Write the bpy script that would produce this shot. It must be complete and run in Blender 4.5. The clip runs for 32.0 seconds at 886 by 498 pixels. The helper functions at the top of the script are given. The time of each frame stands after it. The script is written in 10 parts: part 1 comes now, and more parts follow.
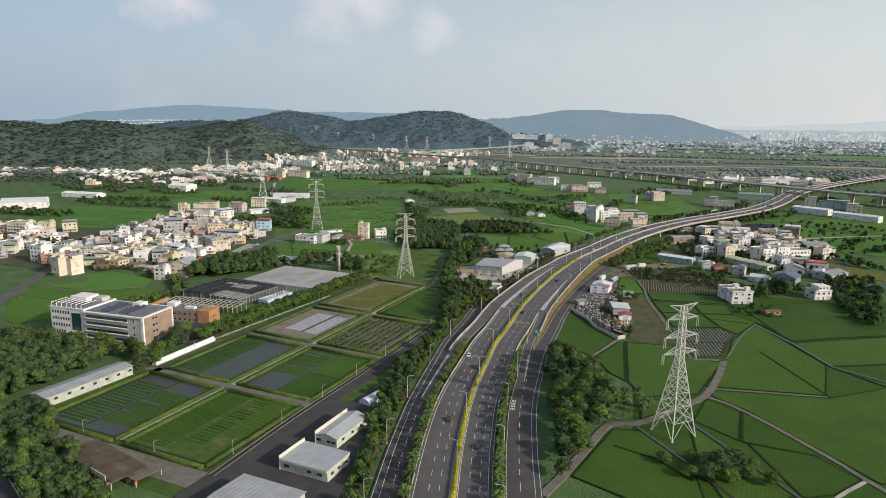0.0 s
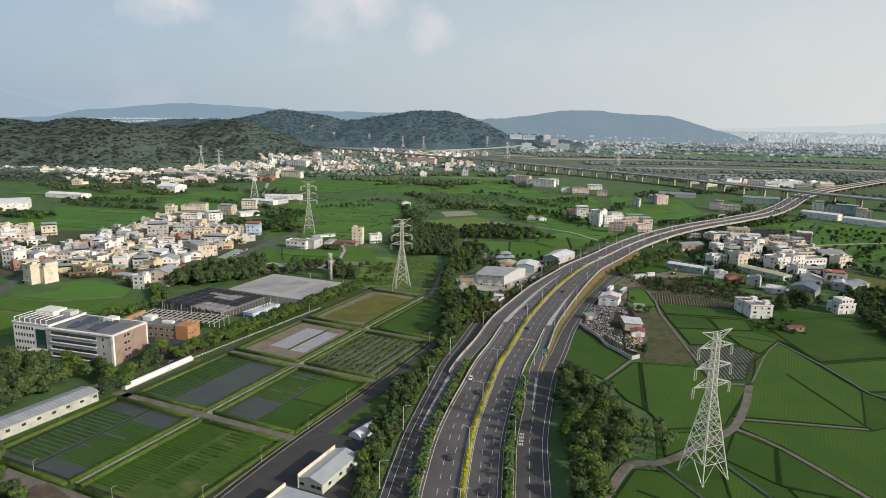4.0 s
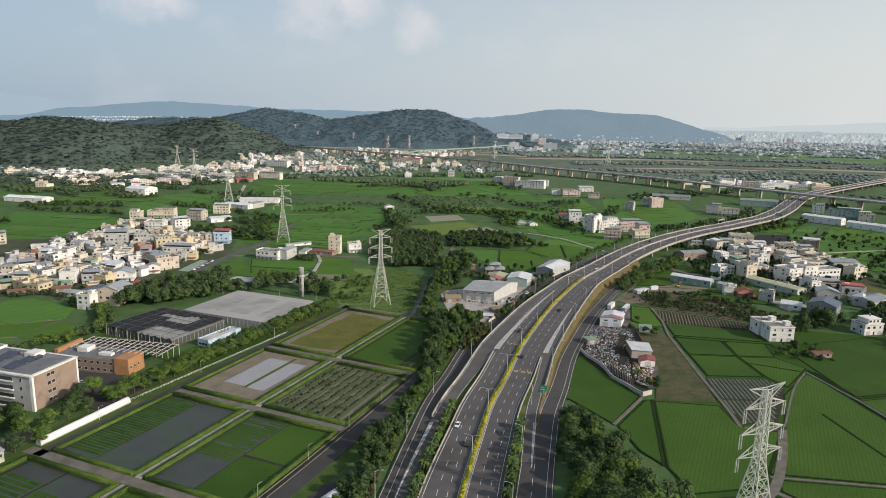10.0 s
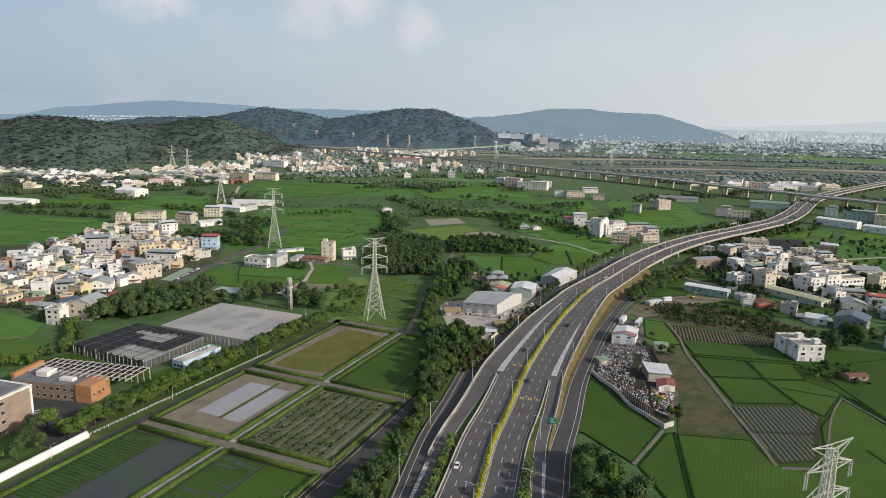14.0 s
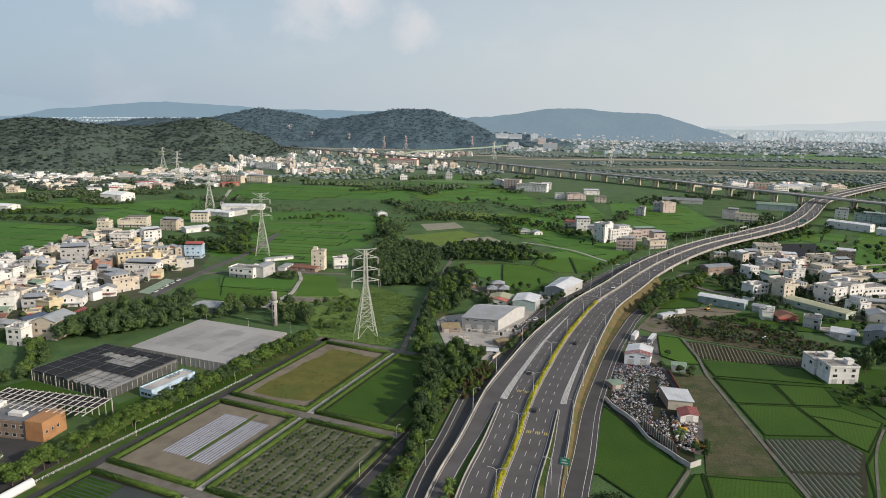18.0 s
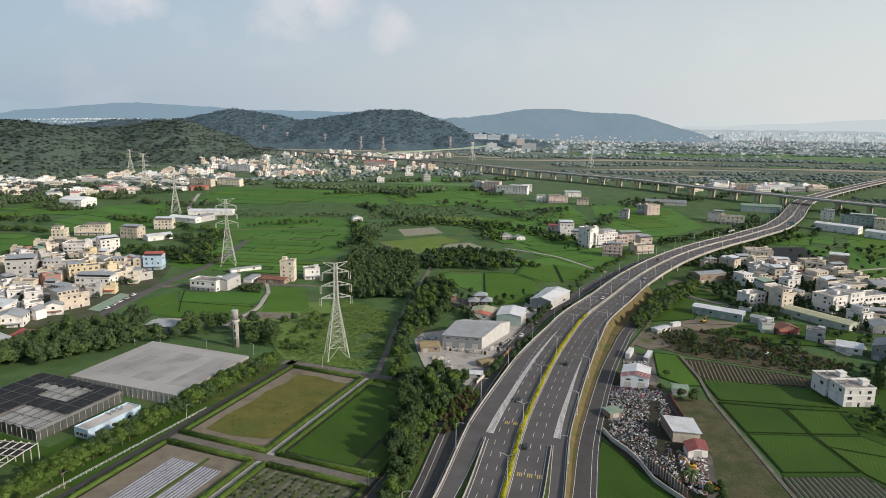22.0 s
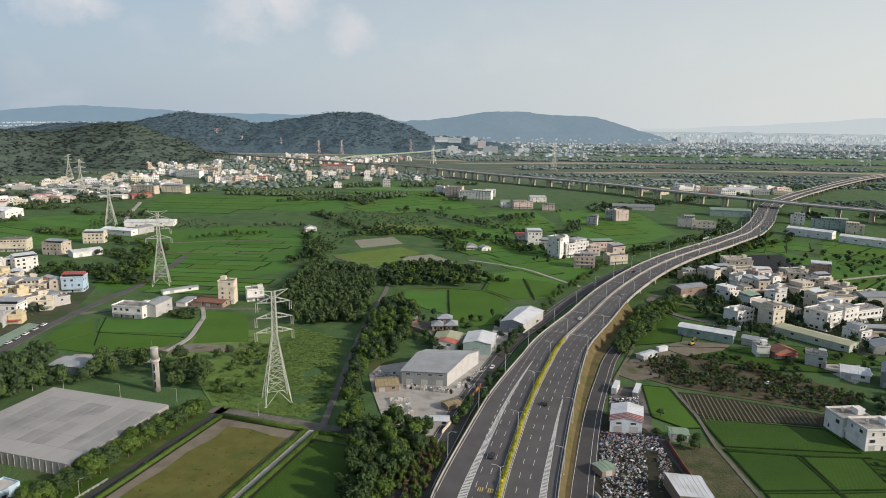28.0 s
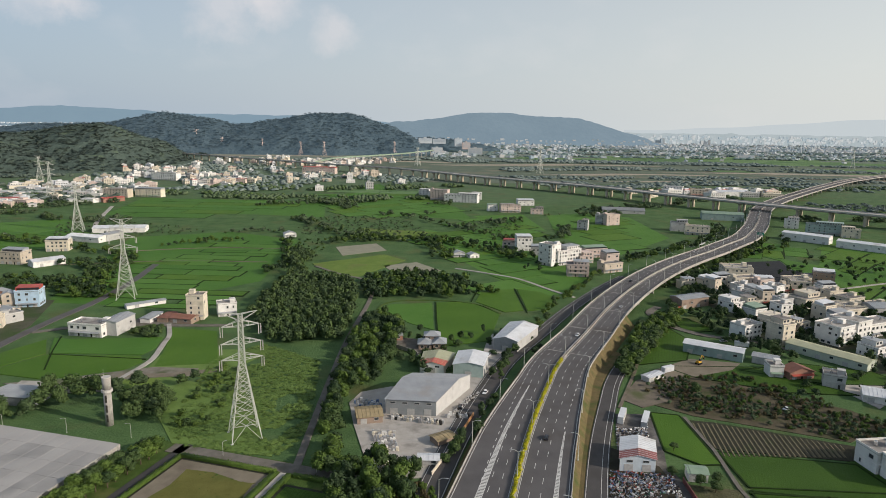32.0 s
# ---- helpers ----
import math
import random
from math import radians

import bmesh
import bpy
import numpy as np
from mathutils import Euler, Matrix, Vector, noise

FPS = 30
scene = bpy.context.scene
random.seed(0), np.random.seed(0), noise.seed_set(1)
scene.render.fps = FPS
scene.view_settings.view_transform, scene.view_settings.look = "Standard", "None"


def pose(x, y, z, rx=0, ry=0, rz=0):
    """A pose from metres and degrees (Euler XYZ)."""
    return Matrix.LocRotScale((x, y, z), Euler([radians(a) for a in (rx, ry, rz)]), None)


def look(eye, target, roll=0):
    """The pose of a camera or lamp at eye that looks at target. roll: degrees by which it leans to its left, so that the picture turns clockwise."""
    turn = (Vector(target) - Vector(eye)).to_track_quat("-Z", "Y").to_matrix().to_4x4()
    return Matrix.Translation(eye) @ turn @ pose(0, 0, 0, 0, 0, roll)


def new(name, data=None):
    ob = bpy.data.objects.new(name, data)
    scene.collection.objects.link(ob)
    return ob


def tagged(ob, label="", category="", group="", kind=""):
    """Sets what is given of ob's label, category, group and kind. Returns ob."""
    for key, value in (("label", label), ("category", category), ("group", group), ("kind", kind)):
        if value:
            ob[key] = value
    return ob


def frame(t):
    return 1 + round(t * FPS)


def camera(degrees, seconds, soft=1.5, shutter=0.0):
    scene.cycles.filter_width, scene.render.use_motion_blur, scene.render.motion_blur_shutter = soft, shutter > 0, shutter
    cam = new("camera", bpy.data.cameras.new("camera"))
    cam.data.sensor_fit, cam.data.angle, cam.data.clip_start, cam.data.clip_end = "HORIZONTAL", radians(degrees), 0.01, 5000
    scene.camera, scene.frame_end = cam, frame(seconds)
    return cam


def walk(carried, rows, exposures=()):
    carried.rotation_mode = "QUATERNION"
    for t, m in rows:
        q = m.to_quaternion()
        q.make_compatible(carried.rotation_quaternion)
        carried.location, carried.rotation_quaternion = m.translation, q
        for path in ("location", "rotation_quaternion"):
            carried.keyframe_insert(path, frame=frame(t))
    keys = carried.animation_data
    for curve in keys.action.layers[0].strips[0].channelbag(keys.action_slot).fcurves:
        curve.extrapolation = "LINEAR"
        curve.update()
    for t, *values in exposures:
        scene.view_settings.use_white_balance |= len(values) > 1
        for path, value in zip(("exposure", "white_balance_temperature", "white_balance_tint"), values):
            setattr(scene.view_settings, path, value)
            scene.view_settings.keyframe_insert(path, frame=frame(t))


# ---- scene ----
cam = camera(67.8, 32.0, 0.9)
PATH = [
    (0, (4.348, 1.688, 129.856), (4.232, 3.646, 129.467), 0.8),
    (1, (2.779, 9.675, 129.858), (2.667, 11.634, 129.471), 0.9),
    (2, (1.578, 17.715, 129.874), (1.47, 19.674, 129.487), 1.0),
    (3, (0.741, 25.915, 129.906), (0.636, 27.874, 129.518), 1.1),
    (3.5, (0.492, 30.087, 129.927), (0.388, 32.046, 129.538), 1.1),
    (5.5, (0.075, 47.073, 130.079), (-0.028, 49.032, 129.689), 1.2),
    (6, (0.004, 51.375, 130.09), (-0.092, 53.334, 129.7), 1.1),
    (6.5, (-0.058, 55.752, 130.093), (-0.14, 57.712, 129.703), 1.2),
    (7, (-0.121, 60.199, 130.096), (-0.189, 62.159, 129.705), 1.2),
    (8, (-0.226, 69.189, 130.131), (-0.289, 71.149, 129.74), 1.2),
    (9, (-0.204, 78.033, 130.151), (-0.268, 79.993, 129.758), 1.1),
    (10, (-0.21, 86.256, 130.236), (-0.274, 88.216, 129.844), 1.2),
    (11, (-0.331, 94.556, 130.349), (-0.395, 96.517, 129.957), 1.3),
    (12, (-0.377, 103.028, 130.389), (-0.442, 104.988, 129.996), 1.2),
    (13, (-0.341, 111.598, 130.387), (-0.407, 113.558, 129.994), 1.2),
    (14, (-0.228, 120.194, 130.347), (-0.294, 122.153, 129.953), 1.2),
    (14.5, (-0.283, 124.457, 130.346), (-0.348, 126.417, 129.953), 1.2),
    (16.5, (-0.709, 141.324, 130.324), (-0.771, 143.284, 129.931), 1.1),
    (17, (-0.802, 145.54, 130.314), (-0.863, 147.5, 129.921), 1.1),
    (18, (-0.957, 154.061, 130.266), (-1.016, 156.021, 129.873), 1.0),
    (19, (-1.204, 162.849, 130.197), (-1.253, 164.809, 129.804), 1.0),
    (20, (-1.431, 171.628, 130.108), (-1.458, 173.589, 129.715), 1.0),
    (21, (-1.528, 180.241, 129.993), (-1.531, 182.203, 129.602), 0.9),
    (22, (-1.505, 188.758, 129.843), (-1.5, 190.72, 129.453), 0.9),
    (23, (-1.47, 197.486, 129.688), (-1.463, 199.448, 129.299), 0.9),
    (24, (-1.324, 206.315, 129.52), (-1.295, 208.277, 129.131), 0.7),
    (25, (-0.943, 214.972, 129.426), (-0.891, 216.934, 129.04), 0.8),
    (25.5, (-0.704, 219.269, 129.389), (-0.641, 221.23, 129.003), 0.8),
    (27.5, (0.418, 236.457, 129.082), (0.528, 238.417, 128.7), 0.8),
    (28, (0.644, 240.742, 129.053), (0.764, 242.702, 128.673), 0.8),
    (29, (0.96, 249.248, 128.976), (1.102, 251.207, 128.598), 0.8),
    (30, (1.108, 257.455, 128.94), (1.273, 259.412, 128.564), 0.8),
    (31, (1.054, 265.384, 128.933), (1.223, 267.341, 128.557), 1.0),
    (32, (0.766, 273.351, 128.93), (0.934, 275.308, 128.554), 0.9),
]
walk(cam, [(t, look(eye, target, roll)) for t, eye, target, roll in PATH], [(0, 0.0), (24, 0.0), (32, -0.07)])

# ---- light ----
SUN_EL, SUN_AZ = 25.0, -26.0   # height, and bearing counted from +x towards +y
sun = new("sun", bpy.data.lights.new("sun", "SUN"))
sun.data.energy, sun.data.angle, sun.data.color = 4.2, radians(0.6), (1.0, 0.88, 0.76)
_sd = Vector((math.cos(radians(SUN_EL)) * math.cos(radians(SUN_AZ)), math.cos(radians(SUN_EL)) * math.sin(radians(SUN_AZ)), math.sin(radians(SUN_EL))))
sun.matrix_world = look(_sd * 500, (0, 0, 0))

world = bpy.data.worlds.new("sky")
scene.world = world
world.use_nodes = True
wn, wl = world.node_tree.nodes, world.node_tree.links
wn.clear()
w_out, w_bg, w_sky = wn.new("ShaderNodeOutputWorld"), wn.new("ShaderNodeBackground"), wn.new("ShaderNodeTexSky")
w_sky.sky_type, w_sky.sun_disc = "NISHITA", False
w_sky.sun_elevation, w_sky.sun_rotation = radians(SUN_EL), radians(90 - SUN_AZ)
w_sky.air_density, w_sky.dust_density, w_sky.ozone_density, w_sky.altitude = 1.0, 3.0, 1.5, 100
w_tc, w_sep = wn.new("ShaderNodeTexCoord"), wn.new("ShaderNodeSeparateXYZ")
wl.new(w_tc.outputs["Generated"], w_sep.inputs[0])
# humid evening air: the sky pales towards the horizon
w_pale = wn.new("ShaderNodeMapRange")
w_pale.inputs["From Min"].default_value, w_pale.inputs["From Max"].default_value = 0.0, 0.5
w_pale.inputs["To Min"].default_value, w_pale.inputs["To Max"].default_value = 0.82, 0.35
wl.new(w_sep.outputs["Z"], w_pale.inputs["Value"])
w_side = wn.new("ShaderNodeMapRange")
w_side.inputs["From Min"].default_value, w_side.inputs["From Max"].default_value = -0.6, 0.75
wl.new(w_sep.outputs["X"], w_side.inputs["Value"])
w_haze = wn.new("ShaderNodeMix")
w_haze.data_type = "RGBA"
w_haze.inputs["A"].default_value, w_haze.inputs["B"].default_value = (3.75, 4.75, 5.9, 1), (8.1, 8.25, 7.95, 1)
wl.new(w_side.outputs["Result"], w_haze.inputs["Factor"])
w_mix = wn.new("ShaderNodeMix")
w_mix.data_type = "RGBA"
wl.new(w_pale.outputs["Result"], w_mix.inputs["Factor"])
wl.new(w_sky.outputs["Color"], w_mix.inputs["A"])
wl.new(w_haze.outputs["Result"], w_mix.inputs["B"])
# soft cumulus tops far off, a little pink
w_map, w_noise, w_ramp = wn.new("ShaderNodeMapping"), wn.new("ShaderNodeTexNoise"), wn.new("ShaderNodeMapRange")
w_map.inputs["Scale"].default_value = (5.0, 5.0, 9.0)
w_map.inputs["Location"].default_value = (2.7, 1.1, 0.8)
wl.new(w_tc.outputs["Generated"], w_map.inputs[0])
wl.new(w_map.outputs[0], w_noise.inputs["Vector"])
w_noise.inputs["Scale"].default_value, w_noise.inputs["Detail"].default_value = 1.6, 6.0
w_ramp.inputs["From Min"].default_value, w_ramp.inputs["From Max"].default_value = 0.56, 0.8
w_ramp.inputs["To Max"].default_value = 0.12
wl.new(w_noise.outputs["Fac"], w_ramp.inputs["Value"])
w_cloud = wn.new("ShaderNodeMix")
w_cloud.data_type = "RGBA"
w_cloud.inputs["B"].default_value = (8.6, 7.9, 7.7, 1)
wl.new(w_ramp.outputs["Result"], w_cloud.inputs["Factor"])
wl.new(w_mix.outputs["Result"], w_cloud.inputs["A"])
# two small cumulus heads over the far hills
w_last = w_cloud.outputs["Result"]
w_puff = wn.new("ShaderNodeTexNoise")
w_puff.inputs["Scale"].default_value, w_puff.inputs["Detail"].default_value, w_puff.inputs["Roughness"].default_value = 16.0, 7.0, 0.6
wl.new(w_tc.outputs["Generated"], w_puff.inputs["Vector"])
for d_, size in (((-0.43, 0.89, 0.152), 0.04), ((-0.395, 0.907, 0.15), 0.026), ((-0.2168, 0.964, 0.156), 0.05), ((-0.16, 0.975, 0.15), 0.03), ((-0.0744, 0.9885, 0.128), 0.028)):
    w_off, w_sum, w_rng, w_lay = wn.new("ShaderNodeVectorMath"), wn.new("ShaderNodeMath"), wn.new("ShaderNodeMapRange"), wn.new("ShaderNodeMix")
    w_off.operation, w_sum.operation, w_lay.data_type = "DISTANCE", "MULTIPLY_ADD", "RGBA"
    w_off.inputs[1].default_value = d_
    wl.new(w_tc.outputs["Generated"], w_off.inputs[0])
    wl.new(w_puff.outputs["Fac"], w_sum.inputs[0])
    w_sum.inputs[1].default_value = -3.0 * size
    wl.new(w_off.outputs["Value"], w_sum.inputs[2])
    for k_, v_ in (("From Min", -1.2 * size), ("From Max", -0.2 * size), ("To Min", 0.34), ("To Max", 0.0)):
        w_rng.inputs[k_].default_value = v_
    wl.new(w_sum.outputs[0], w_rng.inputs["Value"])
    wl.new(w_rng.outputs["Result"], w_lay.inputs["Factor"])
    wl.new(w_last, w_lay.inputs["A"])
    w_lay.inputs["B"].default_value = (8.3, 7.6, 7.5, 1)
    w_last = w_lay.outputs["Result"]
wl.new(w_last, w_bg.inputs["Color"])
w_bg.inputs["Strength"].default_value = 0.112
wl.new(w_bg.outputs[0], w_out.inputs["Surface"])

# ---- materials ----
MATS = {}


def mat(name, dark, light, rough=0.8, size=1.0, fine=0.15, bump=0.3, metal=0.0, spot=None, spot_amount=0.0, per_object=0.0, per_island=0.0, stripe=None, haze_glow=None, far=0.0, haze_fade=None):
    """A surface with two scales of mottling in world metres; spot adds stains, stripe (direction, period, colour, share) adds rows."""
    if name in MATS:
        return MATS[name]
    m = bpy.data.materials.new(name)
    m.use_nodes = True
    n, l = m.node_tree.nodes, m.node_tree.links
    b = n["Principled BSDF"]
    b.inputs["Roughness"].default_value, b.inputs["Metallic"].default_value = rough, metal
    b.inputs["Specular IOR Level"].default_value = 0.5 if rough < 0.55 else 0.12
    geo = n.new("ShaderNodeNewGeometry")

    def noise_at(metres, detail=4.0):
        t = n.new("ShaderNodeTexNoise")
        t.inputs["Scale"].default_value, t.inputs["Detail"].default_value = 1.0 / metres, detail
        l.new(geo.outputs["Position"], t.inputs["Vector"])
        return t.outputs["Fac"]

    def blend(fac, a, c):
        x = n.new("ShaderNodeMix")
        x.data_type = "RGBA"
        for sock, v in (("Factor", fac), ("A", a), ("B", c)):
            if isinstance(v, (tuple, list)):
                x.inputs[sock].default_value = (*v, 1)
            elif isinstance(v, float):
                x.inputs[sock].default_value = v
            else:
                l.new(v, x.inputs[sock])
        return x.outputs["Result"]

    def fit_range(v, a, c, lo=0.0, hi=1.0):
        r = n.new("ShaderNodeMapRange")
        for k, val in (("From Min", a), ("From Max", c), ("To Min", lo), ("To Max", hi)):
            r.inputs[k].default_value = val
        l.new(v, r.inputs["Value"])
        return r.outputs["Result"]

    def maths(op, a, c):
        q = n.new("ShaderNodeMath")
        q.operation = op
        for k, v in enumerate((a, c)):
            if isinstance(v, float):
                q.inputs[k].default_value = v
            else:
                l.new(v, q.inputs[k])
        return q.outputs[0]

    big, small = noise_at(size), noise_at(fine)
    fac = maths("ADD", maths("MULTIPLY", fit_range(big, 0.3, 0.7), 0.65), maths("MULTIPLY", fit_range(small, 0.3, 0.7), 0.35))
    if per_object:
        info = n.new("ShaderNodeObjectInfo")
        fac = maths("ADD", fac, maths("MULTIPLY", maths("SUBTRACT", info.outputs["Random"], 0.5), per_object))
    if per_island:
        fac = maths("ADD", fac, maths("MULTIPLY", maths("SUBTRACT", geo.outputs["Random Per Island"], 0.5), per_island))
    col = blend(fac, dark, light)
    if spot:
        s = fit_range(noise_at(size * 2.3, 7.0), 0.62 - 0.2 * spot_amount, 0.7, 0.0, 0.85)
        col = blend(s, col, spot)
    if stripe:
        ang, period, colour, share = stripe
        sep = n.new("ShaderNodeSeparateXYZ")
        l.new(geo.outputs["Position"], sep.inputs[0])
        across = maths("ADD", maths("MULTIPLY", sep.outputs["X"], -math.sin(ang) / period), maths("MULTIPLY", sep.outputs["Y"], math.cos(ang) / period))
        across = maths("ADD", across, maths("MULTIPLY", noise_at(6.0), 0.5))
        tri = maths("PINGPONG", across, 0.5)
        col = blend(fit_range(tri, share * 0.5 - 0.06, share * 0.5 + 0.06, 0.0, 0.8), colour, col)
    if haze_fade:   # distance haze put into the colour: greyer as y grows
        y0, y1, colour = haze_fade
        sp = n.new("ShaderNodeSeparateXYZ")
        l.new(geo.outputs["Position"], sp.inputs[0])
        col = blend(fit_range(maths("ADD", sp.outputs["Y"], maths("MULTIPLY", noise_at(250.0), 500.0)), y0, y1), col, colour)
    l.new(col, b.inputs["Base Color"])
    if bump:
        bp = n.new("ShaderNodeBump")
        bp.inputs["Strength"].default_value, bp.inputs["Distance"].default_value = bump, fine * 0.5
        l.new(small, bp.inputs["Height"])
        l.new(bp.outputs["Normal"], b.inputs["Normal"])
    # haze painted as emission of the surface's own colour
    if haze_glow:
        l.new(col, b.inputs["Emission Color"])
        b.inputs["Emission Strength"].default_value = haze_glow
    if far:   # far backdrop: base near black, air light painted into the emission
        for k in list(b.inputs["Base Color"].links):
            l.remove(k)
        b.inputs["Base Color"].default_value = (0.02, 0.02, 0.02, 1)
    MATS[name] = m
    return m


ASPHALT = mat("asphalt", (0.08, 0.077, 0.078), (0.12, 0.115, 0.116), 0.7, 9.0, 0.3, 0.15, spot=(0.078, 0.072, 0.067), spot_amount=0.4)
ASPHALT_SIDE = mat("side_asphalt", (0.058, 0.056, 0.056), (0.088, 0.085, 0.084), 0.75, 8.0, 0.3, 0.15, spot=(0.06, 0.057, 0.055), spot_amount=0.4)
ASPHALT_DARK = mat("dark_asphalt", (0.044, 0.044, 0.046), (0.07, 0.069, 0.069), 0.85, 8.0, 0.3, 0.15)
PAINT_LINE = mat("road_paint", (0.45, 0.45, 0.43), (0.62, 0.62, 0.6), 0.6, 2.0, 0.2, 0.0)
CONCRETE = mat("concrete", (0.3, 0.285, 0.26), (0.42, 0.4, 0.37), 0.85, 4.0, 0.25, 0.2, spot=(0.2, 0.19, 0.17), spot_amount=0.4)
CONCRETE_PALE = mat("pale_concrete", (0.4, 0.385, 0.36), (0.52, 0.5, 0.47), 0.85, 4.0, 0.25, 0.2, spot=(0.28, 0.27, 0.25), spot_amount=0.4)
PATHWAY = mat("path_concrete", (0.115, 0.108, 0.094), (0.185, 0.172, 0.152), 0.9, 3.0, 0.3, 0.3, spot=(0.1, 0.095, 0.07), spot_amount=0.6)
RICE = mat("rice", (0.029, 0.07, 0.01), (0.06, 0.12, 0.018), 0.75, 24.0, 0.5, 1.0, per_object=0.9, stripe=(radians(66), 1.5, (0.036, 0.076, 0.009), 0.16), spot=(0.075, 0.13, 0.016), spot_amount=0.12)
RICE_B = mat("rice_young", (0.055, 0.122, 0.014), (0.095, 0.175, 0.026), 0.75, 28.0, 0.5, 1.0, per_object=0.8, stripe=(radians(-10), 1.7, (0.055, 0.12, 0.014), 0.16))
# far paddies: rice green greyed and lightened to hold the haze
RICE_FAR = mat("rice_far_hazed", (0.08, 0.15, 0.06), (0.13, 0.21, 0.085), 0.75, 60.0, 2.0, 0.3, per_object=0.9)
# brighter, bluer rice copy: grazing-view brightness and haze put into its colour
RICE_MID = mat("rice_plain", (0.056, 0.134, 0.022), (0.095, 0.195, 0.038), 0.75, 40.0, 0.6, 0.9, per_object=0.9, stripe=(radians(-8), 2.6, (0.05, 0.135, 0.018), 0.15))
SCRUB = mat("scrub_ground", (0.04, 0.084, 0.03), (0.095, 0.16, 0.06), 0.9, 16.0, 1.1, 1.0, spot=(0.1, 0.11, 0.045), spot_amount=0.35, haze_fade=(1500, 3200, (0.16, 0.19, 0.16)))
VILLAGE_GROUND = mat("village_yards", (0.05, 0.058, 0.035), (0.1, 0.1, 0.075), 0.9, 9.0, 0.5, 0.6, spot=(0.035, 0.07, 0.016), spot_amount=0.9)
# bund grass with its shadow put into a very dark green
BUND_DARK = mat("shaded_bund_grass", (0.009, 0.022, 0.004), (0.02, 0.042, 0.008), 0.9, 3.0, 0.3, 0.8)
NURSERY = mat("nursery_net", (0.2, 0.2, 0.15), (0.28, 0.275, 0.21), 0.9, 8.0, 0.6, 0.1)
MEADOW = mat("meadow", (0.09, 0.15, 0.03), (0.15, 0.21, 0.05), 0.9, 10.0, 0.8, 0.8, spot=(0.14, 0.14, 0.06), spot_amount=0.3)
GRASS = mat("rough_grass", (0.036, 0.074, 0.015), (0.075, 0.118, 0.03), 0.9, 5.0, 0.35, 1.0, spot=(0.13, 0.13, 0.05), spot_amount=0.3)
LAWN_DRY = mat("dry_lawn", (0.085, 0.088, 0.022), (0.145, 0.14, 0.042), 0.9, 8.0, 0.4, 0.6, spot=(0.07, 0.1, 0.025), spot_amount=0.7)
WEED = mat("tall_weeds", (0.085, 0.145, 0.034), (0.145, 0.22, 0.06), 0.75, 6.0, 0.5, 0.0, per_island=0.3)
SOIL = mat("soil", (0.11, 0.095, 0.075), (0.19, 0.165, 0.13), 0.95, 5.0, 0.3, 0.6, spot=(0.08, 0.1, 0.04), spot_amount=0.4)
SOIL_PALE = mat("pale_soil", (0.15, 0.13, 0.1), (0.22, 0.195, 0.15), 0.95, 5.0, 0.3, 0.5, spot=(0.13, 0.11, 0.085), spot_amount=0.5)
MUD = mat("wet_mud", (0.028, 0.03, 0.026), (0.054, 0.056, 0.048), 0.42, 6.0, 0.4, 0.3, spot=(0.035, 0.062, 0.02), spot_amount=0.75)
DRY_BANK = mat("dry_grass_bank", (0.1, 0.08, 0.042), (0.16, 0.125, 0.06), 0.95, 3.0, 0.3, 0.8, spot=(0.06, 0.085, 0.025), spot_amount=0.7)
SAND = mat("river_sand", (0.26, 0.23, 0.18), (0.36, 0.32, 0.26), 0.95, 30.0, 2.0, 0.3)
WATER = mat("ditch_water", (0.03, 0.034, 0.03), (0.05, 0.055, 0.048), 0.12, 3.0, 0.5, 0.1)
LEAF = mat("leaves", (0.026, 0.05, 0.018), (0.076, 0.118, 0.04), 0.6, 2.2, 0.5, 0.0, per_object=0.6, per_island=0.38)
LEAF_DARK = mat("dark_leaves", (0.021, 0.042, 0.02), (0.058, 0.09, 0.038), 0.6, 2.6, 0.5, 0.0, per_object=0.6, per_island=0.36)
# haze put into these paler, bluer greens; LEAF_PLAIN also serves an orchard
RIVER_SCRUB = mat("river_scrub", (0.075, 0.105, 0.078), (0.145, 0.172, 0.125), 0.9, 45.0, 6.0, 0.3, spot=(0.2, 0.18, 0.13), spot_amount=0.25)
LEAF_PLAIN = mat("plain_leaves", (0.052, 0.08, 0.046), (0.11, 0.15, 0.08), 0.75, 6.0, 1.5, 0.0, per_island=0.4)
LEAF_FAR = mat("hazed_far_leaves", (0.12, 0.162, 0.148), (0.19, 0.228, 0.205), 0.8, 12.0, 3.0, 0.0, per_island=0.5)
LEAF_LIGHT = mat("light_leaves", (0.046, 0.085, 0.018), (0.105, 0.16, 0.034), 0.6, 2.2, 0.5, 0.0, per_object=0.6, per_island=0.4)
LEAF_BROWN = mat("dry_leaves", (0.06, 0.052, 0.026), (0.12, 0.1, 0.05), 0.8, 2.2, 0.5, 0.0, per_object=0.7, per_island=0.6)
YELLOW = mat("yellow_flowers", (0.27, 0.27, 0.015), (0.55, 0.5, 0.03), 0.7, 2.5, 0.4, 0.0, per_island=0.8, spot=(0.1, 0.15, 0.02), spot_amount=0.5)
BARK = mat("bark", (0.07, 0.055, 0.04), (0.14, 0.11, 0.08), 0.95, 0.6, 0.1, 0.6)
STEEL = mat("galvanised_steel", (0.42, 0.44, 0.4), (0.6, 0.61, 0.55), 0.5, 3.0, 0.4, 0.05, metal=0.25)
STEEL_RED = mat("red_white_steel", (0.4, 0.32, 0.3), (0.52, 0.42, 0.39), 0.5, 6.0, 0.4, 0.0)
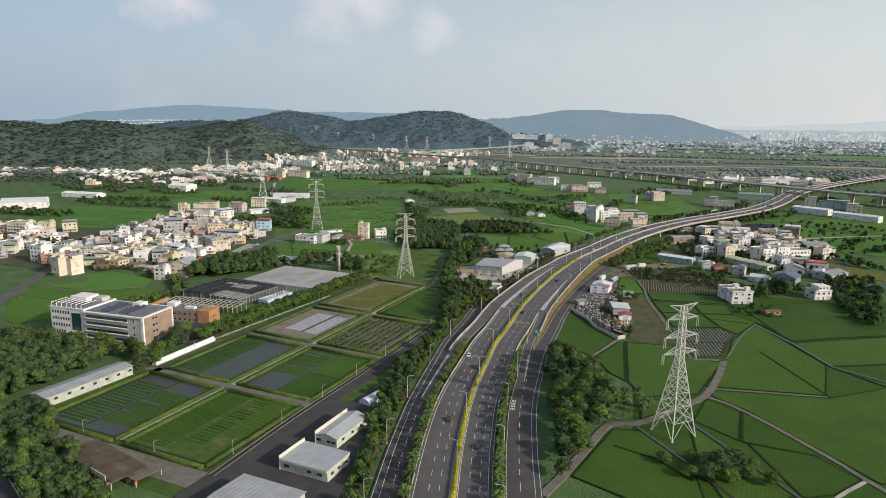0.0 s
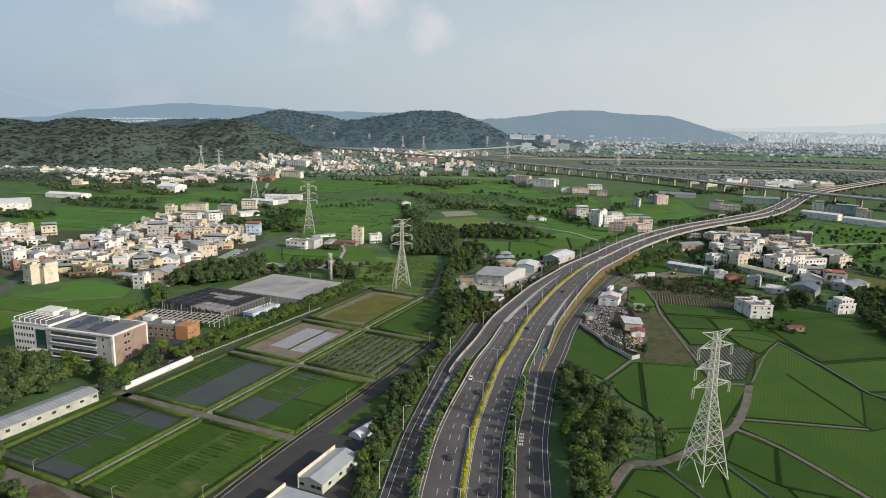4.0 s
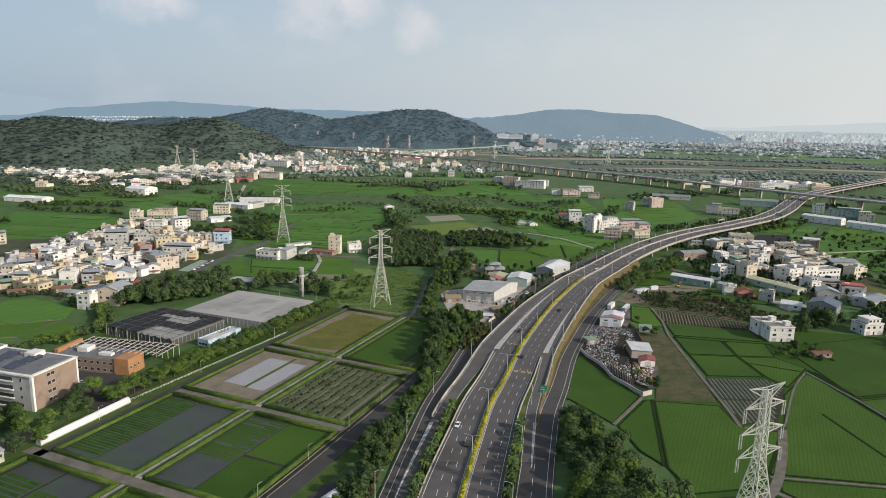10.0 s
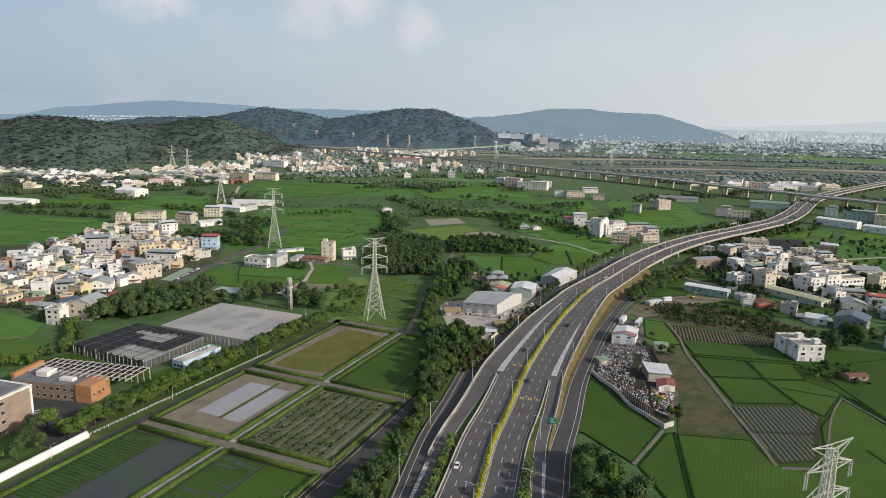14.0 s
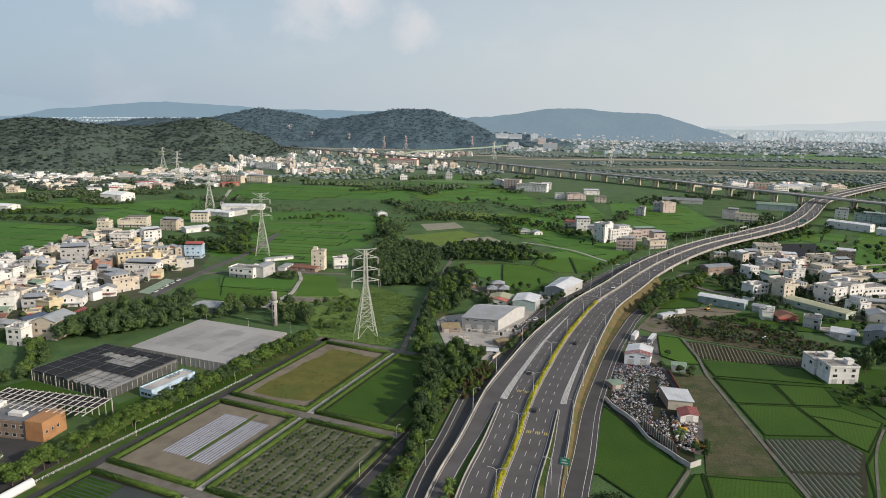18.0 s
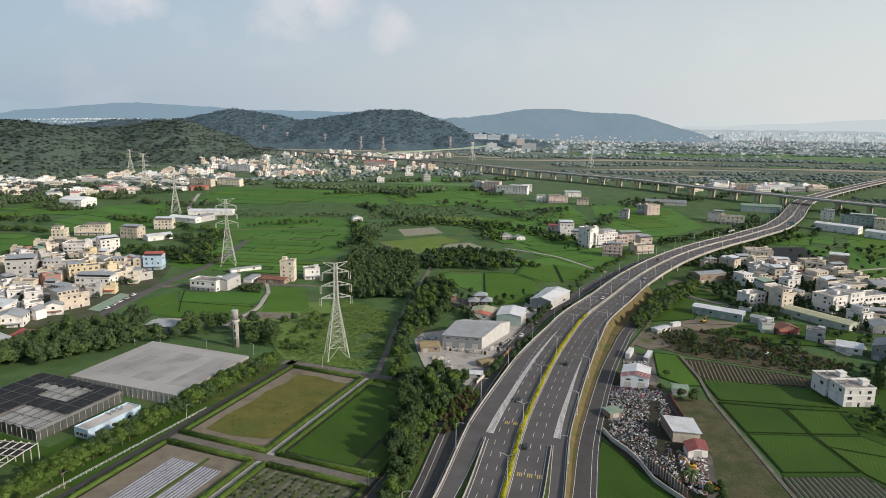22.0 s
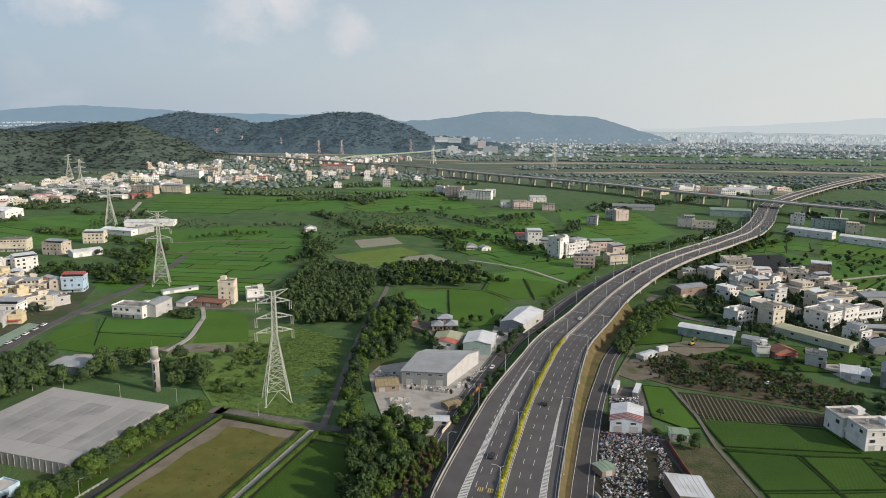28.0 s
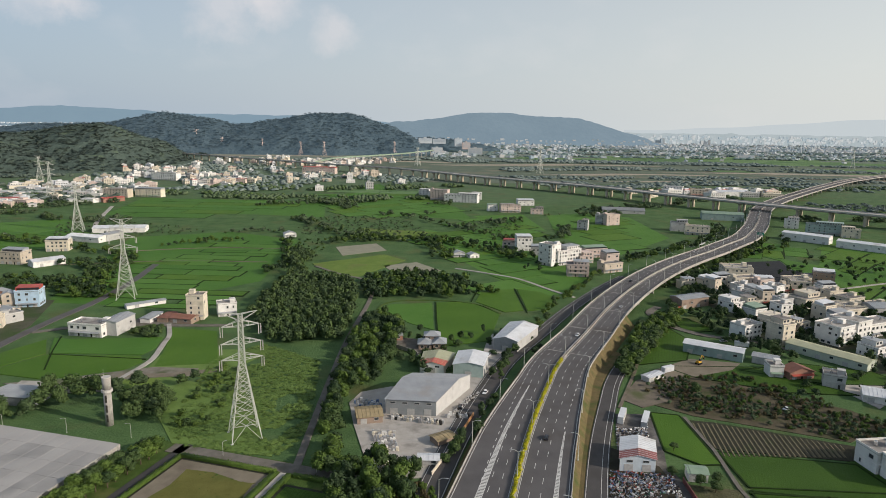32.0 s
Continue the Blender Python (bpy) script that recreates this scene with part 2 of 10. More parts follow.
TIN = mat("tin_roof", (0.27, 0.285, 0.3), (0.38, 0.395, 0.41), 0.45, 5.0, 0.4, 0.05, metal=0.2, spot=(0.3, 0.28, 0.25), spot_amount=0.4)
TIN_WHITE = mat("white_tin_roof", (0.5, 0.52, 0.54), (0.66, 0.68, 0.7), 0.45, 5.0, 0.4, 0.05, spot=(0.45, 0.44, 0.42), spot_amount=0.3)
TIN_MAROON = mat("maroon_tin_roof", (0.17, 0.045, 0.04), (0.26, 0.075, 0.065), 0.5, 4.0, 0.4, 0.05, spot=(0.12, 0.05, 0.045), spot_amount=0.4)
TIN_RED = mat("red_tin_roof", (0.33, 0.06, 0.045), (0.46, 0.1, 0.07), 0.5, 4.0, 0.4, 0.05, spot=(0.25, 0.07, 0.05), spot_amount=0.4)
TIN_BROWN = mat("brown_tin_roof", (0.17, 0.085, 0.06), (0.26, 0.13, 0.1), 0.6, 4.0, 0.4, 0.05)
TIN_OLIVE = mat("olive_tin_roof", (0.3, 0.31, 0.2), (0.42, 0.43, 0.29), 0.5, 4.0, 0.4, 0.05)
TIN_GREEN = mat("green_tin_roof", (0.16, 0.24, 0.17), (0.26, 0.34, 0.25), 0.5, 4.0, 0.4, 0.05)
TIN_BLUE = mat("navy_tin_roof", (0.05, 0.07, 0.11), (0.1, 0.13, 0.18), 0.45, 4.0, 0.4, 0.05)
TIN_GREY = mat("grey_tin_roof", (0.24, 0.26, 0.275), (0.34, 0.36, 0.375), 0.45, 5.0, 0.4, 0.05, spot=(0.22, 0.21, 0.2), spot_amount=0.4)
ROOF_SLAB = mat("roof_slab", (0.2, 0.19, 0.18), (0.36, 0.345, 0.32), 0.9, 3.0, 0.3, 0.1, per_object=1.2, spot=(0.13, 0.12, 0.11), spot_amount=0.6)
GLASS = mat("window_glass", (0.025, 0.032, 0.036), (0.06, 0.07, 0.075), 0.12, 2.0, 0.5, 0.0, per_object=0.8)
FRAME = mat("window_frame", (0.3, 0.3, 0.29), (0.45, 0.45, 0.44), 0.5, 1.0, 0.2, 0.0)
DARK = mat("dark_opening", (0.03, 0.028, 0.026), (0.06, 0.056, 0.05), 0.8, 2.0, 0.3, 0.0)
NET_BLACK = mat("black_net", (0.018, 0.019, 0.022), (0.04, 0.042, 0.046), 0.8, 4.0, 0.2, 0.1)
FILM = mat("greenhouse_film", (0.3, 0.288, 0.272), (0.38, 0.365, 0.345), 0.5, 14.0, 0.5, 0.02, spot=(0.26, 0.25, 0.238), spot_amount=0.5)
# darker film for mid-roof blocks: the sheet's translucency put into its colour
FILM_DIM = mat("dim_greenhouse_film", (0.25, 0.242, 0.228), (0.33, 0.318, 0.3), 0.5, 7.0, 0.5, 0.02, per_object=0.5, spot=(0.2, 0.195, 0.185), spot_amount=0.6)
FILM_GREY = mat("grey_greenhouse_film", (0.15, 0.155, 0.152), (0.26, 0.265, 0.26), 0.3, 6.0, 0.4, 0.02)
STAINLESS = mat("stainless_tank", (0.5, 0.5, 0.5), (0.65, 0.65, 0.65), 0.25, 1.0, 0.2, 0.0, metal=0.8)
SIGN_GREEN = mat("green_sign", (0.02, 0.2, 0.13), (0.03, 0.26, 0.17), 0.5, 2.0, 0.3, 0.0)
RUST = mat("rusted_scrap", (0.12, 0.08, 0.06), (0.25, 0.2, 0.17), 0.7, 1.5, 0.3, 0.2, per_object=1.2, per_island=1.2)
SCRAP_PALE = mat("pale_scrap", (0.3, 0.3, 0.31), (0.6, 0.6, 0.6), 0.5, 1.5, 0.3, 0.1, metal=0.3, per_island=1.2)
SCRAP_BLUE = mat("blue_scrap", (0.06, 0.1, 0.2), (0.16, 0.22, 0.32), 0.5, 1.5, 0.3, 0.1, per_island=1.0)
RUBBER = mat("rubber", (0.015, 0.015, 0.015), (0.03, 0.03, 0.03), 0.85, 1.0, 0.1, 0.0)
MACHINE = mat("machine_yellow", (0.5, 0.28, 0.03), (0.6, 0.36, 0.05), 0.5, 1.0, 0.2, 0.0)
WALLS = {}
for _n, _c in dict(white=(0.7, 0.69, 0.66), cream=(0.62, 0.565, 0.46), beige=(0.52, 0.455, 0.37), grey=(0.44, 0.44, 0.43), mint=(0.46, 0.5, 0.42), pink=(0.57, 0.47, 0.42), yellow=(0.58, 0.5, 0.33),
                   brick=(0.32, 0.18, 0.135), tan=(0.28, 0.215, 0.17), orange=(0.4, 0.215, 0.105), skylit_white=(0.56, 0.63, 0.68), blue=(0.42, 0.56, 0.68), teal=(0.3, 0.38, 0.36), steelgrey=(0.25, 0.27, 0.28)).items():
    WALLS[_n] = mat(_n + "_wall", tuple(v * 0.84 for v in _c), tuple(min(0.85, v * 1.1) for v in _c), 0.8, 3.5, 0.3, 0.1, per_object=0.5, spot=tuple(v * 0.6 for v in _c), spot_amount=0.25)
CAR_PAINT = [mat("car_paint_" + n, c, tuple(v * 1.1 for v in c), 0.25, 3.0, 1.0, 0.0) for n, c in (("white", (0.7, 0.7, 0.7)), ("dark", (0.03, 0.03, 0.035)), ("silver", (0.4, 0.41, 0.42)), ("blue", (0.06, 0.12, 0.25)))]
# forest green lifted and blued for haze over the near hill
HILL_NEAR = mat("forest_slope", (0.045, 0.068, 0.06), (0.078, 0.106, 0.088), 0.95, 15.0, 7.0, 0.75, spot=(0.095, 0.13, 0.08), spot_amount=0.15)
# the blue tint and glow stand for haze over the middle hills
HILL_MID = mat("forest_slope_hazed", (0.036, 0.058, 0.074), (0.062, 0.09, 0.105), 0.95, 32.0, 14.0, 0.8, haze_glow=0.55)
# far town and tree colours paled and made to glow as haze
HAZE_TOWN = [mat("hazy_" + n, tuple(v * 0.9 for v in c), c, 0.9, 40.0, 6.0, 0.0, per_island=0.6, haze_glow=0.35) for n, c in (("white", (0.37, 0.395, 0.41)), ("cream", (0.34, 0.34, 0.335)), ("grey", (0.24, 0.28, 0.3)), ("blue", (0.22, 0.27, 0.31)), ("red", (0.36, 0.3, 0.28)))]
HAZE_LEAF = mat("hazy_leaves", (0.1, 0.145, 0.135), (0.13, 0.18, 0.165), 0.9, 60.0, 8.0, 0.0, per_island=0.4, haze_glow=0.3)
# far land: aerial haze painted as flat emission colours
HILL_FAR = mat("far_hill", (0.185, 0.265, 0.33), (0.215, 0.3, 0.365), 0.95, 200.0, 30.0, 0.5, haze_glow=0.95, far=1.0)
RIDGE_FAR = mat("far_ridge", (0.2, 0.3, 0.385), (0.215, 0.32, 0.4), 0.95, 400.0, 60.0, 0.0, haze_glow=1.0, far=1.0)
PLAIN_FAR = mat("hazy_plain", (0.4, 0.47, 0.5), (0.5, 0.56, 0.58), 0.95, 90.0, 14.0, 0.0, haze_glow=0.95, far=1.0)
MOUNT_PALE = mat("haze_pale_mountain", (0.545, 0.6, 0.63), (0.56, 0.615, 0.64), 0.95, 500.0, 80.0, 0.0, haze_glow=1.0, far=1.0)
MOUNT_LEFT = mat("haze_blue_mountain", (0.36, 0.46, 0.54), (0.38, 0.48, 0.56), 0.95, 500.0, 80.0, 0.0, haze_glow=1.0, far=1.0)


# ---- builders ----
def make_mesh(name, verts, faces, mats, idx=None, smooth=False):
    me = bpy.data.meshes.new(name)
    me.from_pydata([tuple(v) for v in verts], [], [tuple(f) for f in faces])
    for m in mats if isinstance(mats, (list, tuple)) else [mats]:
        me.materials.append(m)
    if idx is not None:
        me.polygons.foreach_set("material_index", idx)
    if smooth:
        me.polygons.foreach_set("use_smooth", [True] * len(me.polygons))
    me.update()
    return me


def thing(name, label, category, at=(0, 0, 0), turn=0.0, group="", kind=""):
    ob = new(name)
    ob.empty_display_size = 0.5
    ob.matrix_basis = pose(*at, 0, 0, turn)
    return tagged(ob, label, category, group, kind)


def part(name, me, parent, label="", at=(0, 0, 0), turn=0.0, scale=None, kind=""):
    ob = new(name, me)
    ob.parent = parent
    ob.matrix_basis = pose(*at, 0, 0, turn)
    if scale:
        ob.scale = scale
    return tagged(ob, label, "", "", kind)


class Geo:
    """Gathers boxes, tubes, sheets into one mesh."""

    def __init__(self):
        self.v, self.f, self.i = [], [], []

    def add(self, verts, faces, m=0):
        n = len(self.v)
        self.v += [tuple(p) for p in verts]
        self.f += [tuple(k + n for k in f) for f in faces]
        self.i += [m] * len(faces)
        return self

    def box(self, x0, y0, z0, x1, y1, z1, m=0, taper=0.0):
        a, b = taper * (x1 - x0), taper * (y1 - y0)
        return self.add([(x0, y0, z0), (x1, y0, z0), (x1, y1, z0), (x0, y1, z0), (x0 + a, y0 + b, z1), (x1 - a, y0 + b, z1), (x1 - a, y1 - b, z1), (x0 + a, y1 - b, z1)],
                        [(0, 3, 2, 1), (4, 5, 6, 7), (0, 1, 5, 4), (1, 2, 6, 5), (2, 3, 7, 6), (3, 0, 4, 7)], m)

    def beam(self, p, q, w, m=0, w2=None):
        """A square bar from p to q."""
        p, q = Vector(p), Vector(q)
        d = (q - p).normalized()
        s = d.cross(Vector((0, 0, 1)) if abs(d.z) < 0.95 else Vector((1, 0, 0))).normalized()
        u = s.cross(d)
        w2 = w if w2 is None else w2
        vs = [p + s * a * w / 2 + u * c * w / 2 for a, c in ((-1, -1), (1, -1), (1, 1), (-1, 1))] + [q + s * a * w2 / 2 + u * c * w2 / 2 for a, c in ((-1, -1), (1, -1), (1, 1), (-1, 1))]
        return self.add(vs, [(0, 1, 2, 3), (7, 6, 5, 4), (0, 4, 5, 1), (1, 5, 6, 2), (2, 6, 7, 3), (3, 7, 4, 0)], m)

    def tube(self, x, y, z0, z1, r0, r1, n=10, m=0):
        ring = [(math.cos(2 * math.pi * k / n), math.sin(2 * math.pi * k / n)) for k in range(n)]
        vs = [(x + c * r0, y + s * r0, z0) for c, s in ring] + [(x + c * r1, y + s * r1, z1) for c, s in ring]
        fs = [(k, (k + 1) % n, n + (k + 1) % n, n + k) for k in range(n)] + [tuple(range(2 * n - 1, n - 1, -1))[::-1], tuple(range(n))[::-1]]
        return self.add(vs, fs, m)

    def mesh(self, name, mats, smooth=False):
        return make_mesh(name, self.v, self.f, mats, self.i, smooth)


def inside(poly, x, y):
    hit = False
    for (x0, y0), (x1, y1) in zip(poly, poly[1:] + poly[:1]):
        if (y0 > y) != (y1 > y) and x < (x1 - x0) * (y - y0) / (y1 - y0) + x0:
            hit = not hit
    return hit


def scatter(poly, gap, rng, jitter=0.45):
    """Places about gap apart inside a polygon."""
    xs, ys = [p[0] for p in poly], [p[1] for p in poly]
    out, row = [], 0
    y = min(ys)
    while y < max(ys):
        x = min(xs) + (row % 2) * gap / 2
        while x < max(xs):
            px, py = x + rng.uniform(-jitter, jitter) * gap, y + rng.uniform(-jitter, jitter) * gap
            if inside(poly, px, py):
                out.append((px, py))
            x += gap
        y += gap * 0.87
        row += 1
    return out


def smooth_line(pts, step=6.0):
    """A Catmull-Rom line through points of any dimension, resampled."""
    P = np.array(pts, float)
    P = np.vstack([2 * P[0] - P[1], P, 2 * P[-1] - P[-2]])
    out = []
    for k in range(1, len(P) - 2):
        n = max(1, int(np.linalg.norm(P[k + 1] - P[k]) / step))
        for t in np.arange(n) / n:
            out.append(0.5 * (2 * P[k] + (P[k + 1] - P[k - 1]) * t + (2 * P[k - 1] - 5 * P[k] + 4 * P[k + 1] - P[k + 2]) * t * t + (3 * P[k] - P[k - 1] - 3 * P[k + 1] + P[k + 2]) * t ** 3))
    out.append(P[-2])
    return np.array(out)


def normals_of(line):
    d = np.gradient(line[:, :2], axis=0)
    d /= np.linalg.norm(d, axis=1)[:, None]
    return np.stack([d[:, 1], -d[:, 0]], 1)   # to the right of the way


def ribbon(geo, line, a, b, up=0.0, thick=0.0, m=0, rise=None):
    """A strip along a line between two offsets to its right (numbers or arrays)."""
    n = normals_of(line)
    a, b = np.broadcast_to(a, len(line)), np.broadcast_to(b, len(line))
    z = line[:, 2] if line.shape[1] > 2 else np.zeros(len(line))
    rows = []
    for off in (a, b):
        rows.append(np.column_stack([line[:, :2] + n * off[:, None], z + up]))
    if thick:
        rows += [rows[1] - [0, 0, thick], rows[0] - [0, 0, thick]]
    vs = np.stack(rows, 1).reshape(-1, 3)
    k = len(rows)
    fs = []
    for j in range(len(line) - 1):
        o, p = j * k, (j + 1) * k
        if thick:
            fs += [(o, o + 1, p + 1, p), (o + 1, o + 2, p + 2, p + 1), (o + 2, o + 3, p + 3, p + 2), (o + 3, o, p, p + 3)]
        else:
            fs.append((o, o + 1, p + 1, p))
    if thick:
        e = (len(line) - 1) * k
        fs += [(3, 2, 1, 0), (e, e + 1, e + 2, e + 3)]
    geo.add(vs, fs, m)
    return geo


def slab(name, poly, z, mats, label, category, kind="structure", thick=0.3, sub=None):
    """A flat piece of ground with a given outline, its top at z."""
    n = len(poly)
    area = sum(x0 * y1 - x1 * y0 for (x0, y0), (x1, y1) in zip(poly, poly[1:] + poly[:1]))
    poly = poly if area > 0 else poly[::-1]
    vs = [(x, y, z) for x, y in poly] + [(x, y, z - thick) for x, y in poly]
    fs = [tuple(range(n))] + [(k, n + k, n + (k + 1) % n, (k + 1) % n) for k in range(n)]
    ob = new(name, make_mesh(name, vs, fs, mats))
    return tagged(ob, label, category, "", kind)


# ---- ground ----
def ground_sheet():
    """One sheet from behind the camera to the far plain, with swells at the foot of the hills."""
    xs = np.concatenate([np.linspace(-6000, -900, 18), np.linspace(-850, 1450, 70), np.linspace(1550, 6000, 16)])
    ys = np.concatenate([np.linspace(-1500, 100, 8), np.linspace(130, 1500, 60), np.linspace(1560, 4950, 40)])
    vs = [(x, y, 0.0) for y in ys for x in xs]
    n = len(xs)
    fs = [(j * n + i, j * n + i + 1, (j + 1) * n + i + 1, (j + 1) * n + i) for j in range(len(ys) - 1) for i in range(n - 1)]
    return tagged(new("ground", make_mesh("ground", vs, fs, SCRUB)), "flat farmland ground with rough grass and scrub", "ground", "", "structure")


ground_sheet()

# rice paddies beside the highway, parted by bunds and concrete paths
PADDIES = [
    [(37, 384), (52, 402), (66, 441), (86, 387), (67, 357), (52, 381)],
    [(69, 355), (88, 383), (90.5, 383), (79, 323), (73, 333)],
    [(92, 382), (121, 379), (122, 359), (138, 354), (111, 309), (84, 303), (80.5, 321)],
    [(84, 299), (109, 304), (84, 284), (77, 279), (82, 300)],
    [(143, 360), (158, 394), (185, 426), (193.5, 354), (173, 313), (118, 319)],
    [(119, 314.5), (173, 309.5), (208, 325), (270, 342), (270, 240), (153, 232), (144, 254), (128, 292), (117, 307)],
    [(113, 303), (124, 290), (113, 262), (100, 279)],
    [(116, 259), (139, 251), (147, 234), (132, 223), (120, 220)],
    [(74, 267), (87, 237), (84, 213), (70, 205), (40, 228), (63, 268)],
    [(90, 238), (97, 276), (117, 221), (92, 205)],
    [(189, 427), (196.5, 354), (227, 360), (330, 380), (330, 424), (255, 408), (194, 391)],
    [(193, 395), (226, 405), (330, 428), (330, 490), (262, 492), (190, 466)],
    [(131, 480.4), (157.6, 473.4), (156, 449), (130, 449.6)],
    [(159, 473), (182, 471.6), (178, 448.8), (157.4, 448.8)],
    [(130, 447.8), (155.8, 446.9), (158.2, 417.8), (129.2, 417)],
    [(157.4, 446.7), (177.6, 446.9), (187, 432), (165, 405), (159.8, 417)],
    [(120.5, 546.5), (132.4, 543), (131, 516), (130, 499), (122, 499), (112, 511)],
    [(133.4, 509), (183, 496), (184.5, 475), (132, 482.6)],
    [(136, 606), (181, 680), (185, 650), (180, 634), (168, 612)],
    [(190, 660), (192, 684), (204, 692), (212, 664)],
    [(150, 604), (200, 600), (232, 560), (196, 566), (160, 588)],
    [(190, 596), (230, 604), (262, 590), (268, 570), (225, 575)],
]
for k, p in enumerate(PADDIES):
    slab("rice_field", p, 0.35 + 0.02 * (k % 4), RICE_B if k == 16 else RICE, "green rice paddy standing thick inside low bunds", "rice field")
slab("rice_field", [(60, 205), (300, 200), (340, 425), (335, 480), (262, 492), (222, 500), (186, 500), (131, 481), (129, 420), (122, 384), (92, 384), (79, 300), (70, 262)], 0.22, RICE, "broad sheet of green rice between bunds", "rice field", thick=0.15)
rims = Geo()
for p in PADDIES:   # trodden earth and grass, shade painted in, round every paddy
    for (x0, y0), (x1, y1) in zip(p, p[1:] + p[:1]):
        ribbon(rims, np.array([(x0, y0, 0.44), (x1, y1, 0.44)]), -0.4, 0.4, 0.0, 0.2)
tagged(new("field_bunds", rims.mesh("field_bunds", BUND_DARK)), "dark grassy bunds round rice paddies", "bunds", "", "structure")
VILLAGE_FIELDS = [
    [(-331, 470), (-305, 485), (-314, 512), (-300, 520), (-258, 500), (-252, 479), (-290, 462)],
    [(-327, 441), (-330, 466), (-290, 458), (-254, 474), (-258, 444), (-288, 432)],
    [(-320, 421), (-326, 438), (-288, 428), (-260, 440), (-263, 400), (-284, 378), (-296, 386)],
    [(-346, 400), (-336, 436), (-324, 416), (-300, 382), (-330, 350)],
    [(-255, 440), (-250, 470), (-236, 464), (-238, 440)],
    [(-212, 640), (-199, 662), (-187.6, 637.4), (-206, 611)],
    [(-186, 638), (-196, 665), (-182, 661), (-133.4, 664), (-131, 645), (-134.6, 633.4)],
    [(-204, 610), (-186.6, 635.4), (-134.6, 631.6), (-130.4, 622), (-136, 611), (-170, 599)],
    [(-134, 682), (-104, 674), (-90, 618), (-122, 615), (-124, 634), (-127, 652)],
    [(-7, 718), (16, 686), (30, 672), (33, 736), (3, 732)],
    [(31, 640), (62, 650), (78, 706), (60, 738), (36, 736)],
]
for k, p in enumerate(VILLAGE_FIELDS):
    slab("rice_field", p, 0.33 + 0.02 * (k % 3), RICE_B if k % 3 else RICE_MID, "bright green rice paddy near the houses", "rice field")


def field_grid(poly, angle, w, h, seed, skip=0.12, bright=0.3, z=0.3):
    """Paddies laid out in strips inside an outline; leaves bunds and odd scrub plots between them."""
    rng = random.Random(seed)
    edges, lift = Geo(), 0
    c, s = math.cos(radians(angle)), math.sin(radians(angle))
    us, vs = [x * c + y * s for x, y in poly], [-x * s + y * c for x, y in poly]
    v = min(vs)
    while v < max(vs):
        hh = h * rng.uniform(0.7, 1.3)
        u = min(us) - rng.uniform(0, w)
        while u < max(us):
            ww = w * rng.uniform(0.6, 1.5)
            q = [(u, v), (u + ww - 1.4, v + rng.uniform(-2, 2)), (u + ww - 1.4, v + hh - 1.5), (u, v + hh - 1.5)]
            q = [(a * c - b * s, a * s + b * c) for a, b in q]
            if sum(inside(poly, *p) for p in q) >= 3 and rng.random() > skip:
                lift += 1
                o = 1.0 if v < 700 else 1.9 if v < 1400 else 3.0
                edges.add([(a * c - b * s, a * s + b * c, 0.13 + 0.004 * (lift % 9)) for a, b in ((u - o, v - o), (u + ww - 1.4 + o, v - o), (u + ww - 1.4 + o, v + hh - 1.5 + o), (u - o, v + hh - 1.5 + o))], [(0, 1, 2, 3)])
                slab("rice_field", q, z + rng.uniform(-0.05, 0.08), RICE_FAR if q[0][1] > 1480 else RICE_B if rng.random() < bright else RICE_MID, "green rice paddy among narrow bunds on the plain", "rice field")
            u += ww
        v += hh
    tagged(new("field_bunds", edges.mesh("field_bunds", BUND_DARK)), "dark grassy bunds and drains between paddies", "bunds", "", "structure")


for k, p in enumerate(([(-93, 1528), (-16, 1674), (12, 1554), (108, 1288), (117, 1148), (50, 1178), (-24, 1372)], [(46, 1075), (150, 947), (172, 806), (140, 756), (110, 752), (57, 931)], [(121, 1193), (196, 1208), (196, 1064), (155, 1077)], [(-400, 1390), (-99, 1356), (-85, 1174), (-185, 1200), (-380, 1190)],
          [(-280, 1014), (-180, 1051), (-96, 997), (-102, 806), (-178, 735), (-240, 745), (-250, 828)], [(-573, 909), (-414, 878), (-366, 733), (-481, 730), (-560, 770)], [(-462, 962), (-476, 1116), (-400, 1155), (-330, 953), (-413, 892)], [(225, 900), (330, 1010), (345, 1180), (300, 1230), (230, 1200), (200, 1030)], [(410, 700), (520, 800), (560, 960), (520, 1010), (400, 840), (366, 740)], [(300, 420), (460, 520), (560, 700), (386, 639), (345, 560)])):
    slab("rice_field", p, 0.03 + 0.008 * k, RICE_MID, "broad bright green paddies on the plain", "rice field", thick=0.08)
field_grid([(-255, 745), (-100, 720), (-95, 860), (-70, 960), (-120, 1010), (-250, 980), (-235, 860)], -8, 60, 16, 1, 0.04, 0.15)
field_grid([(-93, 1190), (-60, 1150), (30, 1190), (50, 1178), (117, 1148), (108, 1288), (12, 1554), (-16, 1674), (-93, 1528)], 30, 60, 34, 2, 0.08, 0.45)
field_grid([(70, 742), (120, 760), (150, 830), (130, 960), (210, 1060), (120, 1200), (60, 1080), (10, 1000), (60, 900), (52, 800)], 28, 44, 26, 3, 0.08)
field_grid([(225, 900), (330, 1010), (345, 1180), (300, 1230), (230, 1200), (200, 1030)], 20, 55, 30, 4, 0.1, 0.5)
field_grid([(350, 880), (460, 900), (440, 1010), (400, 1020), (330, 940)], 60, 36, 24, 5, 0.05, 0.4)
field_grid([(410, 700), (520, 800), (560, 960), (520, 1010), (400, 840), (360, 720)], 40, 70, 24, 6, 0.06, 0.5)
field_grid([(560, 700), (900, 760), (1000, 1000), (700, 1060), (600, 900)], 30, 70, 34, 7, 0.25, 0.4)
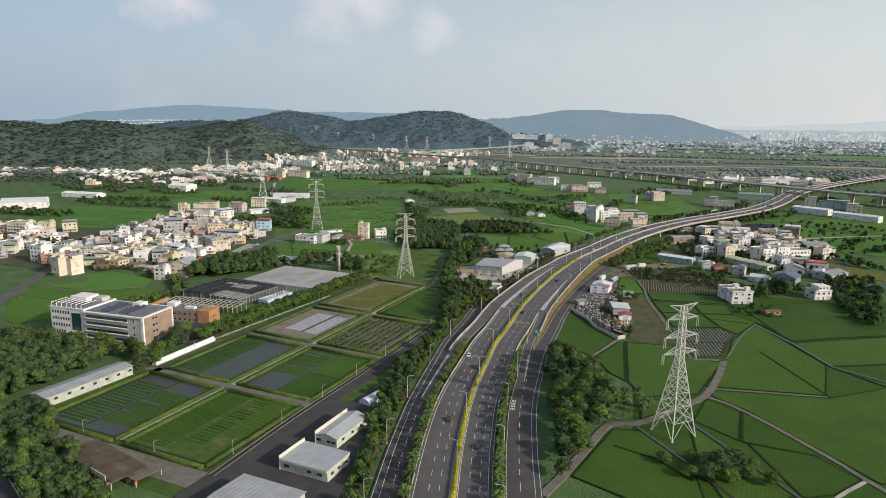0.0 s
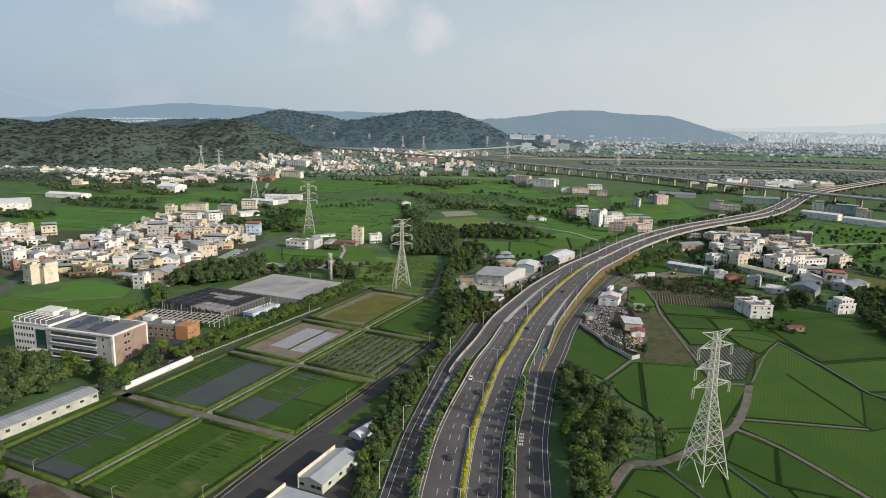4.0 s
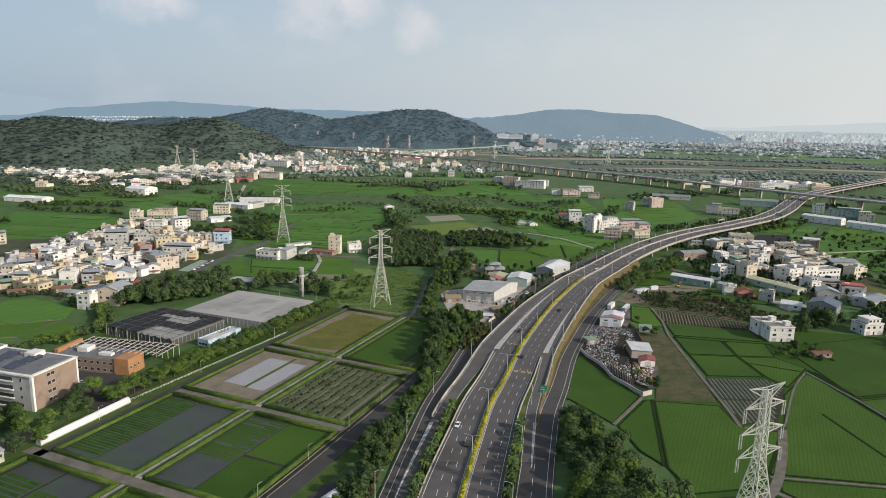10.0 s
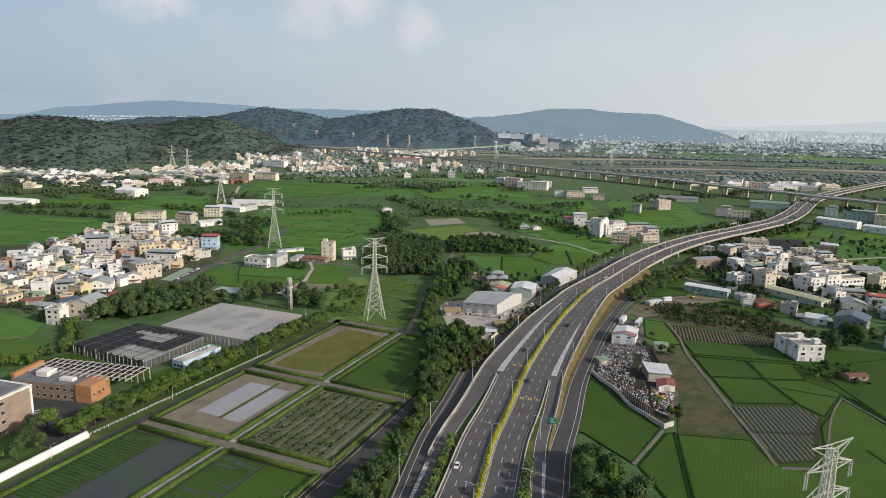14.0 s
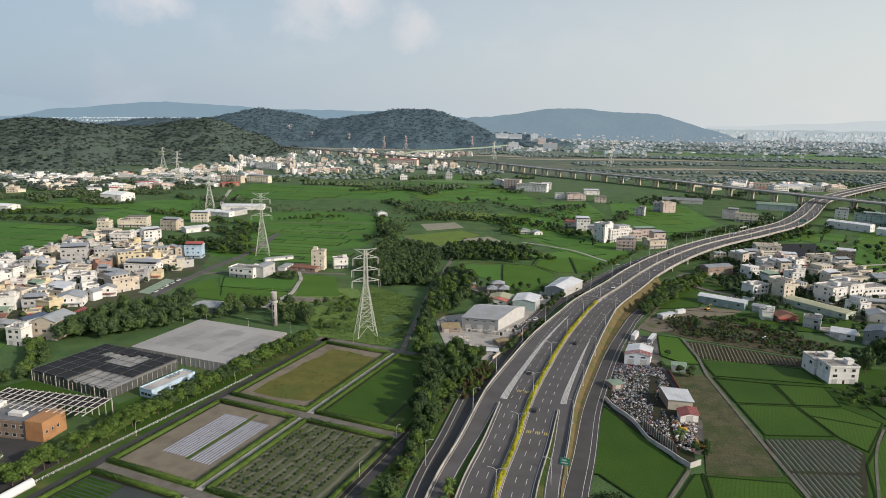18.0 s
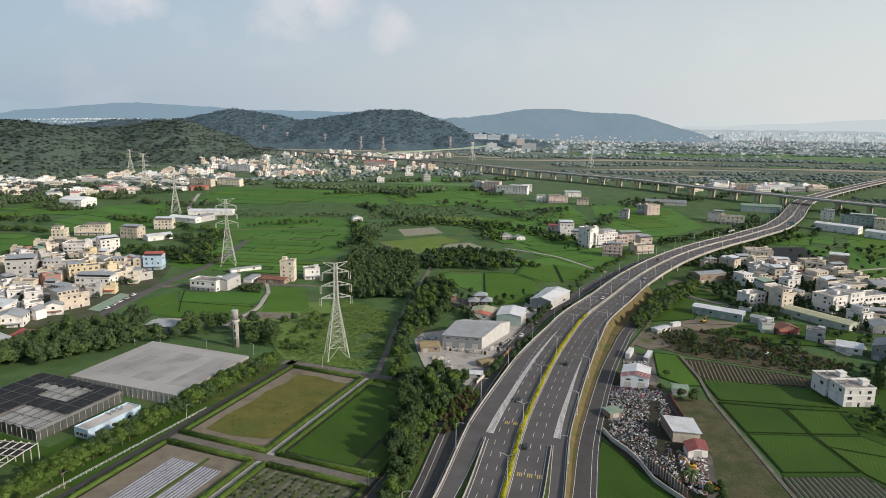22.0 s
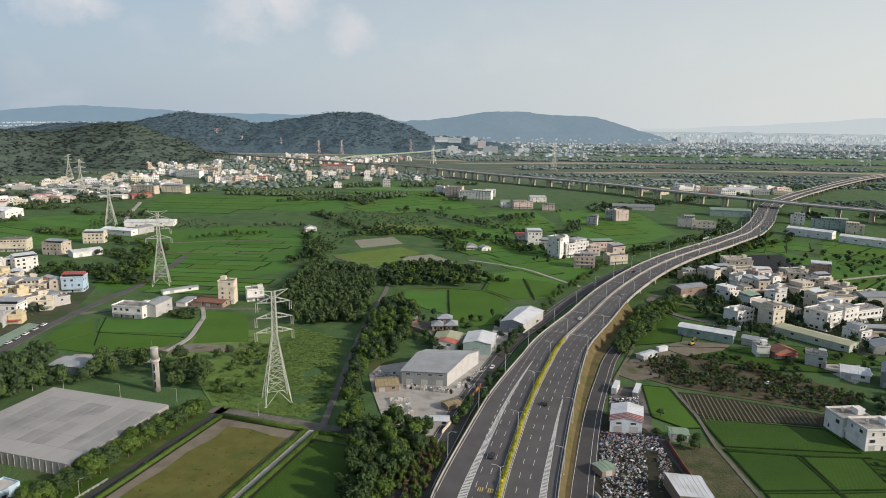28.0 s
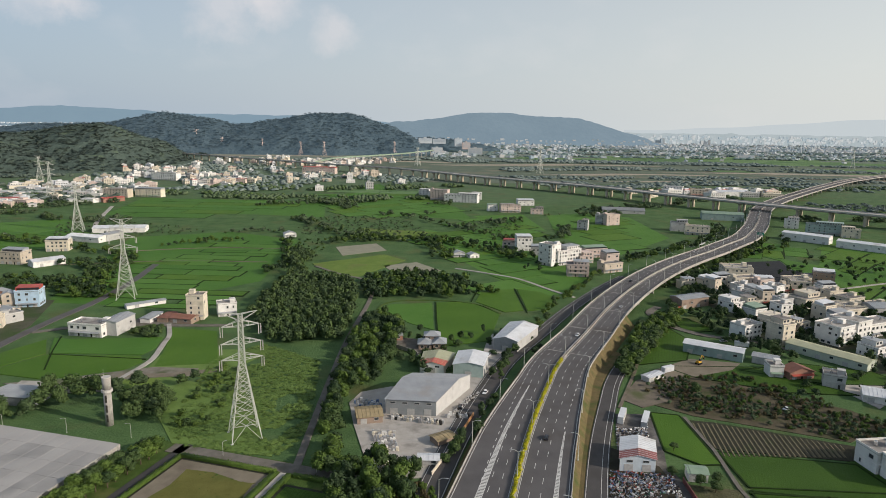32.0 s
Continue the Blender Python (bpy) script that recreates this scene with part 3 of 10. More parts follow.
field_grid([(-590, 915), (-414, 885), (-366, 733), (-480, 730), (-600, 770), (-530, 800)], -8, 90, 26, 8, 0.03, 0.3)
field_grid([(-480, 960), (-490, 1120), (-395, 1165), (-320, 953), (-410, 892)], -30, 70, 30, 21, 0.05, 0.3)
field_grid([(-420, 1200), (-380, 1380), (-110, 1370), (-110, 1200), (-370, 1130)], -6, 90, 34, 22, 0.05, 0.3)
field_grid([(-560, 790), (-640, 800), (-640, 700), (-520, 700)], -8, 70, 26, 23, 0.05)
field_grid([(-780, 1100), (-620, 1075), (-600, 1000), (-750, 1010)], -8, 80, 26, 24, 0.1)
field_grid([(-620, 1060), (-430, 940), (-400, 1080), (-500, 1180), (-640, 1160)], -10, 60, 24, 9, 0.3, 0.4)
field_grid([(300, 420), (460, 520), (560, 700), (386, 639), (372, 600), (345, 560), (330, 500)], 35, 70, 28, 11, 0.05)
field_grid([(374, 756), (464, 776), (540, 760), (400, 642), (358, 667), (360, 702)], 20, 60, 30, 25, 0.02)
field_grid([(520, 1500), (1100, 1560), (1500, 1700), (1400, 1740), (760, 1640)], 8, 120, 40, 12, 0.45, 0.2)
field_grid([(400, 2650), (1500, 2450), (2600, 2400), (2600, 3000), (1500, 3100), (500, 3000)], 5, 190, 95, 13, 0.35, 0.15)
field_grid([(900, 2080), (1900, 1950), (1900, 2300), (950, 2340)], -5, 160, 60, 14, 0.5, 0.2)
field_grid([(20, 1420), (110, 1440), (80, 1560), (-150, 1560), (-180, 1380)], -10, 70, 30, 15, 0.2, 0.5)
for p, m, label in (([(-53, 955), (-11, 975), (0, 936), (-43, 910)], NURSERY, "low shade-net nursery bed of dull grey-green"), ([(-3, 863), (28, 878), (48, 842), (14, 810)], NURSERY, "low shade-net nursery bed of dull brown"),
                    ([(-68, 872), (-2, 915), (18, 886), (-33, 806)], MEADOW, "rough meadow plot among trees"), ([(-60, 1000), (10, 990), (60, 1050), (-30, 1080)], MEADOW, "rough meadow plot among trees"),
                    ([(-109, 599), (-70, 581), (-44, 515), (-86, 528), (-125, 600), (-124, 640), (-64, 640), (-84, 600)], WEED, "overgrown vacant plot with tall weeds below a pylon")):
    slab("plot", p, 0.28, m, label, "plot")
slab("plot", [(320, 826), (349, 875), (386, 880), (364, 815), (334, 780), (312, 776)], 0.32, NET_BLACK, "black shade nets stretched over a nursery field", "plot")
slab("meadow", [(318, 662), (331, 642), (341, 614), (358, 589), (372, 580), (352, 555), (322, 581), (312, 615)], 0.3, LAWN_DRY, "mown yellow-green meadow beside a village", "meadow")
slab("rice_field", [(380, 909), (413, 857), (422, 792), (377, 774), (366, 812), (388, 880)], 0.3, RICE_MID, "green rice paddy beyond a village", "rice field")
slab("yard", [(112, 562), (128, 584), (147, 598), (160, 600), (149, 576), (134, 558), (119, 552)], 0.3, SOIL, "bare earth yard with rubble beside a plot", "yard")
# broad dry river bed with sand bars
for k, p in enumerate(([(120, 2330), (330, 2375), (560, 2440), (820, 2400), (900, 2350), (640, 2380), (420, 2330), (200, 2300)], [(380, 1960), (620, 2030), (820, 2010), (900, 1960), (700, 1990), (520, 1950)], [(760, 2090), (1000, 2060), (1300, 2000), (1600, 1930), (2100, 1800), (2700, 1640), (2700, 1690), (2000, 1880), (1500, 2010), (1100, 2110)],
                        [(900, 1945), (1200, 1880), (1500, 1830), (1900, 1720), (1500, 1800), (1150, 1860)], [(-300, 2560), (200, 2420), (230, 2470), (-280, 2630)], [(-760, 2720), (-420, 2760), (-120, 2740), (-300, 2810), (-640, 2790)], [(480, 1770), (640, 1800), (800, 1780), (660, 1770)])):
    slab("sand_bar", p, 0.5 + 0.01 * k, SAND, "pale sand bar of a dry river bed", "river bed")
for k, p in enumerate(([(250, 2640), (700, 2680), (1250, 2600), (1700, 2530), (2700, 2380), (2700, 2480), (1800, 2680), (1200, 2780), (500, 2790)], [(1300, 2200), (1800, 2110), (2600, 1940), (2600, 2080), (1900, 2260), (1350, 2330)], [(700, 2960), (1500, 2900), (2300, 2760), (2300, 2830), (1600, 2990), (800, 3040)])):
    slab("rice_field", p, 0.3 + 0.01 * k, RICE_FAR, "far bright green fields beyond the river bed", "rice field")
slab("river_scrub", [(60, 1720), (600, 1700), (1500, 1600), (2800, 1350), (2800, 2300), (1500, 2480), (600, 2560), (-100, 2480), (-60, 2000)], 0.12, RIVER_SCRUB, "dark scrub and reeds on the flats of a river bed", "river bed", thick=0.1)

# ---- paths, bunds and ditches ----
def strip(name, pts, width, m, label, category, z=0.42, thick=0.5, step=5.0, straight=False):
    line = smooth_line([(x, y, z) for x, y in pts], step) if len(pts) > 2 and not straight else np.array([(x, y, z) for x, y in pts], float)
    g = ribbon(Geo(), line, -width / 2, width / 2, 0, thick)
    return tagged(new(name, g.mesh(name, m)), label, category, "", "structure")


_path = "narrow grey concrete farm path between rice paddies"
strip("path", [(28, 214), (38, 230), (50, 252), (61.8, 272), (72, 273), (83, 280), (98, 293), (113, 306), (127, 329), (140, 357)], 3.6, PATHWAY, _path, "path", 0.5)
strip("path", [(113, 307), (126, 291), (143, 252), (149, 234), (156, 215), (170, 180)], 2.2, PATHWAY, _path, "path", 0.52)
strip("path", [(148, 233), (133, 222), (118, 208)], 1.4, CONCRETE, _path, "path", 0.5)
strip("path", [(140, 357), (124, 357)], 2.0, PATHWAY, _path, "path", 0.5)
strip("path", [(122.4, 358), (123.6, 372), (125, 414), (128, 482), (132.6, 510), (134, 541)], 1.6, PATHWAY, _path, "path", 0.5, straight=True)
strip("path", [(142, 359), (167, 403), (184, 426)], 1.0, PATHWAY, _path, "path", 0.5)
strip("path", [(117, 316.5), (173, 311)], 1.3, PATHWAY, _path, "path", 0.46)
strip("path", [(-138, 690), (-136, 684), (-130, 665), (-129, 652), (-127, 632), (-127, 622), (-130, 609), (-134, 594), (-136, 584)], 2.8, CONCRETE, "pale winding concrete path to a farmhouse", "path", 0.5)
strip("path", [(-34, 500), (-31, 549), (-28, 595), (-23, 657), (-12, 748), (-14, 801), (-40, 830), (-64, 862)], 3.0, PATHWAY, "grey lane along a strip of trees", "path", 0.5)
strip("path", [(78, 706), (66, 730), (38, 742), (2, 738), (-8, 700), (-2, 640)], 1.6, GRASS, "grass bund round a paddy", "bund", 0.5)
strip("path", [(142, 748), (130, 770), (112, 807), (93, 826), (62, 850)], 3.0, CONCRETE, "pale lane curving between paddies", "path", 0.5)
strip("road", [(196, 720), (184, 706), (184, 690), (187, 672), (196, 658), (204, 652)], 5.4, PATHWAY, "pale drive beside a green-walled workshop", "road", 0.48)
strip("path", [(184, 692), (168, 664), (149, 631), (134, 600), (120, 574), (108, 552)], 1.6, SOIL, "thin dirt track under roadside trees", "path", 0.48)
strip("road", [(204, 652), (226, 640), (240, 624), (262, 600)], 4.4, PATHWAY, "grey village lane between houses", "road", 0.46)
strip("road", [(-310, 360), (-335, 440), (-353, 502), (-366, 548), (-380, 590)], 7.0, ASPHALT, "grey country road leading into the village", "road", 0.5)
strip("road", [(-222, 590), (-222, 616), (-220, 652), (-214, 700), (-206, 745), (-203, 800), (-206, 870)], 6.0, ASPHALT, "village road past parked cars", "road", 0.5)
strip("road", [(-405, 1280), (-358, 1112), (-330, 1050)], 5.0, CONCRETE, "straight farm lane across the plain", "road", 0.5)
strip("path", [(360, 764), (418, 784), (479, 800), (560, 812)], 3.0, CONCRETE, "straight pale farm lane between paddies", "path", 0.5)
for _p in ([(-505, 745), (-470, 800), (-440, 830)], [(-290, 870), (-200, 885), (-110, 880)], [(-262, 930), (-180, 950), (-98, 945)], [(-332, 468), (-292, 460), (-252, 476)], [(-328, 440), (-288, 430), (-258, 442)]):
    strip("path", _p, 1.5, SOIL, "pale earth track across green paddies", "path", 0.5)
_bund = "low grassy earth bund between rice paddies"
for p in ([(65, 738), (75, 770), (100, 774), (96, 714), (82, 710)], [(103, 774), (120, 764), (128, 742), (110, 716), (99, 713)]):
    slab("rice_field", p, 0.36, RICE_B, "bright green rice paddy between a lane and the viaduct", "rice field")
for pts in ([(-185, 636), (-130, 626)], [(-193, 667), (-186, 642), (-176, 612)], [(72, 774), (62, 738)], [(101.5, 776), (97.5, 708)], [(36, 738), (33, 690), (31, 640)]):
    for a_, b_ in zip(pts, pts[1:]):
        strip("bund", [a_, b_], 0.8, BUND_DARK, _bund, "bund", 0.5)
strip("road", [(-214, 676), (-180, 690), (-150, 688), (-98, 686)], 4.2, PATHWAY, "grey lane past farmhouses", "road", 0.47)
strip("yard", [(-136, 603), (-112, 602), (-88, 608)], 5.0, SOIL_PALE, "strip of pale rubble at the edge of a paddy", "yard", 0.45)
slab("yard", [(-164, 690), (-160, 708), (-134, 706), (-134, 690)], 0.44, PATHWAY, "grey yard between farmhouses", "yard")
for pts in ([(91.3, 384), (85, 352), (79, 322)], [(187, 430), (191, 390), (195.3, 353), (209, 327), (262, 342)], [(195.3, 353), (227, 359), (330, 378)], [(166, 374), (174, 311)],
            [(125, 290), (114, 261), (140, 251)], [(193, 393), (227, 403), (330, 427)], [(157, 475), (156.5, 438), (182, 427)], [(130, 479), (163, 473), (186, 471)], [(60, 253), (75, 243), (84, 228)]):
    for a_, b_ in zip(pts, pts[1:]):
        strip("bund", [a_, b_], 1.1, BUND_DARK, _bund, "bund", 0.5)
strip("path", [(67, 356), (77, 371), (87, 386)], 1.2, PATHWAY, _path, "path", 0.5)
for pts in ([(73, 271), (88, 236), (100, 205)], [(97, 279), (118, 221), (130, 185)], [(184, 426), (192, 388), (196, 352), (215, 330)]):
    strip("ditch_bank", pts, 1.4, PATHWAY, "concrete lip of an irrigation ditch", "ditch", 0.6, straight=True)
    strip("ditch", pts, 1.0, WATER, "dark water in a straight irrigation ditch", "ditch", 0.66, 0.1, straight=True)

# ---- highway ----
MEDIAN = [(-8, -320, 0.6), (-6, -60, 0.6), (-4.4, 130, 0.6), (-3.3, 208, 0.7), (-2.5, 239.4, 0.8), (-1.4, 260, 0.9), (0.1, 282.6, 1), (2.6, 303, 1.2), (7.8, 334.6, 1.5), (13.9, 368.4, 1.8), (22.6, 401, 2.2), (33.1, 443.5, 2.7), (45.3, 482, 3.1), (60.2, 525, 3.6), (76.8, 566, 4), (93, 602, 4.4), (120.5, 646.4, 5.6), (150.1, 694.4, 7), (180.2, 737.4, 8), (213.2, 780.4, 8.3), (247.3, 819.4, 8.3), (282.5, 854.9, 8.2), (320, 890, 8), (350.5, 920.4, 8), (396, 966.4, 7.8), (431, 1012.4, 7.6), (472, 1072.4, 7.5), (528, 1162.4, 7.5), (578, 1238.4, 7.5), (656, 1330.4, 8), (779, 1456.4, 8.5), (948, 1621.4, 9), (1130, 1780.4, 10), (1401, 1959.4, 11), (2001, 2259.4, 11)]
HW = smooth_line(MEDIAN, 5.0)
HY = HW[:, 1]


def over(table):
    ys, vals = zip(*table)
    return np.interp(HY, ys, vals)


R_EDGE = over([(-400, 13.4), (330, 13.4), (436, 13.2), (441, 19.7), (525, 19.2), (600, 16.0), (690, 13.9), (3000, 13.8)])
L_EDGE = -over([(-400, 15.2), (266, 15.0), (318, 14.0), (346, 13.2), (389, 12.7), (436, 12.9), (441, 22.4), (520, 19.5), (580, 15.6), (650, 13.6), (3000, 13.4)])
# inner and outer edges of the two slip ramps, which leave the frontage roads and join at y = 438
RAMP_R = dict(y=(318, 346, 390, 438), inner=(18.2, 17.0, 15.0, 13.4), outer=(24.0, 22.4, 20.6, 19.7))
RAMP_L = dict(y=(286, 346, 390, 438), inner=(18.3, 17.0, 15.6, 13.2), outer=(23.6, 23.2, 22.4, 22.3))
deck = Geo()
ribbon(deck, HW, L_EDGE, -1.0, 0, 1.4)
ribbon(deck, HW, 1.0, R_EDGE, 0, 1.4)
ribbon(deck, HW[HY > 600], -1.05, 1.05, 0.03, 1.2)
highway = tagged(new("highway", deck.mesh("highway", ASPHALT)), "wide grey asphalt expressway curving away over a long viaduct", "road", "", "structure")
sides = Geo()


def wall_along(lo, hi, off, side):
    """A parapet on the road's edge between two y."""
    k = (HY > lo) & (HY < hi)
    o = off[k]
    ribbon(sides, HW[k], np.minimum(o, o + side * 0.3), np.maximum(o, o + side * 0.3), 0.9, 2.2)


for lo, hi in ((-400, 437), (441, 4000)):
    wall_along(lo, hi, L_EDGE - 0.05, -1)
    wall_along(lo, hi, R_EDGE + 0.05, 1)
wall_along(388, 447, np.interp(HY, RAMP_R["y"], RAMP_R["outer"]) + 0.05, 1)
wall_along(347, 447, -np.interp(HY, RAMP_L["y"], RAMP_L["outer"]) - 0.05, -1)
parapet = tagged(new("parapet", sides.mesh("parapet", CONCRETE)), "pale concrete parapets along the expressway", "parapet", "", "structure")
kerbs = Geo()
ribbon(kerbs, HW[HY < 612], -1.15, 1.15, 0.22, 1.5)
tagged(new("median", kerbs.mesh("median", CONCRETE)), "raised concrete median strip of the expressway", "median", "", "structure")
far_median = Geo()
_far = HW[HY > 606]
ribbon(far_median, _far, -0.62, -0.42, 0.95, 0.9)
ribbon(far_median, _far, 0.42, 0.62, 0.95, 0.9)
tagged(new("median_barrier", far_median.mesh("median_barrier", CONCRETE)), "concrete median barrier on the viaduct", "barrier", "", "structure")
# embankment under the rising road
bank = Geo()
_em = HW[(HY > -330) & (HY < 690)]
_m = (HY > -330) & (HY < 690)
n_ = normals_of(_em)
_rampy = (_em[:, 1] > 346) & (_em[:, 1] < 442)
for off, s, R in ((L_EDGE[_m], -1, RAMP_L), (R_EDGE[_m], 1, RAMP_R)):
    off = np.where(_rampy, s * np.interp(_em[:, 1], R["y"], R["outer"]), off)
    top = np.column_stack([_em[:, :2] + n_ * (off + 0.3 * s)[:, None], np.where(_rampy, np.interp(_em[:, 1], [R["y"][0], R["y"][1] + 10, 438], [0.62, 1.0, 2.6]), _em[:, 2]) - 0.05])
    reach = np.maximum(0.4, _em[:, 2] * 0.85)
    low = np.column_stack([_em[:, :2] + n_ * (off + s * (0.4 + reach))[:, None], np.full(len(_em), 0.02)])
    vs = np.stack([top, low], 1).reshape(-1, 3)
    bank.add(vs, [(2 * j, 2 * j + 1, 2 * j + 3, 2 * j + 2) if s > 0 else (2 * j, 2 * j + 2, 2 * j + 3, 2 * j + 1) for j in range(len(_em) - 1)])
tagged(new("embankment", bank.mesh("embankment", DRY_BANK)), "dry grass bank beside the rising expressway", "embankment", "", "structure")

# frontage roads and ramps at ground level on both sides
SIDE_R = HW[(HY > -330) & (HY < 780)].copy()
SIDE_R[:, 2] = 0.55
yr = SIDE_R[:, 1]
r_in, r_out = np.interp(yr, [150, 330, 360, 450, 600, 780], [18.0, 18.2, 22.0, 23.4, 25, 25]), np.interp(yr, [150, 330, 450, 600, 780], [31.4, 31.4, 32.0, 33, 33])
frontage = Geo()
ribbon(frontage, SIDE_R[yr < 690], r_in[yr < 690], r_out[yr < 690], 0, 0.6)
SIDE_L = HW[(HY > -330) & (HY < 800)].copy()
SIDE_L[:, 2] = 0.55
yl = SIDE_L[:, 1]
l_in, l_out = -np.interp(yl, [150, 300, 346, 400, 450, 800], [18.2, 18.0, 20.0, 24.0, 24.0, 24.0]), -np.interp(yl, [150, 300, 450, 620, 800], [28.8, 28.8, 34.5, 34.5, 33])
ribbon(frontage, SIDE_L, l_out, l_in, 0, 0.6)
tagged(new("frontage_road", frontage.mesh("frontage_road", ASPHALT_SIDE)), "grey asphalt frontage roads beside the expressway", "road", "", "structure")
ramp = Geo()
RAMP_LINES = []
for R, sg in ((RAMP_R, 1), (RAMP_L, -1)):
    k = (HY > R["y"][0]) & (HY < 448)
    line, ry = HW[k].copy(), HY[k]
    line[:, 2] = np.interp(ry, [R["y"][0], R["y"][1] + 10, 438], [0.62, 1.0, float(np.interp(438, HY, HW[:, 2]))])
    line[ry > 438, 2] = HW[k][ry > 438, 2] - 0.02   # runs on just under the deck
    a, b = np.interp(ry, R["y"], R["inner"]), np.interp(ry, R["y"], R["outer"])
    ribbon(ramp, line, *((a, b) if sg > 0 else (-b, -a)), 0.0, 1.6)
    RAMP_LINES.append((line, ry, sg * (a + 0.5), sg * (b - 0.5)))
tagged(new("ramp", ramp.mesh("ramp", ASPHALT)), "asphalt ramps joining the expressway", "road", "", "structure")
# planted strips between the carriageways, dying out where the ramps join
verge = Geo()
_v = HW[(HY > -330) & (HY < 437)].copy()
_vy = _v[:, 1]
_v[:, 2] = np.interp(_vy, [-330, 330, 437], [0.75, 0.8, _v[-1, 2] - 0.1])
ribbon(verge, _v, 13.6, np.interp(_vy, [318, *RAMP_R["y"][1:]], [17.9, *RAMP_R["inner"][1:]]) - 0.1, 0.0, 1.2)
ribbon(verge, _v, 0.1 - np.interp(_vy, [286, *RAMP_L["y"][1:]], [18.1, *RAMP_L["inner"][1:]]), L_EDGE[(HY > -330) & (HY < 437)] - 0.3, 0.0, 1.2)
tagged(new("verge", verge.mesh("verge", GRASS)), "planted verge strips between the carriageways", "verge", "", "structure")
side_bank = Geo()
_v = HW[(HY > 388) & (HY < 640)].copy()
_v[:, 2] = 0.6
_vy = _v[:, 1]
ribbon(side_bank, _v, np.interp(_vy, [388, 438, 500, 640], [21.0, 20.2, 20.5, 18.2]), np.interp(_vy, [388, 450, 640], [22.6, 23.4, 24.6]), 0, 0.5)
tagged(new("dry_verge", side_bank.mesh("dry_verge", DRY_BANK)), "dry brown grass verge below the expressway", "verge", "", "structure")

# markings
marks = Geo()
nrm = normals_of(HW)
arc = np.concatenate([[0], np.cumsum(np.linalg.norm(np.diff(HW[:, :2], axis=0), axis=1))])
S0 = float(np.interp(150, HY, arc))


def on_road(s, off, up=0.012, base=HW):
    p = np.array([np.interp(s, arc, base[:, k]) for k in range(3)])
    q = np.array([np.interp(s, arc, nrm[:, k]) for k in range(2)])
    return np.array([p[0] + q[0] * off, p[1] + q[1] * off, p[2] + up])


def dash(s, off, length=4.0, width=0.2, up=0.012):
    d = width / 2
    marks.add([on_road(s, off - d, up), on_road(s, off + d, up), on_road(s + length, off + d, up), on_road(s + length, off - d, up)], [(0, 1, 2, 3)])


S_END = arc[-1]
for off in (5.3, 9.2, -5.2, -8.9):
    for s in np.arange(3, S0 + 1500, 10.0):
        dash(s, off)
for off, y0, y1 in ((13.4, 530, 650), (-12.3, 450, 640)):
    for s in np.arange(*np.interp([y0, y1], HY, arc), 6.0):
        dash(s, off, 2.4, 0.3)
for a in (1.5, -1.5):
    ribbon(marks, HW[::1], a - 0.1, a + 0.1, 0.012)
for lo, hi, off in ((-400, 437, R_EDGE - 1.3), (440, 4000, R_EDGE - 0.8), (-400, 437, L_EDGE + 1.0), (440, 4000, L_EDGE + 0.8)):
    k = (HY > lo) & (HY < hi)
    ribbon(marks, HW[k], off[k] - 0.12, off[k] + 0.12, 0.012)
for line, ry, a, b in RAMP_LINES:
    ribbon(marks, line, a - 0.1, a + 0.1, 0.012)
    ribbon(marks, line[ry > 350], b[ry > 350] - 0.1, b[ry > 350] + 0.1, 0.012)


def gore(y0, y1, near0, near1, far0, far1, level=None):
    """A hatched nose between two offsets, wide at y0 and closing at y1."""
    k0, k1 = np.interp([y0, y1], HY, arc)
    sg = 1 if k1 > k0 else -1
    ss = np.arange(k0, k1, 0.95 * sg)
    pts = []
    for s in ss:
        f = (s - k0) / (k1 - k0)
        row = [on_road(s, near0 + (near1 - near0) * f), on_road(s, far0 + (far1 - far0) * f), on_road(s + 0.62 * sg, far0 + (far1 - far0) * f), on_road(s + 0.62 * sg, near0 + (near1 - near0) * f)]
        if level is not None:
            row = [(x, y, float(np.interp(np.interp(s, arc, HY), [level, 356], [0.62, 1.0])) + 0.025) for x, y, _ in row]
        n = (row[1][0] - row[0][0]) * (row[2][1] - row[0][1]) - (row[1][1] - row[0][1]) * (row[2][0] - row[0][0])
        marks.add(row, [(0, 1, 2, 3) if n > 0 else (3, 2, 1, 0)])
        pts.append((row[0], row[1]))
    for side in (0, 1):
        for p, q in zip(pts, pts[1:]):
            (x0, y0_, z0), (x1, y1_, z1) = p[side], q[side]
            d = Vector((y1_ - y0_, x0 - x1)).normalized() * 0.1
            quad = [(x0 - d.x, y0_ - d.y, z0 + 0.004), (x0 + d.x, y0_ + d.y, z0 + 0.004), (x1 + d.x, y1_ + d.y, z1 + 0.004), (x1 - d.x, y1_ - d.y, z1 + 0.004)]
            n = (quad[1][0] - quad[0][0]) * (quad[2][1] - quad[0][1]) - (quad[1][1] - quad[0][1]) * (quad[2][0] - quad[0][0])
            marks.add(quad, [(0, 1, 2, 3) if n > 0 else (3, 2, 1, 0)])


gore(441, 528, 13.5, 13.8, 16.1, 14.1)
gore(438, 568, -10.9, -8.6, -13.9, -8.9)
gore(360, 320, 20.5, 22.4, 21.7, 22.7, 318)
gore(347, 289, -23.1, -22.8, -21.6, -22.6, 286)
for line, offs in ((SIDE_R[yr < 690], (r_in[yr < 690] + 0.5, r_out[yr < 690] - 0.5, r_out[yr < 690] - 2.6)), (SIDE_L, (l_out + 0.6, l_in - 0.4, l_out + 3.2))):
    for o in offs:
        ribbon(marks, line, o - 0.09, o + 0.09, 0.012)
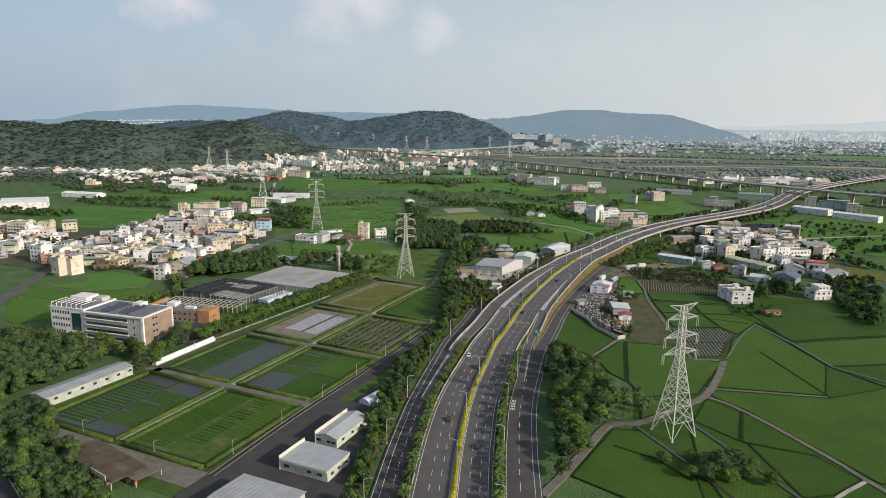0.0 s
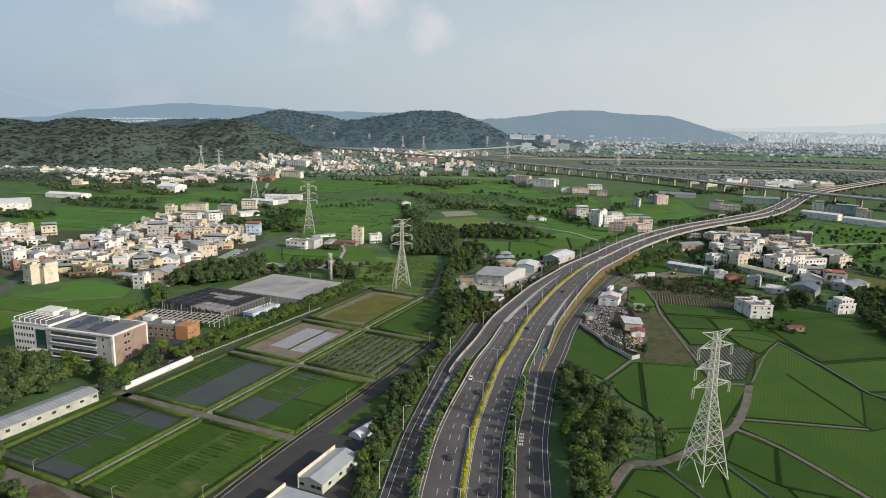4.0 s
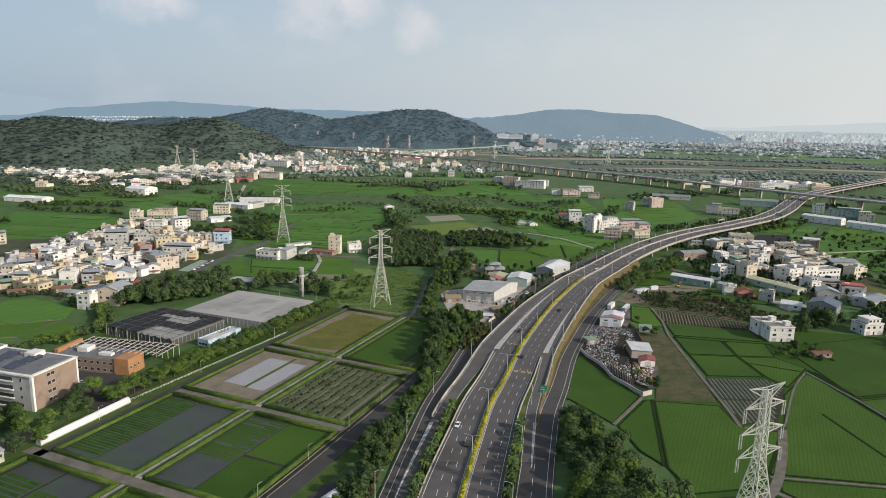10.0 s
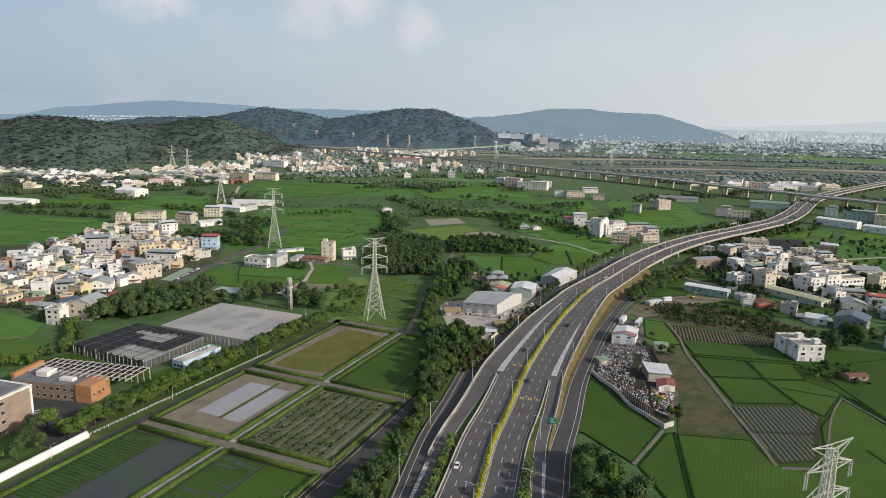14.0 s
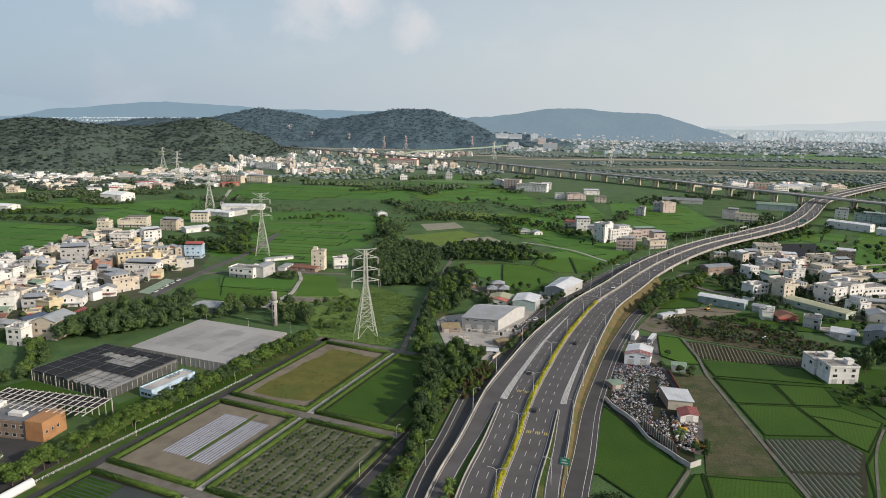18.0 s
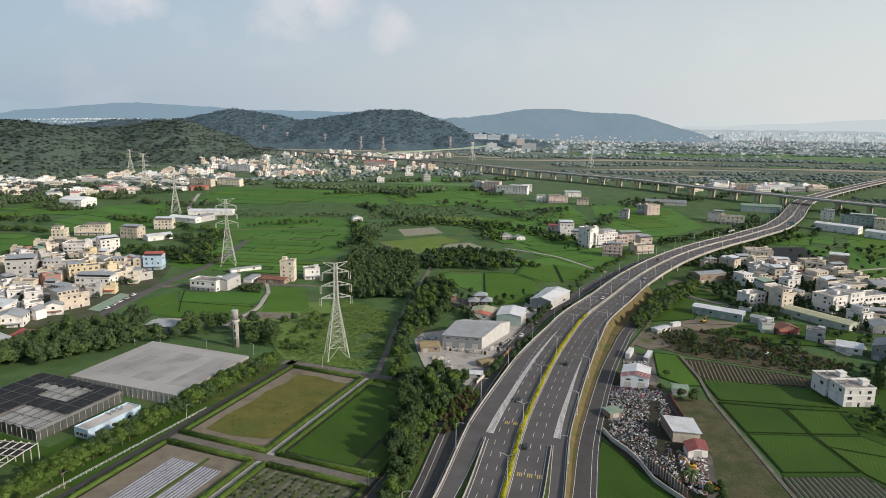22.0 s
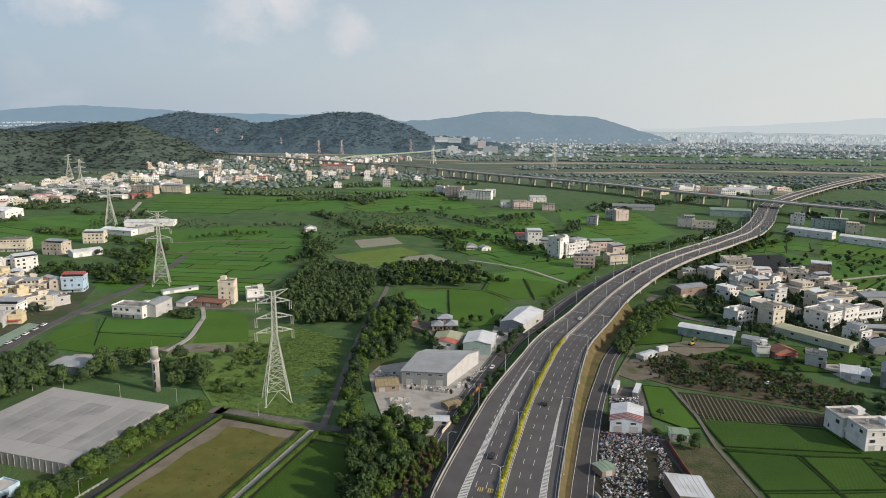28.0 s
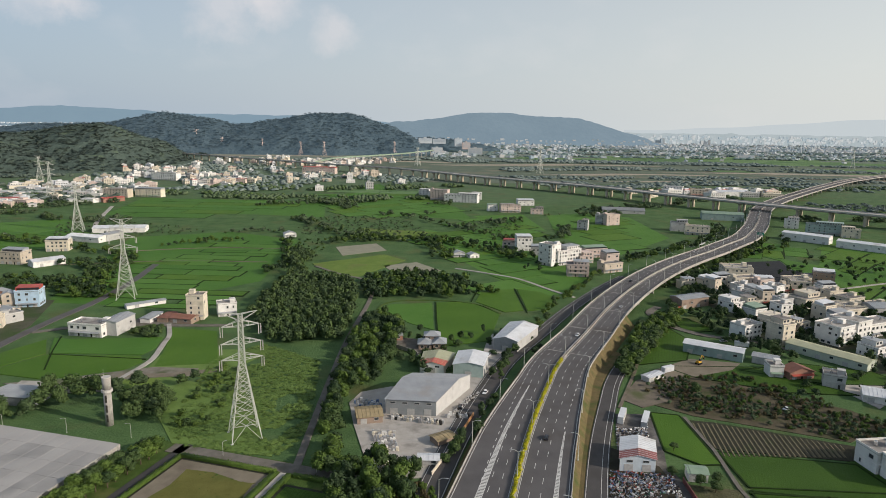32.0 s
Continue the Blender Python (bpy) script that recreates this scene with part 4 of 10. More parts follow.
for sd, o0 in ((SIDE_R[yr < 330], 23.6), (SIDE_L[yl < 330], -22.0)):
    for j in range(0, len(sd) - 1, 2):
        ribbon(marks, sd[j:j + 2], o0 - 0.1, o0 + 0.1, 0.012)
tagged(new("road_markings", marks.mesh("road_markings", PAINT_LINE)), "worn white lane lines, dashes and hatched noses", "road marking", "", "stuff")
joints = Geo()
for s in np.arange(arc[np.searchsorted(HY, 612)], S0 + 1500, 45.0):
    for a, b in ((-13.2, -1.2), (1.2, 13.6)):
        joints.add([on_road(s, a, 0.018), on_road(s, b, 0.018), on_road(s + 0.5, b, 0.018), on_road(s + 0.5, a, 0.018)], [(0, 1, 2, 3)])
tagged(new("expansion_joints", joints.mesh("expansion_joints", CONCRETE_PALE)), "pale expansion joints across the viaduct deck", "road joint", "", "stuff")

# viaduct piers of the expressway
pier_geo = Geo().box(-1.2, -1.0, 0, 1.2, 1.0, 1).mesh("pier", CONCRETE)
for s in np.arange(np.interp(700, HY, arc), S_END - 30, 40.0):
    p = on_road(s, 0)
    d = on_road(s, 1) - p
    ang = math.degrees(math.atan2(d[1], d[0]))
    v = thing("viaduct_pier", "grey concrete pier under the expressway viaduct", "pier", (p[0], p[1], 0), ang, "expressway piers", "")
    top = p[2] - 1.4
    part("column", pier_geo, v, "", (-8.5, 0, 0), 0, (1, 1, top - 1.2))
    part("column", pier_geo, v, "", (8.5, 0, 0), 0, (1, 1, top - 1.2))
    part("crosshead", Geo().box(-12, -1.1, top - 1.2, 12, 1.1, top + 0.02).mesh("crosshead", CONCRETE), v)

# crossing viaduct beyond
XV = smooth_line([(-700, 2560, 17), (-288, 2177, 17), (-125, 2030, 17), (6, 1935, 17), (126, 1790, 17), (197, 1690, 17), (328, 1546, 17), (405, 1450, 17), (461, 1355, 17), (530, 1258, 17), (594, 1167, 17), (659, 1092, 17), (735, 1008, 17), (900, 850, 17), (1300, 500, 17)], 20.0)
xd = Geo()
XW = np.interp(XV[:, 0], [40, 110], [8.5, 12.5])   # two decks side by side from here on
ribbon(xd, XV, -XW, XW, 0, 0.9)
ribbon(xd, XV, 2.6 - XW, XW - 2.6, -0.9, 1.4)
tagged(new("viaduct_deck", xd.mesh("viaduct_deck", CONCRETE)), "long elevated viaduct deck of weathered concrete", "viaduct", "", "structure")
xw = Geo()
for o in (-XW - 0.2, XW):
    ribbon(xw, XV, o, o + 0.2, 1.2, 2.0)
tagged(new("viaduct_wall", xw.mesh("viaduct_wall", CONCRETE_PALE)), "pale parapet walls of the viaduct", "parapet", "", "structure")
xa = np.concatenate([[0], np.cumsum(np.linalg.norm(np.diff(XV[:, :2], axis=0), axis=1))])
xn = normals_of(XV)
PIER_TAN = mat("tan_pier_concrete", (0.4, 0.35, 0.27), (0.54, 0.48, 0.38), 0.85, 4.0, 0.4, 0.1, per_object=0.4)
xpier = Geo().box(-1.9, -1.7, 0, 1.9, 1.7, 12.6, 0, 0.03).mesh("column", PIER_TAN)
xhead = Geo().add([(sx * (3.2 if z < 13 else 4.6), sy * 1.7, z) for z in (12.6, 14.75) for sx, sy in ((-1, -1), (1, -1), (1, 1), (-1, 1))], [(3, 2, 1, 0), (4, 5, 6, 7), (0, 1, 5, 4), (1, 2, 6, 5), (2, 3, 7, 6), (3, 0, 4, 7)]).mesh("pier_head", PIER_TAN)
for s in np.arange(20, xa[-1], 42.0):
    x, y = np.interp(s, xa, XV[:, 0]), np.interp(s, xa, XV[:, 1])
    if min(np.hypot(HW[:, 0] - x, HW[:, 1] - y)) < 19:
        continue
    ang = math.degrees(math.atan2(np.interp(s, xa, xn[:, 1]), np.interp(s, xa, xn[:, 0])))
    v = thing("viaduct_pier", "pale concrete pier under the crossing viaduct", "pier", (x, y, 0), ang, "crossing viaduct piers")
    for o in ((-7.2, 7.2) if x > 70 else (0,)):
        part("pier_head", xhead, part("column", xpier, v, "", (o, 0, 0)))
XB = smooth_line([(-215, 2262, 8), (-165, 2291, 19), (-46, 2421, 22), (81, 2645, 22), (180, 2900, 22)], 30.0)
xb = Geo()
ribbon(xb, XB, -5, 5, 0, 2.0)
ribbon(xb, XB, -5.2, -5, 1.6, 3.0, 1)
ribbon(xb, XB, 5, 5.2, 1.6, 3.0, 1)
tagged(new("far_bridge", xb.mesh("far_bridge", [CONCRETE, TIN_GREEN])), "distant bridge with pale green barriers over the river bed", "bridge", "", "structure")
bpier = Geo().box(-1.5, -1.2, 0, 1.5, 1.2, 20).mesh("column", CONCRETE)
for k in range(2, len(XB), 2):
    v = thing("bridge_pier", "pier of the distant green-edged bridge", "pier", (XB[k, 0], XB[k, 1], 0), 0, "far bridge piers")
    part("column", bpier, v)


# ---- hills ----
def ridge_hill(name, pts, width, m, label, category, step, seed, rough=0.18, extra=0):
    """A wooded hill: a height field falling off on both sides of a crest line."""
    P = np.array(pts, float)
    x0, x1 = P[:, 0].min() - width, P[:, 0].max() + width
    y0, y1 = P[:, 1].min() - width, min(P[:, 1].max() + width * 0.6, 4960)
    xs, ys = np.arange(x0, x1, step), np.arange(y0, y1, step)
    X, Y = np.meshgrid(xs, ys)
    Z = np.full(X.shape, -8.0)
    for (ax, ay, az), (bx, by, bz) in zip(P, P[1:]):
        L2 = (bx - ax) ** 2 + (by - ay) ** 2
        t = np.clip(((X - ax) * (bx - ax) + (Y - ay) * (by - ay)) / L2, 0, 1)
        d = np.hypot(X - ax - t * (bx - ax), Y - ay - t * (by - ay))
        h = az + t * (bz - az)
        d = d / np.clip(h / 85, 0.28, 1)   # low ends of the crest fall off sooner
        Z = np.maximum(Z, h * (1 - np.clip(d / width, 0, 1) ** 1.15) - 8 * np.clip(d / width, 0, 1))
    cx = np.append(P[:, 0], P[-1, 0] + width * 0.2)
    Z = np.minimum(Z, np.interp(X, cx, np.append(P[:, 2], -8.0)))   # nothing rises past the end of the crest

    def rough_at(p):
        spur = noise.noise((p[0] / (width * 0.42), p[1] / (width * 0.42), seed)) * 0.75
        return spur + 0.45 * noise.noise((p[0] / (width * 0.16), p[1] / (width * 0.16), seed + 5)) + 0.22 * noise.noise((p[0] / (width * 0.055), p[1] / (width * 0.055), seed + 9))
    N = np.array([rough_at(p) for p in zip(X.ravel(), Y.ravel())]).reshape(X.shape)
    top = Z.max()
    Z = Z + N * rough * top * np.clip(1 - Z / top, 0.1, 1) * np.clip((Z + 8) / 20, 0, 1)
    T = np.array([noise.noise((a / (step * 1.2), b / (step * 1.2), seed + 3.7)) for a, b in zip(X.ravel(), Y.ravel())]).reshape(X.shape)
    Z = Z + (T * min(step * 0.5, 6.0)) * (Z > 2)
    n = len(xs)
    vs = np.column_stack([X.ravel(), Y.ravel(), Z.ravel()])
    fs = [(j * n + i, j * n + i + 1, (j + 1) * n + i + 1, (j + 1) * n + i) for j in range(len(ys) - 1) for i in range(n - 1)]
    HILL_GRID.setdefault(name, []).append(vs)
    return tagged(new(name, make_mesh(name, vs, fs, m, None, True)), label, category, "", "structure")


HILL_GRID = {}
ridge_hill("hill_near", [(-1300, 2040, 88), (-1138, 2070, 92), (-1079, 2110, 86), (-1022, 2160, 83), (-973, 2200, 87), (-893, 2260, 105), (-837, 2300, 114), (-795, 2330, 101), (-755, 2370, 70), (-697, 2420, 33), (-651, 2460, 6)], 430, HILL_NEAR, "low forested hill with dense dark green trees", "hill", 9.0, 3, 0.34)
ridge_hill("hill_near", [(-2300, 1780, 104), (-1540, 1790, 98), (-1348, 1800, 104), (-1322, 1810, 107), (-1271, 1830, 101), (-1228, 1840, 94), (-1190, 1860, 106), (-1151, 1880, 111), (-1084, 1910, 108), (-1050, 1940, 96), (-996, 1970, 92), (-930, 2000, 55), (-870, 2020, 8)], 430, HILL_NEAR, "low forested hill with dense dark green trees", "hill", 9.0, 4, 0.34)
ridge_hill("hill_middle", [(-1600, 3350, 90), (-1118, 3300, 116), (-973, 3300, 160), (-803, 3300, 136), (-661, 3300, 108), (-548, 3300, 124), (-323, 3300, 162), (-156, 3300, 163), (11, 3310, 116), (95, 3330, 60), (150, 3350, 10)], 480, HILL_MID, "hazy blue-green forested hills beyond the plain", "hill", 15.0, 8, 0.3)
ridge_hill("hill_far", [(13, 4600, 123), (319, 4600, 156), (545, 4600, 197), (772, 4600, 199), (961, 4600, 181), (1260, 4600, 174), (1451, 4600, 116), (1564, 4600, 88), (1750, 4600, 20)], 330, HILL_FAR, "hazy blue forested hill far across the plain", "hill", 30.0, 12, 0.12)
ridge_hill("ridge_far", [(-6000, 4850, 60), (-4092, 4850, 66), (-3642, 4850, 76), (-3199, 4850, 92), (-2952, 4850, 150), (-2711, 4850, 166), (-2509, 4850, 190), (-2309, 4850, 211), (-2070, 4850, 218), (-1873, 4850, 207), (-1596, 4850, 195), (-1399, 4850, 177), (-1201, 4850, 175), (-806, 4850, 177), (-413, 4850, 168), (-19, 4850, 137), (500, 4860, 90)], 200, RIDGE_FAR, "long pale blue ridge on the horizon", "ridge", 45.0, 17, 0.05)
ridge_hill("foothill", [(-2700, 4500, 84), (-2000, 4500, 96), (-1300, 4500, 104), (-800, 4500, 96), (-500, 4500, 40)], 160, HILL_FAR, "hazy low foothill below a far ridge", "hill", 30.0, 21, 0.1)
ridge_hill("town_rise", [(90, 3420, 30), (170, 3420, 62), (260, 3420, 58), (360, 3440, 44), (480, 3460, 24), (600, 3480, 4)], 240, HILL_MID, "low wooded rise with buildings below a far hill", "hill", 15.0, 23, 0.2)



def skyline(name, pts, y, m, label, category):
    """A far strip of land or mountain on the horizon."""
    vs = [(x, y, -30) for x, z in pts] + [(x, y, z) for x, z in pts] + [(x, y + 30, z * 0.6) for x, z in pts]
    n = len(pts)
    fs = [(k, k + 1, n + k + 1, n + k) for k in range(n - 1)] + [(n + k, n + k + 1, 2 * n + k + 1, 2 * n + k) for k in range(n - 1)]
    return tagged(new(name, make_mesh(name, vs, fs, m)), label, category, "", "structure")


_rng = random.Random(4)
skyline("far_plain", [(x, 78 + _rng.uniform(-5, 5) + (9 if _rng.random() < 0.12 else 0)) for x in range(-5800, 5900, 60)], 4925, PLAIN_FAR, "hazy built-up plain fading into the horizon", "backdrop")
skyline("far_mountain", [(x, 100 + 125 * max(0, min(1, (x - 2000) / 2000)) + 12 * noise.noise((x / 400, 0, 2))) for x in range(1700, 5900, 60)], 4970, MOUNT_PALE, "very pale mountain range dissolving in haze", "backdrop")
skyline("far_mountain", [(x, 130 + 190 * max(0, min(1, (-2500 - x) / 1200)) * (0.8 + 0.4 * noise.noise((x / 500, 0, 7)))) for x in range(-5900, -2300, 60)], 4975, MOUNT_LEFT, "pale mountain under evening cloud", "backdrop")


# ---- trees ----
def fast_mesh(name, v, quads, mats, idx=None):
    me = bpy.data.meshes.new(name)
    me.vertices.add(len(v))
    me.vertices.foreach_set("co", np.asarray(v, np.float32).ravel())
    me.loops.add(4 * len(quads))
    me.loops.foreach_set("vertex_index", np.asarray(quads, np.int32).ravel())
    me.polygons.add(len(quads))
    me.polygons.foreach_set("loop_start", np.arange(0, 4 * len(quads), 4, dtype=np.int32))
    for m in mats if isinstance(mats, (list, tuple)) else [mats]:
        me.materials.append(m)
    if idx is not None:
        me.polygons.foreach_set("material_index", np.asarray(idx, np.int32))
    me.update(calc_edges=True)
    return me


def leaf_cloud(rng, centres, radii, count, leaf, flat=0.85, fill=0.12, body=(4, 7)):
    """Leaf sprays on and just inside a set of lobes, each spray a small tilted four-sided piece; plus a dim inner body."""
    centres, radii = np.asarray(centres, float), np.asarray(radii, float)
    which = rng.choice(len(centres), count, p=radii ** 2 / (radii ** 2).sum())
    d = rng.normal(size=(count, 3))
    d /= np.linalg.norm(d, axis=1)[:, None]
    d[:, 2] = np.where(d[:, 2] < -0.35, -d[:, 2], d[:, 2])
    rad = radii[which] * (1 - fill * rng.random(count) + 0.16 * rng.normal(size=count))
    c = centres[which] + d * rad[:, None] * [1, 1, flat]
    nrm = d + 0.42 * rng.normal(size=(count, 3))
    nrm /= np.linalg.norm(nrm, axis=1)[:, None]
    t = np.cross(nrm, rng.normal(size=(count, 3)))
    t /= np.linalg.norm(t, axis=1)[:, None]
    b = np.cross(nrm, t)
    s = leaf * rng.uniform(0.55, 1.35, (count, 1))
    s2 = s * rng.uniform(0.5, 1.0, (count, 1))
    bow = nrm * s * 0.25
    v = np.stack([c - t * s - b * s2 * 0.35, c + b * -s2 + bow * 0.6, c + t * s + b * s2 * 0.35, c + b * s2 + bow * 0.6], 1).reshape(-1, 3)
    q = np.arange(4 * count).reshape(-1, 4)
    # inner body, so that no light falls straight through
    rows, cols = body
    vb, qb = [], []
    for (cx, cy, cz), r in zip(centres, radii):
        o = len(vb)
        for i in range(rows):
            th = math.pi * (i + 0.35) / (rows - 0.3)
            for j in range(cols):
                ph = 2 * math.pi * j / cols
                k = r * 0.78 * rng.uniform(0.85, 1.1)
                vb.append((cx + k * math.sin(th) * math.cos(ph), cy + k * math.sin(th) * math.sin(ph), cz + k * flat * math.cos(th)))
        for i in range(rows - 1):
            for j in range(cols):
                qb.append((o + i * cols + j, o + (i + 1) * cols + j, o + (i + 1) * cols + (j + 1) % cols, o + i * cols + (j + 1) % cols))
    qb = np.array(qb) + len(v)
    return np.vstack([v, vb]), np.vstack([q, qb])


def tree_lobes(rng, r, h, tall=0.6, n=8):
    """Lobes of a broad crown whose foot is at a third of the height."""
    cs, rs = [(0, 0, h * 0.66)], [r * 0.72]
    for k in range(n):
        a = 2 * math.pi * k / n + rng.uniform(-0.3, 0.3)
        lift = rng.uniform(0.38, 0.86)
        d = r * rng.uniform(0.4, 0.72) * (1.15 - 0.55 * lift)
        cs.append((math.cos(a) * d, math.sin(a) * d, h * lift))
        rs.append(r * rng.uniform(0.32, 0.5))
    cs.append((rng.uniform(-0.2, 0.2) * r, rng.uniform(-0.2, 0.2) * r, h * 0.86))
    rs.append(r * 0.42)
    return cs, rs


def far_crown(rg):
    """A lumpy crown for far woods: three rough domes grown into one another."""
    vb, qb = [], []
    for cx, cy, cz, r in ((0, 0, 1.25, 0.85), (0.5 * rg.uniform(0.7, 1.2), 0.3, 1.0, 0.6), (-0.45, -0.4 * rg.uniform(0.5, 1.3), 0.95, 0.62)):
        o = len(vb)
        for i in range(4):
            th = math.pi * (0.02 + 0.23 * i)
            for j in range(7):
                ph = 2 * math.pi * (j + 0.5 * (i % 2)) / 7
                k = r * rg.uniform(0.85, 1.15)
                vb.append((cx + k * math.sin(th) * math.cos(ph), cy + k * math.sin(th) * math.sin(ph), cz + 0.9 * k * math.cos(th)))
        qb += [(o + i * 7 + j, o + (i + 1) * 7 + j, o + (i + 1) * 7 + (j + 1) % 7, o + i * 7 + (j + 1) % 7) for i in range(3) for j in range(7)]
    return np.array(vb), np.array(qb)


CROWNS, FAR_CROWNS = [], []
for k in range(6):
    rg = np.random.default_rng(40 + k)
    CROWNS.append(leaf_cloud(rg, *tree_lobes(rg, 1.0, 2.1 + 0.25 * (k % 3)), 1150, 0.078, fill=0.2))
for k in range(6):
    rg = np.random.default_rng(80 + k)
    FAR_CROWNS.append(leaf_cloud(rg, *tree_lobes(rg, 1.0, 2.0 + 0.2 * (k % 3), n=4), 150, 0.17, body=(3, 6)))
MID_CROWNS, TINY_CROWNS, MICRO_CROWNS = [], [], []
for k in range(6):
    rg = np.random.default_rng(120 + k)
    TINY_CROWNS.append(leaf_cloud(rg, *tree_lobes(rg, 1.0, 2.0 + 0.2 * (k % 3), n=3), 60, 0.27, body=(3, 5)))
    MICRO_CROWNS.append(far_crown(rg))
for k in range(6):
    rg = np.random.default_rng(60 + k)
    MID_CROWNS.append(leaf_cloud(rg, *tree_lobes(rg, 1.0, 2.1 + 0.2 * (k % 3), n=6), 640, 0.096, fill=0.2))
CROWN_MESH = {}
for mname, mm in (("mid", LEAF), ("dark", LEAF_DARK), ("light", LEAF_LIGHT)):
    CROWN_MESH[mname] = [fast_mesh("crown", v, q, mm) for v, q in CROWNS]


def trunk_mesh():
    g = Geo()
    g.tube(0, 0, -0.05, 0.75, 0.07, 0.045, 7)
    g.beam((0, 0, 0.7), (0.05, 0.02, 1.4), 0.06, 0, 0.025)
    for k in range(5):
        a = k * 1.26
        g.beam((0, 0, 0.6 + 0.06 * k), (0.5 * math.cos(a), 0.5 * math.sin(a), 1.15 + 0.1 * k), 0.04, 0, 0.015)
    return g.mesh("trunk", BARK)


TRUNK = trunk_mesh()


def tree(x, y, r, h, rng, tone="mid", label="leafy green broadleaf tree", group="", z=0.0):
    k = rng.randrange(len(CROWNS))
    t = thing("tree", label, "tree", (x, y, z), rng.uniform(0, 360), group)
    sc = (r, r * rng.uniform(0.9, 1.1), h / (2.1 + 0.25 * (k % 3)))
    part("trunk", TRUNK, t, "", (0, 0, 0), 0, sc)
    part("crown", CROWN_MESH[tone][k], t, "", (0, 0, 0), 0, sc)
    return t


def wood(name, spots, mats, label, category="trees", near=False, seed=1):
    """Many trees that nobody could count, in one mesh. spots: x, y, radius, height."""
    rg = np.random.default_rng(seed)
    V, Q, I, n = [], [], [], 0
    nm = len(mats) if isinstance(mats, (list, tuple)) else 1
    for x, y, r, h in spots:
        src = MID_CROWNS if near else FAR_CROWNS if y < 780 else TINY_CROWNS if y < 1350 else MICRO_CROWNS
        v, q = src[rg.integers(len(src))]
        a = rg.uniform(0, 6.28)
        c, s = math.cos(a), math.sin(a)
        w = np.empty_like(v)
        w[:, 0], w[:, 1] = x + r * (v[:, 0] * c - v[:, 1] * s), y + r * (v[:, 0] * s + v[:, 1] * c)
        w[:, 2] = v[:, 2] * h / 2.2 - 0.1 * h
        V.append(w)
        Q.append(q + n)
        I.append(np.full(len(q), rg.integers(nm)))
        n += len(v)
    if not V:
        return None
    return tagged(new(name, fast_mesh(name, np.vstack(V), np.vstack(Q), mats, np.concatenate(I))), label, category, "", "stuff")


def belt(pts, width, gap, rng, rmin, rmax, h):
    """Tree places along a line."""
    line = smooth_line([(*p, 0.0) for p in pts], gap)
    n = normals_of(line)
    out = []
    for p, q in zip(line, n):
        for _ in range(max(1, int(width / gap))):
            o = rng.uniform(-0.5, 0.5) * width
            r = rng.uniform(rmin, rmax)
            out.append((p[0] + q[0] * o + rng.uniform(-1, 1), p[1] + q[1] * o + rng.uniform(-1, 1), r, r * h * rng.uniform(0.85, 1.2)))
    return out


R1 = random.Random(21)
# grove between the frontage road and the paddies
for x, y in scatter([(43, 360), (51, 364), (56, 346), (64, 330), (70, 300), (62, 280), (46, 244), (36, 222), (37, 270), (41, 330)], 7.6, R1):
    r = R1.uniform(3.9, 5.6)
    tree(x, y, r, r * R1.uniform(1.7, 2.1), R1, R1.choice(["mid", "mid", "light"]), "dense green broadleaf tree in a grove beside the road", "roadside grove")
# belt between the farm lane and the expressway
belt_spots = []
for x, y in scatter([(-40, 196), (-29, 200), (-29, 300), (-18, 372), (-6, 430), (-16, 440), (-20, 392), (-21, 372), (-28, 350), (-36, 334), (-38, 318), (-42, 296), (-41, 266), (-40, 232)], 5.6, R1):
    r = R1.uniform(3.0, 4.4) if y > 285 else R1.uniform(2.8, 3.7)
    belt_spots.append((x, y, r, r * R1.uniform(1.7, 2.3)))
for x, y in scatter([(-20, 408), (-6, 440), (8, 478), (14, 500), (-10, 506), (-20, 490), (-23, 440)], 5.6, R1):
    r = R1.uniform(3.0, 4.4)
    belt_spots.append((x, y, r, r * R1.uniform(2.3, 2.9)))
belt_spots = [q for q in belt_spots if q[0] + q[2] * 0.9 < np.interp(q[1], yl, SIDE_L[:, 0] + normals_of(SIDE_L)[:, 0] * l_out) - 1.5]
wood("shelter_belt", belt_spots, [LEAF, LEAF_DARK, LEAF, LEAF_LIGHT], "dense shelter belt of mixed green trees beside the expressway", near=True, seed=33)
# avenue beside the farm road: two close rows
for k in range(42):
    s = k / 41
    for o in (0, 4.8):
        x, y = -157.5 + 69 * s - o * 0.93, 360.2 + 160 * s + o * 0.36
        r = R1.uniform(3.3, 4.3)
        tree(x + R1.uniform(-0.8, 0.8), y + R1.uniform(-1, 1), r, r * R1.uniform(1.7, 2.0), R1, "light" if R1.random() < 0.7 else "mid", "bright green avenue tree along the farm road", "avenue")
# trees round the office
for x, y in scatter([(-262, 335), (-232, 346), (-205, 334), (-180, 336), (-176, 328), (-200, 322), (-205, 300), (-240, 300)], 9.0, R1):
    r = R1.uniform(3.0, 4.4)
    tree(x, y, r, r * R1.uniform(1.9, 2.4), R1, R1.choice(["mid", "dark", "light"]), "green tree in the grounds of an office building", "office trees")
for x, y, r, h in ((96, 236, 6.5, 8), (103, 240, 5, 7), (90, 231, 5, 6.5), (238, 506, 6, 13), (232, 512, 5, 14), (220, 616.5, 5, 10), (214, 492, 5, 14), (122, 487, 2.5, 4), (116, 511, 2.2, 4), (151, 566, 3, 6)):
    tree(x, y, r, h, R1, "mid", "bushy green tree at the edge of the paddies")
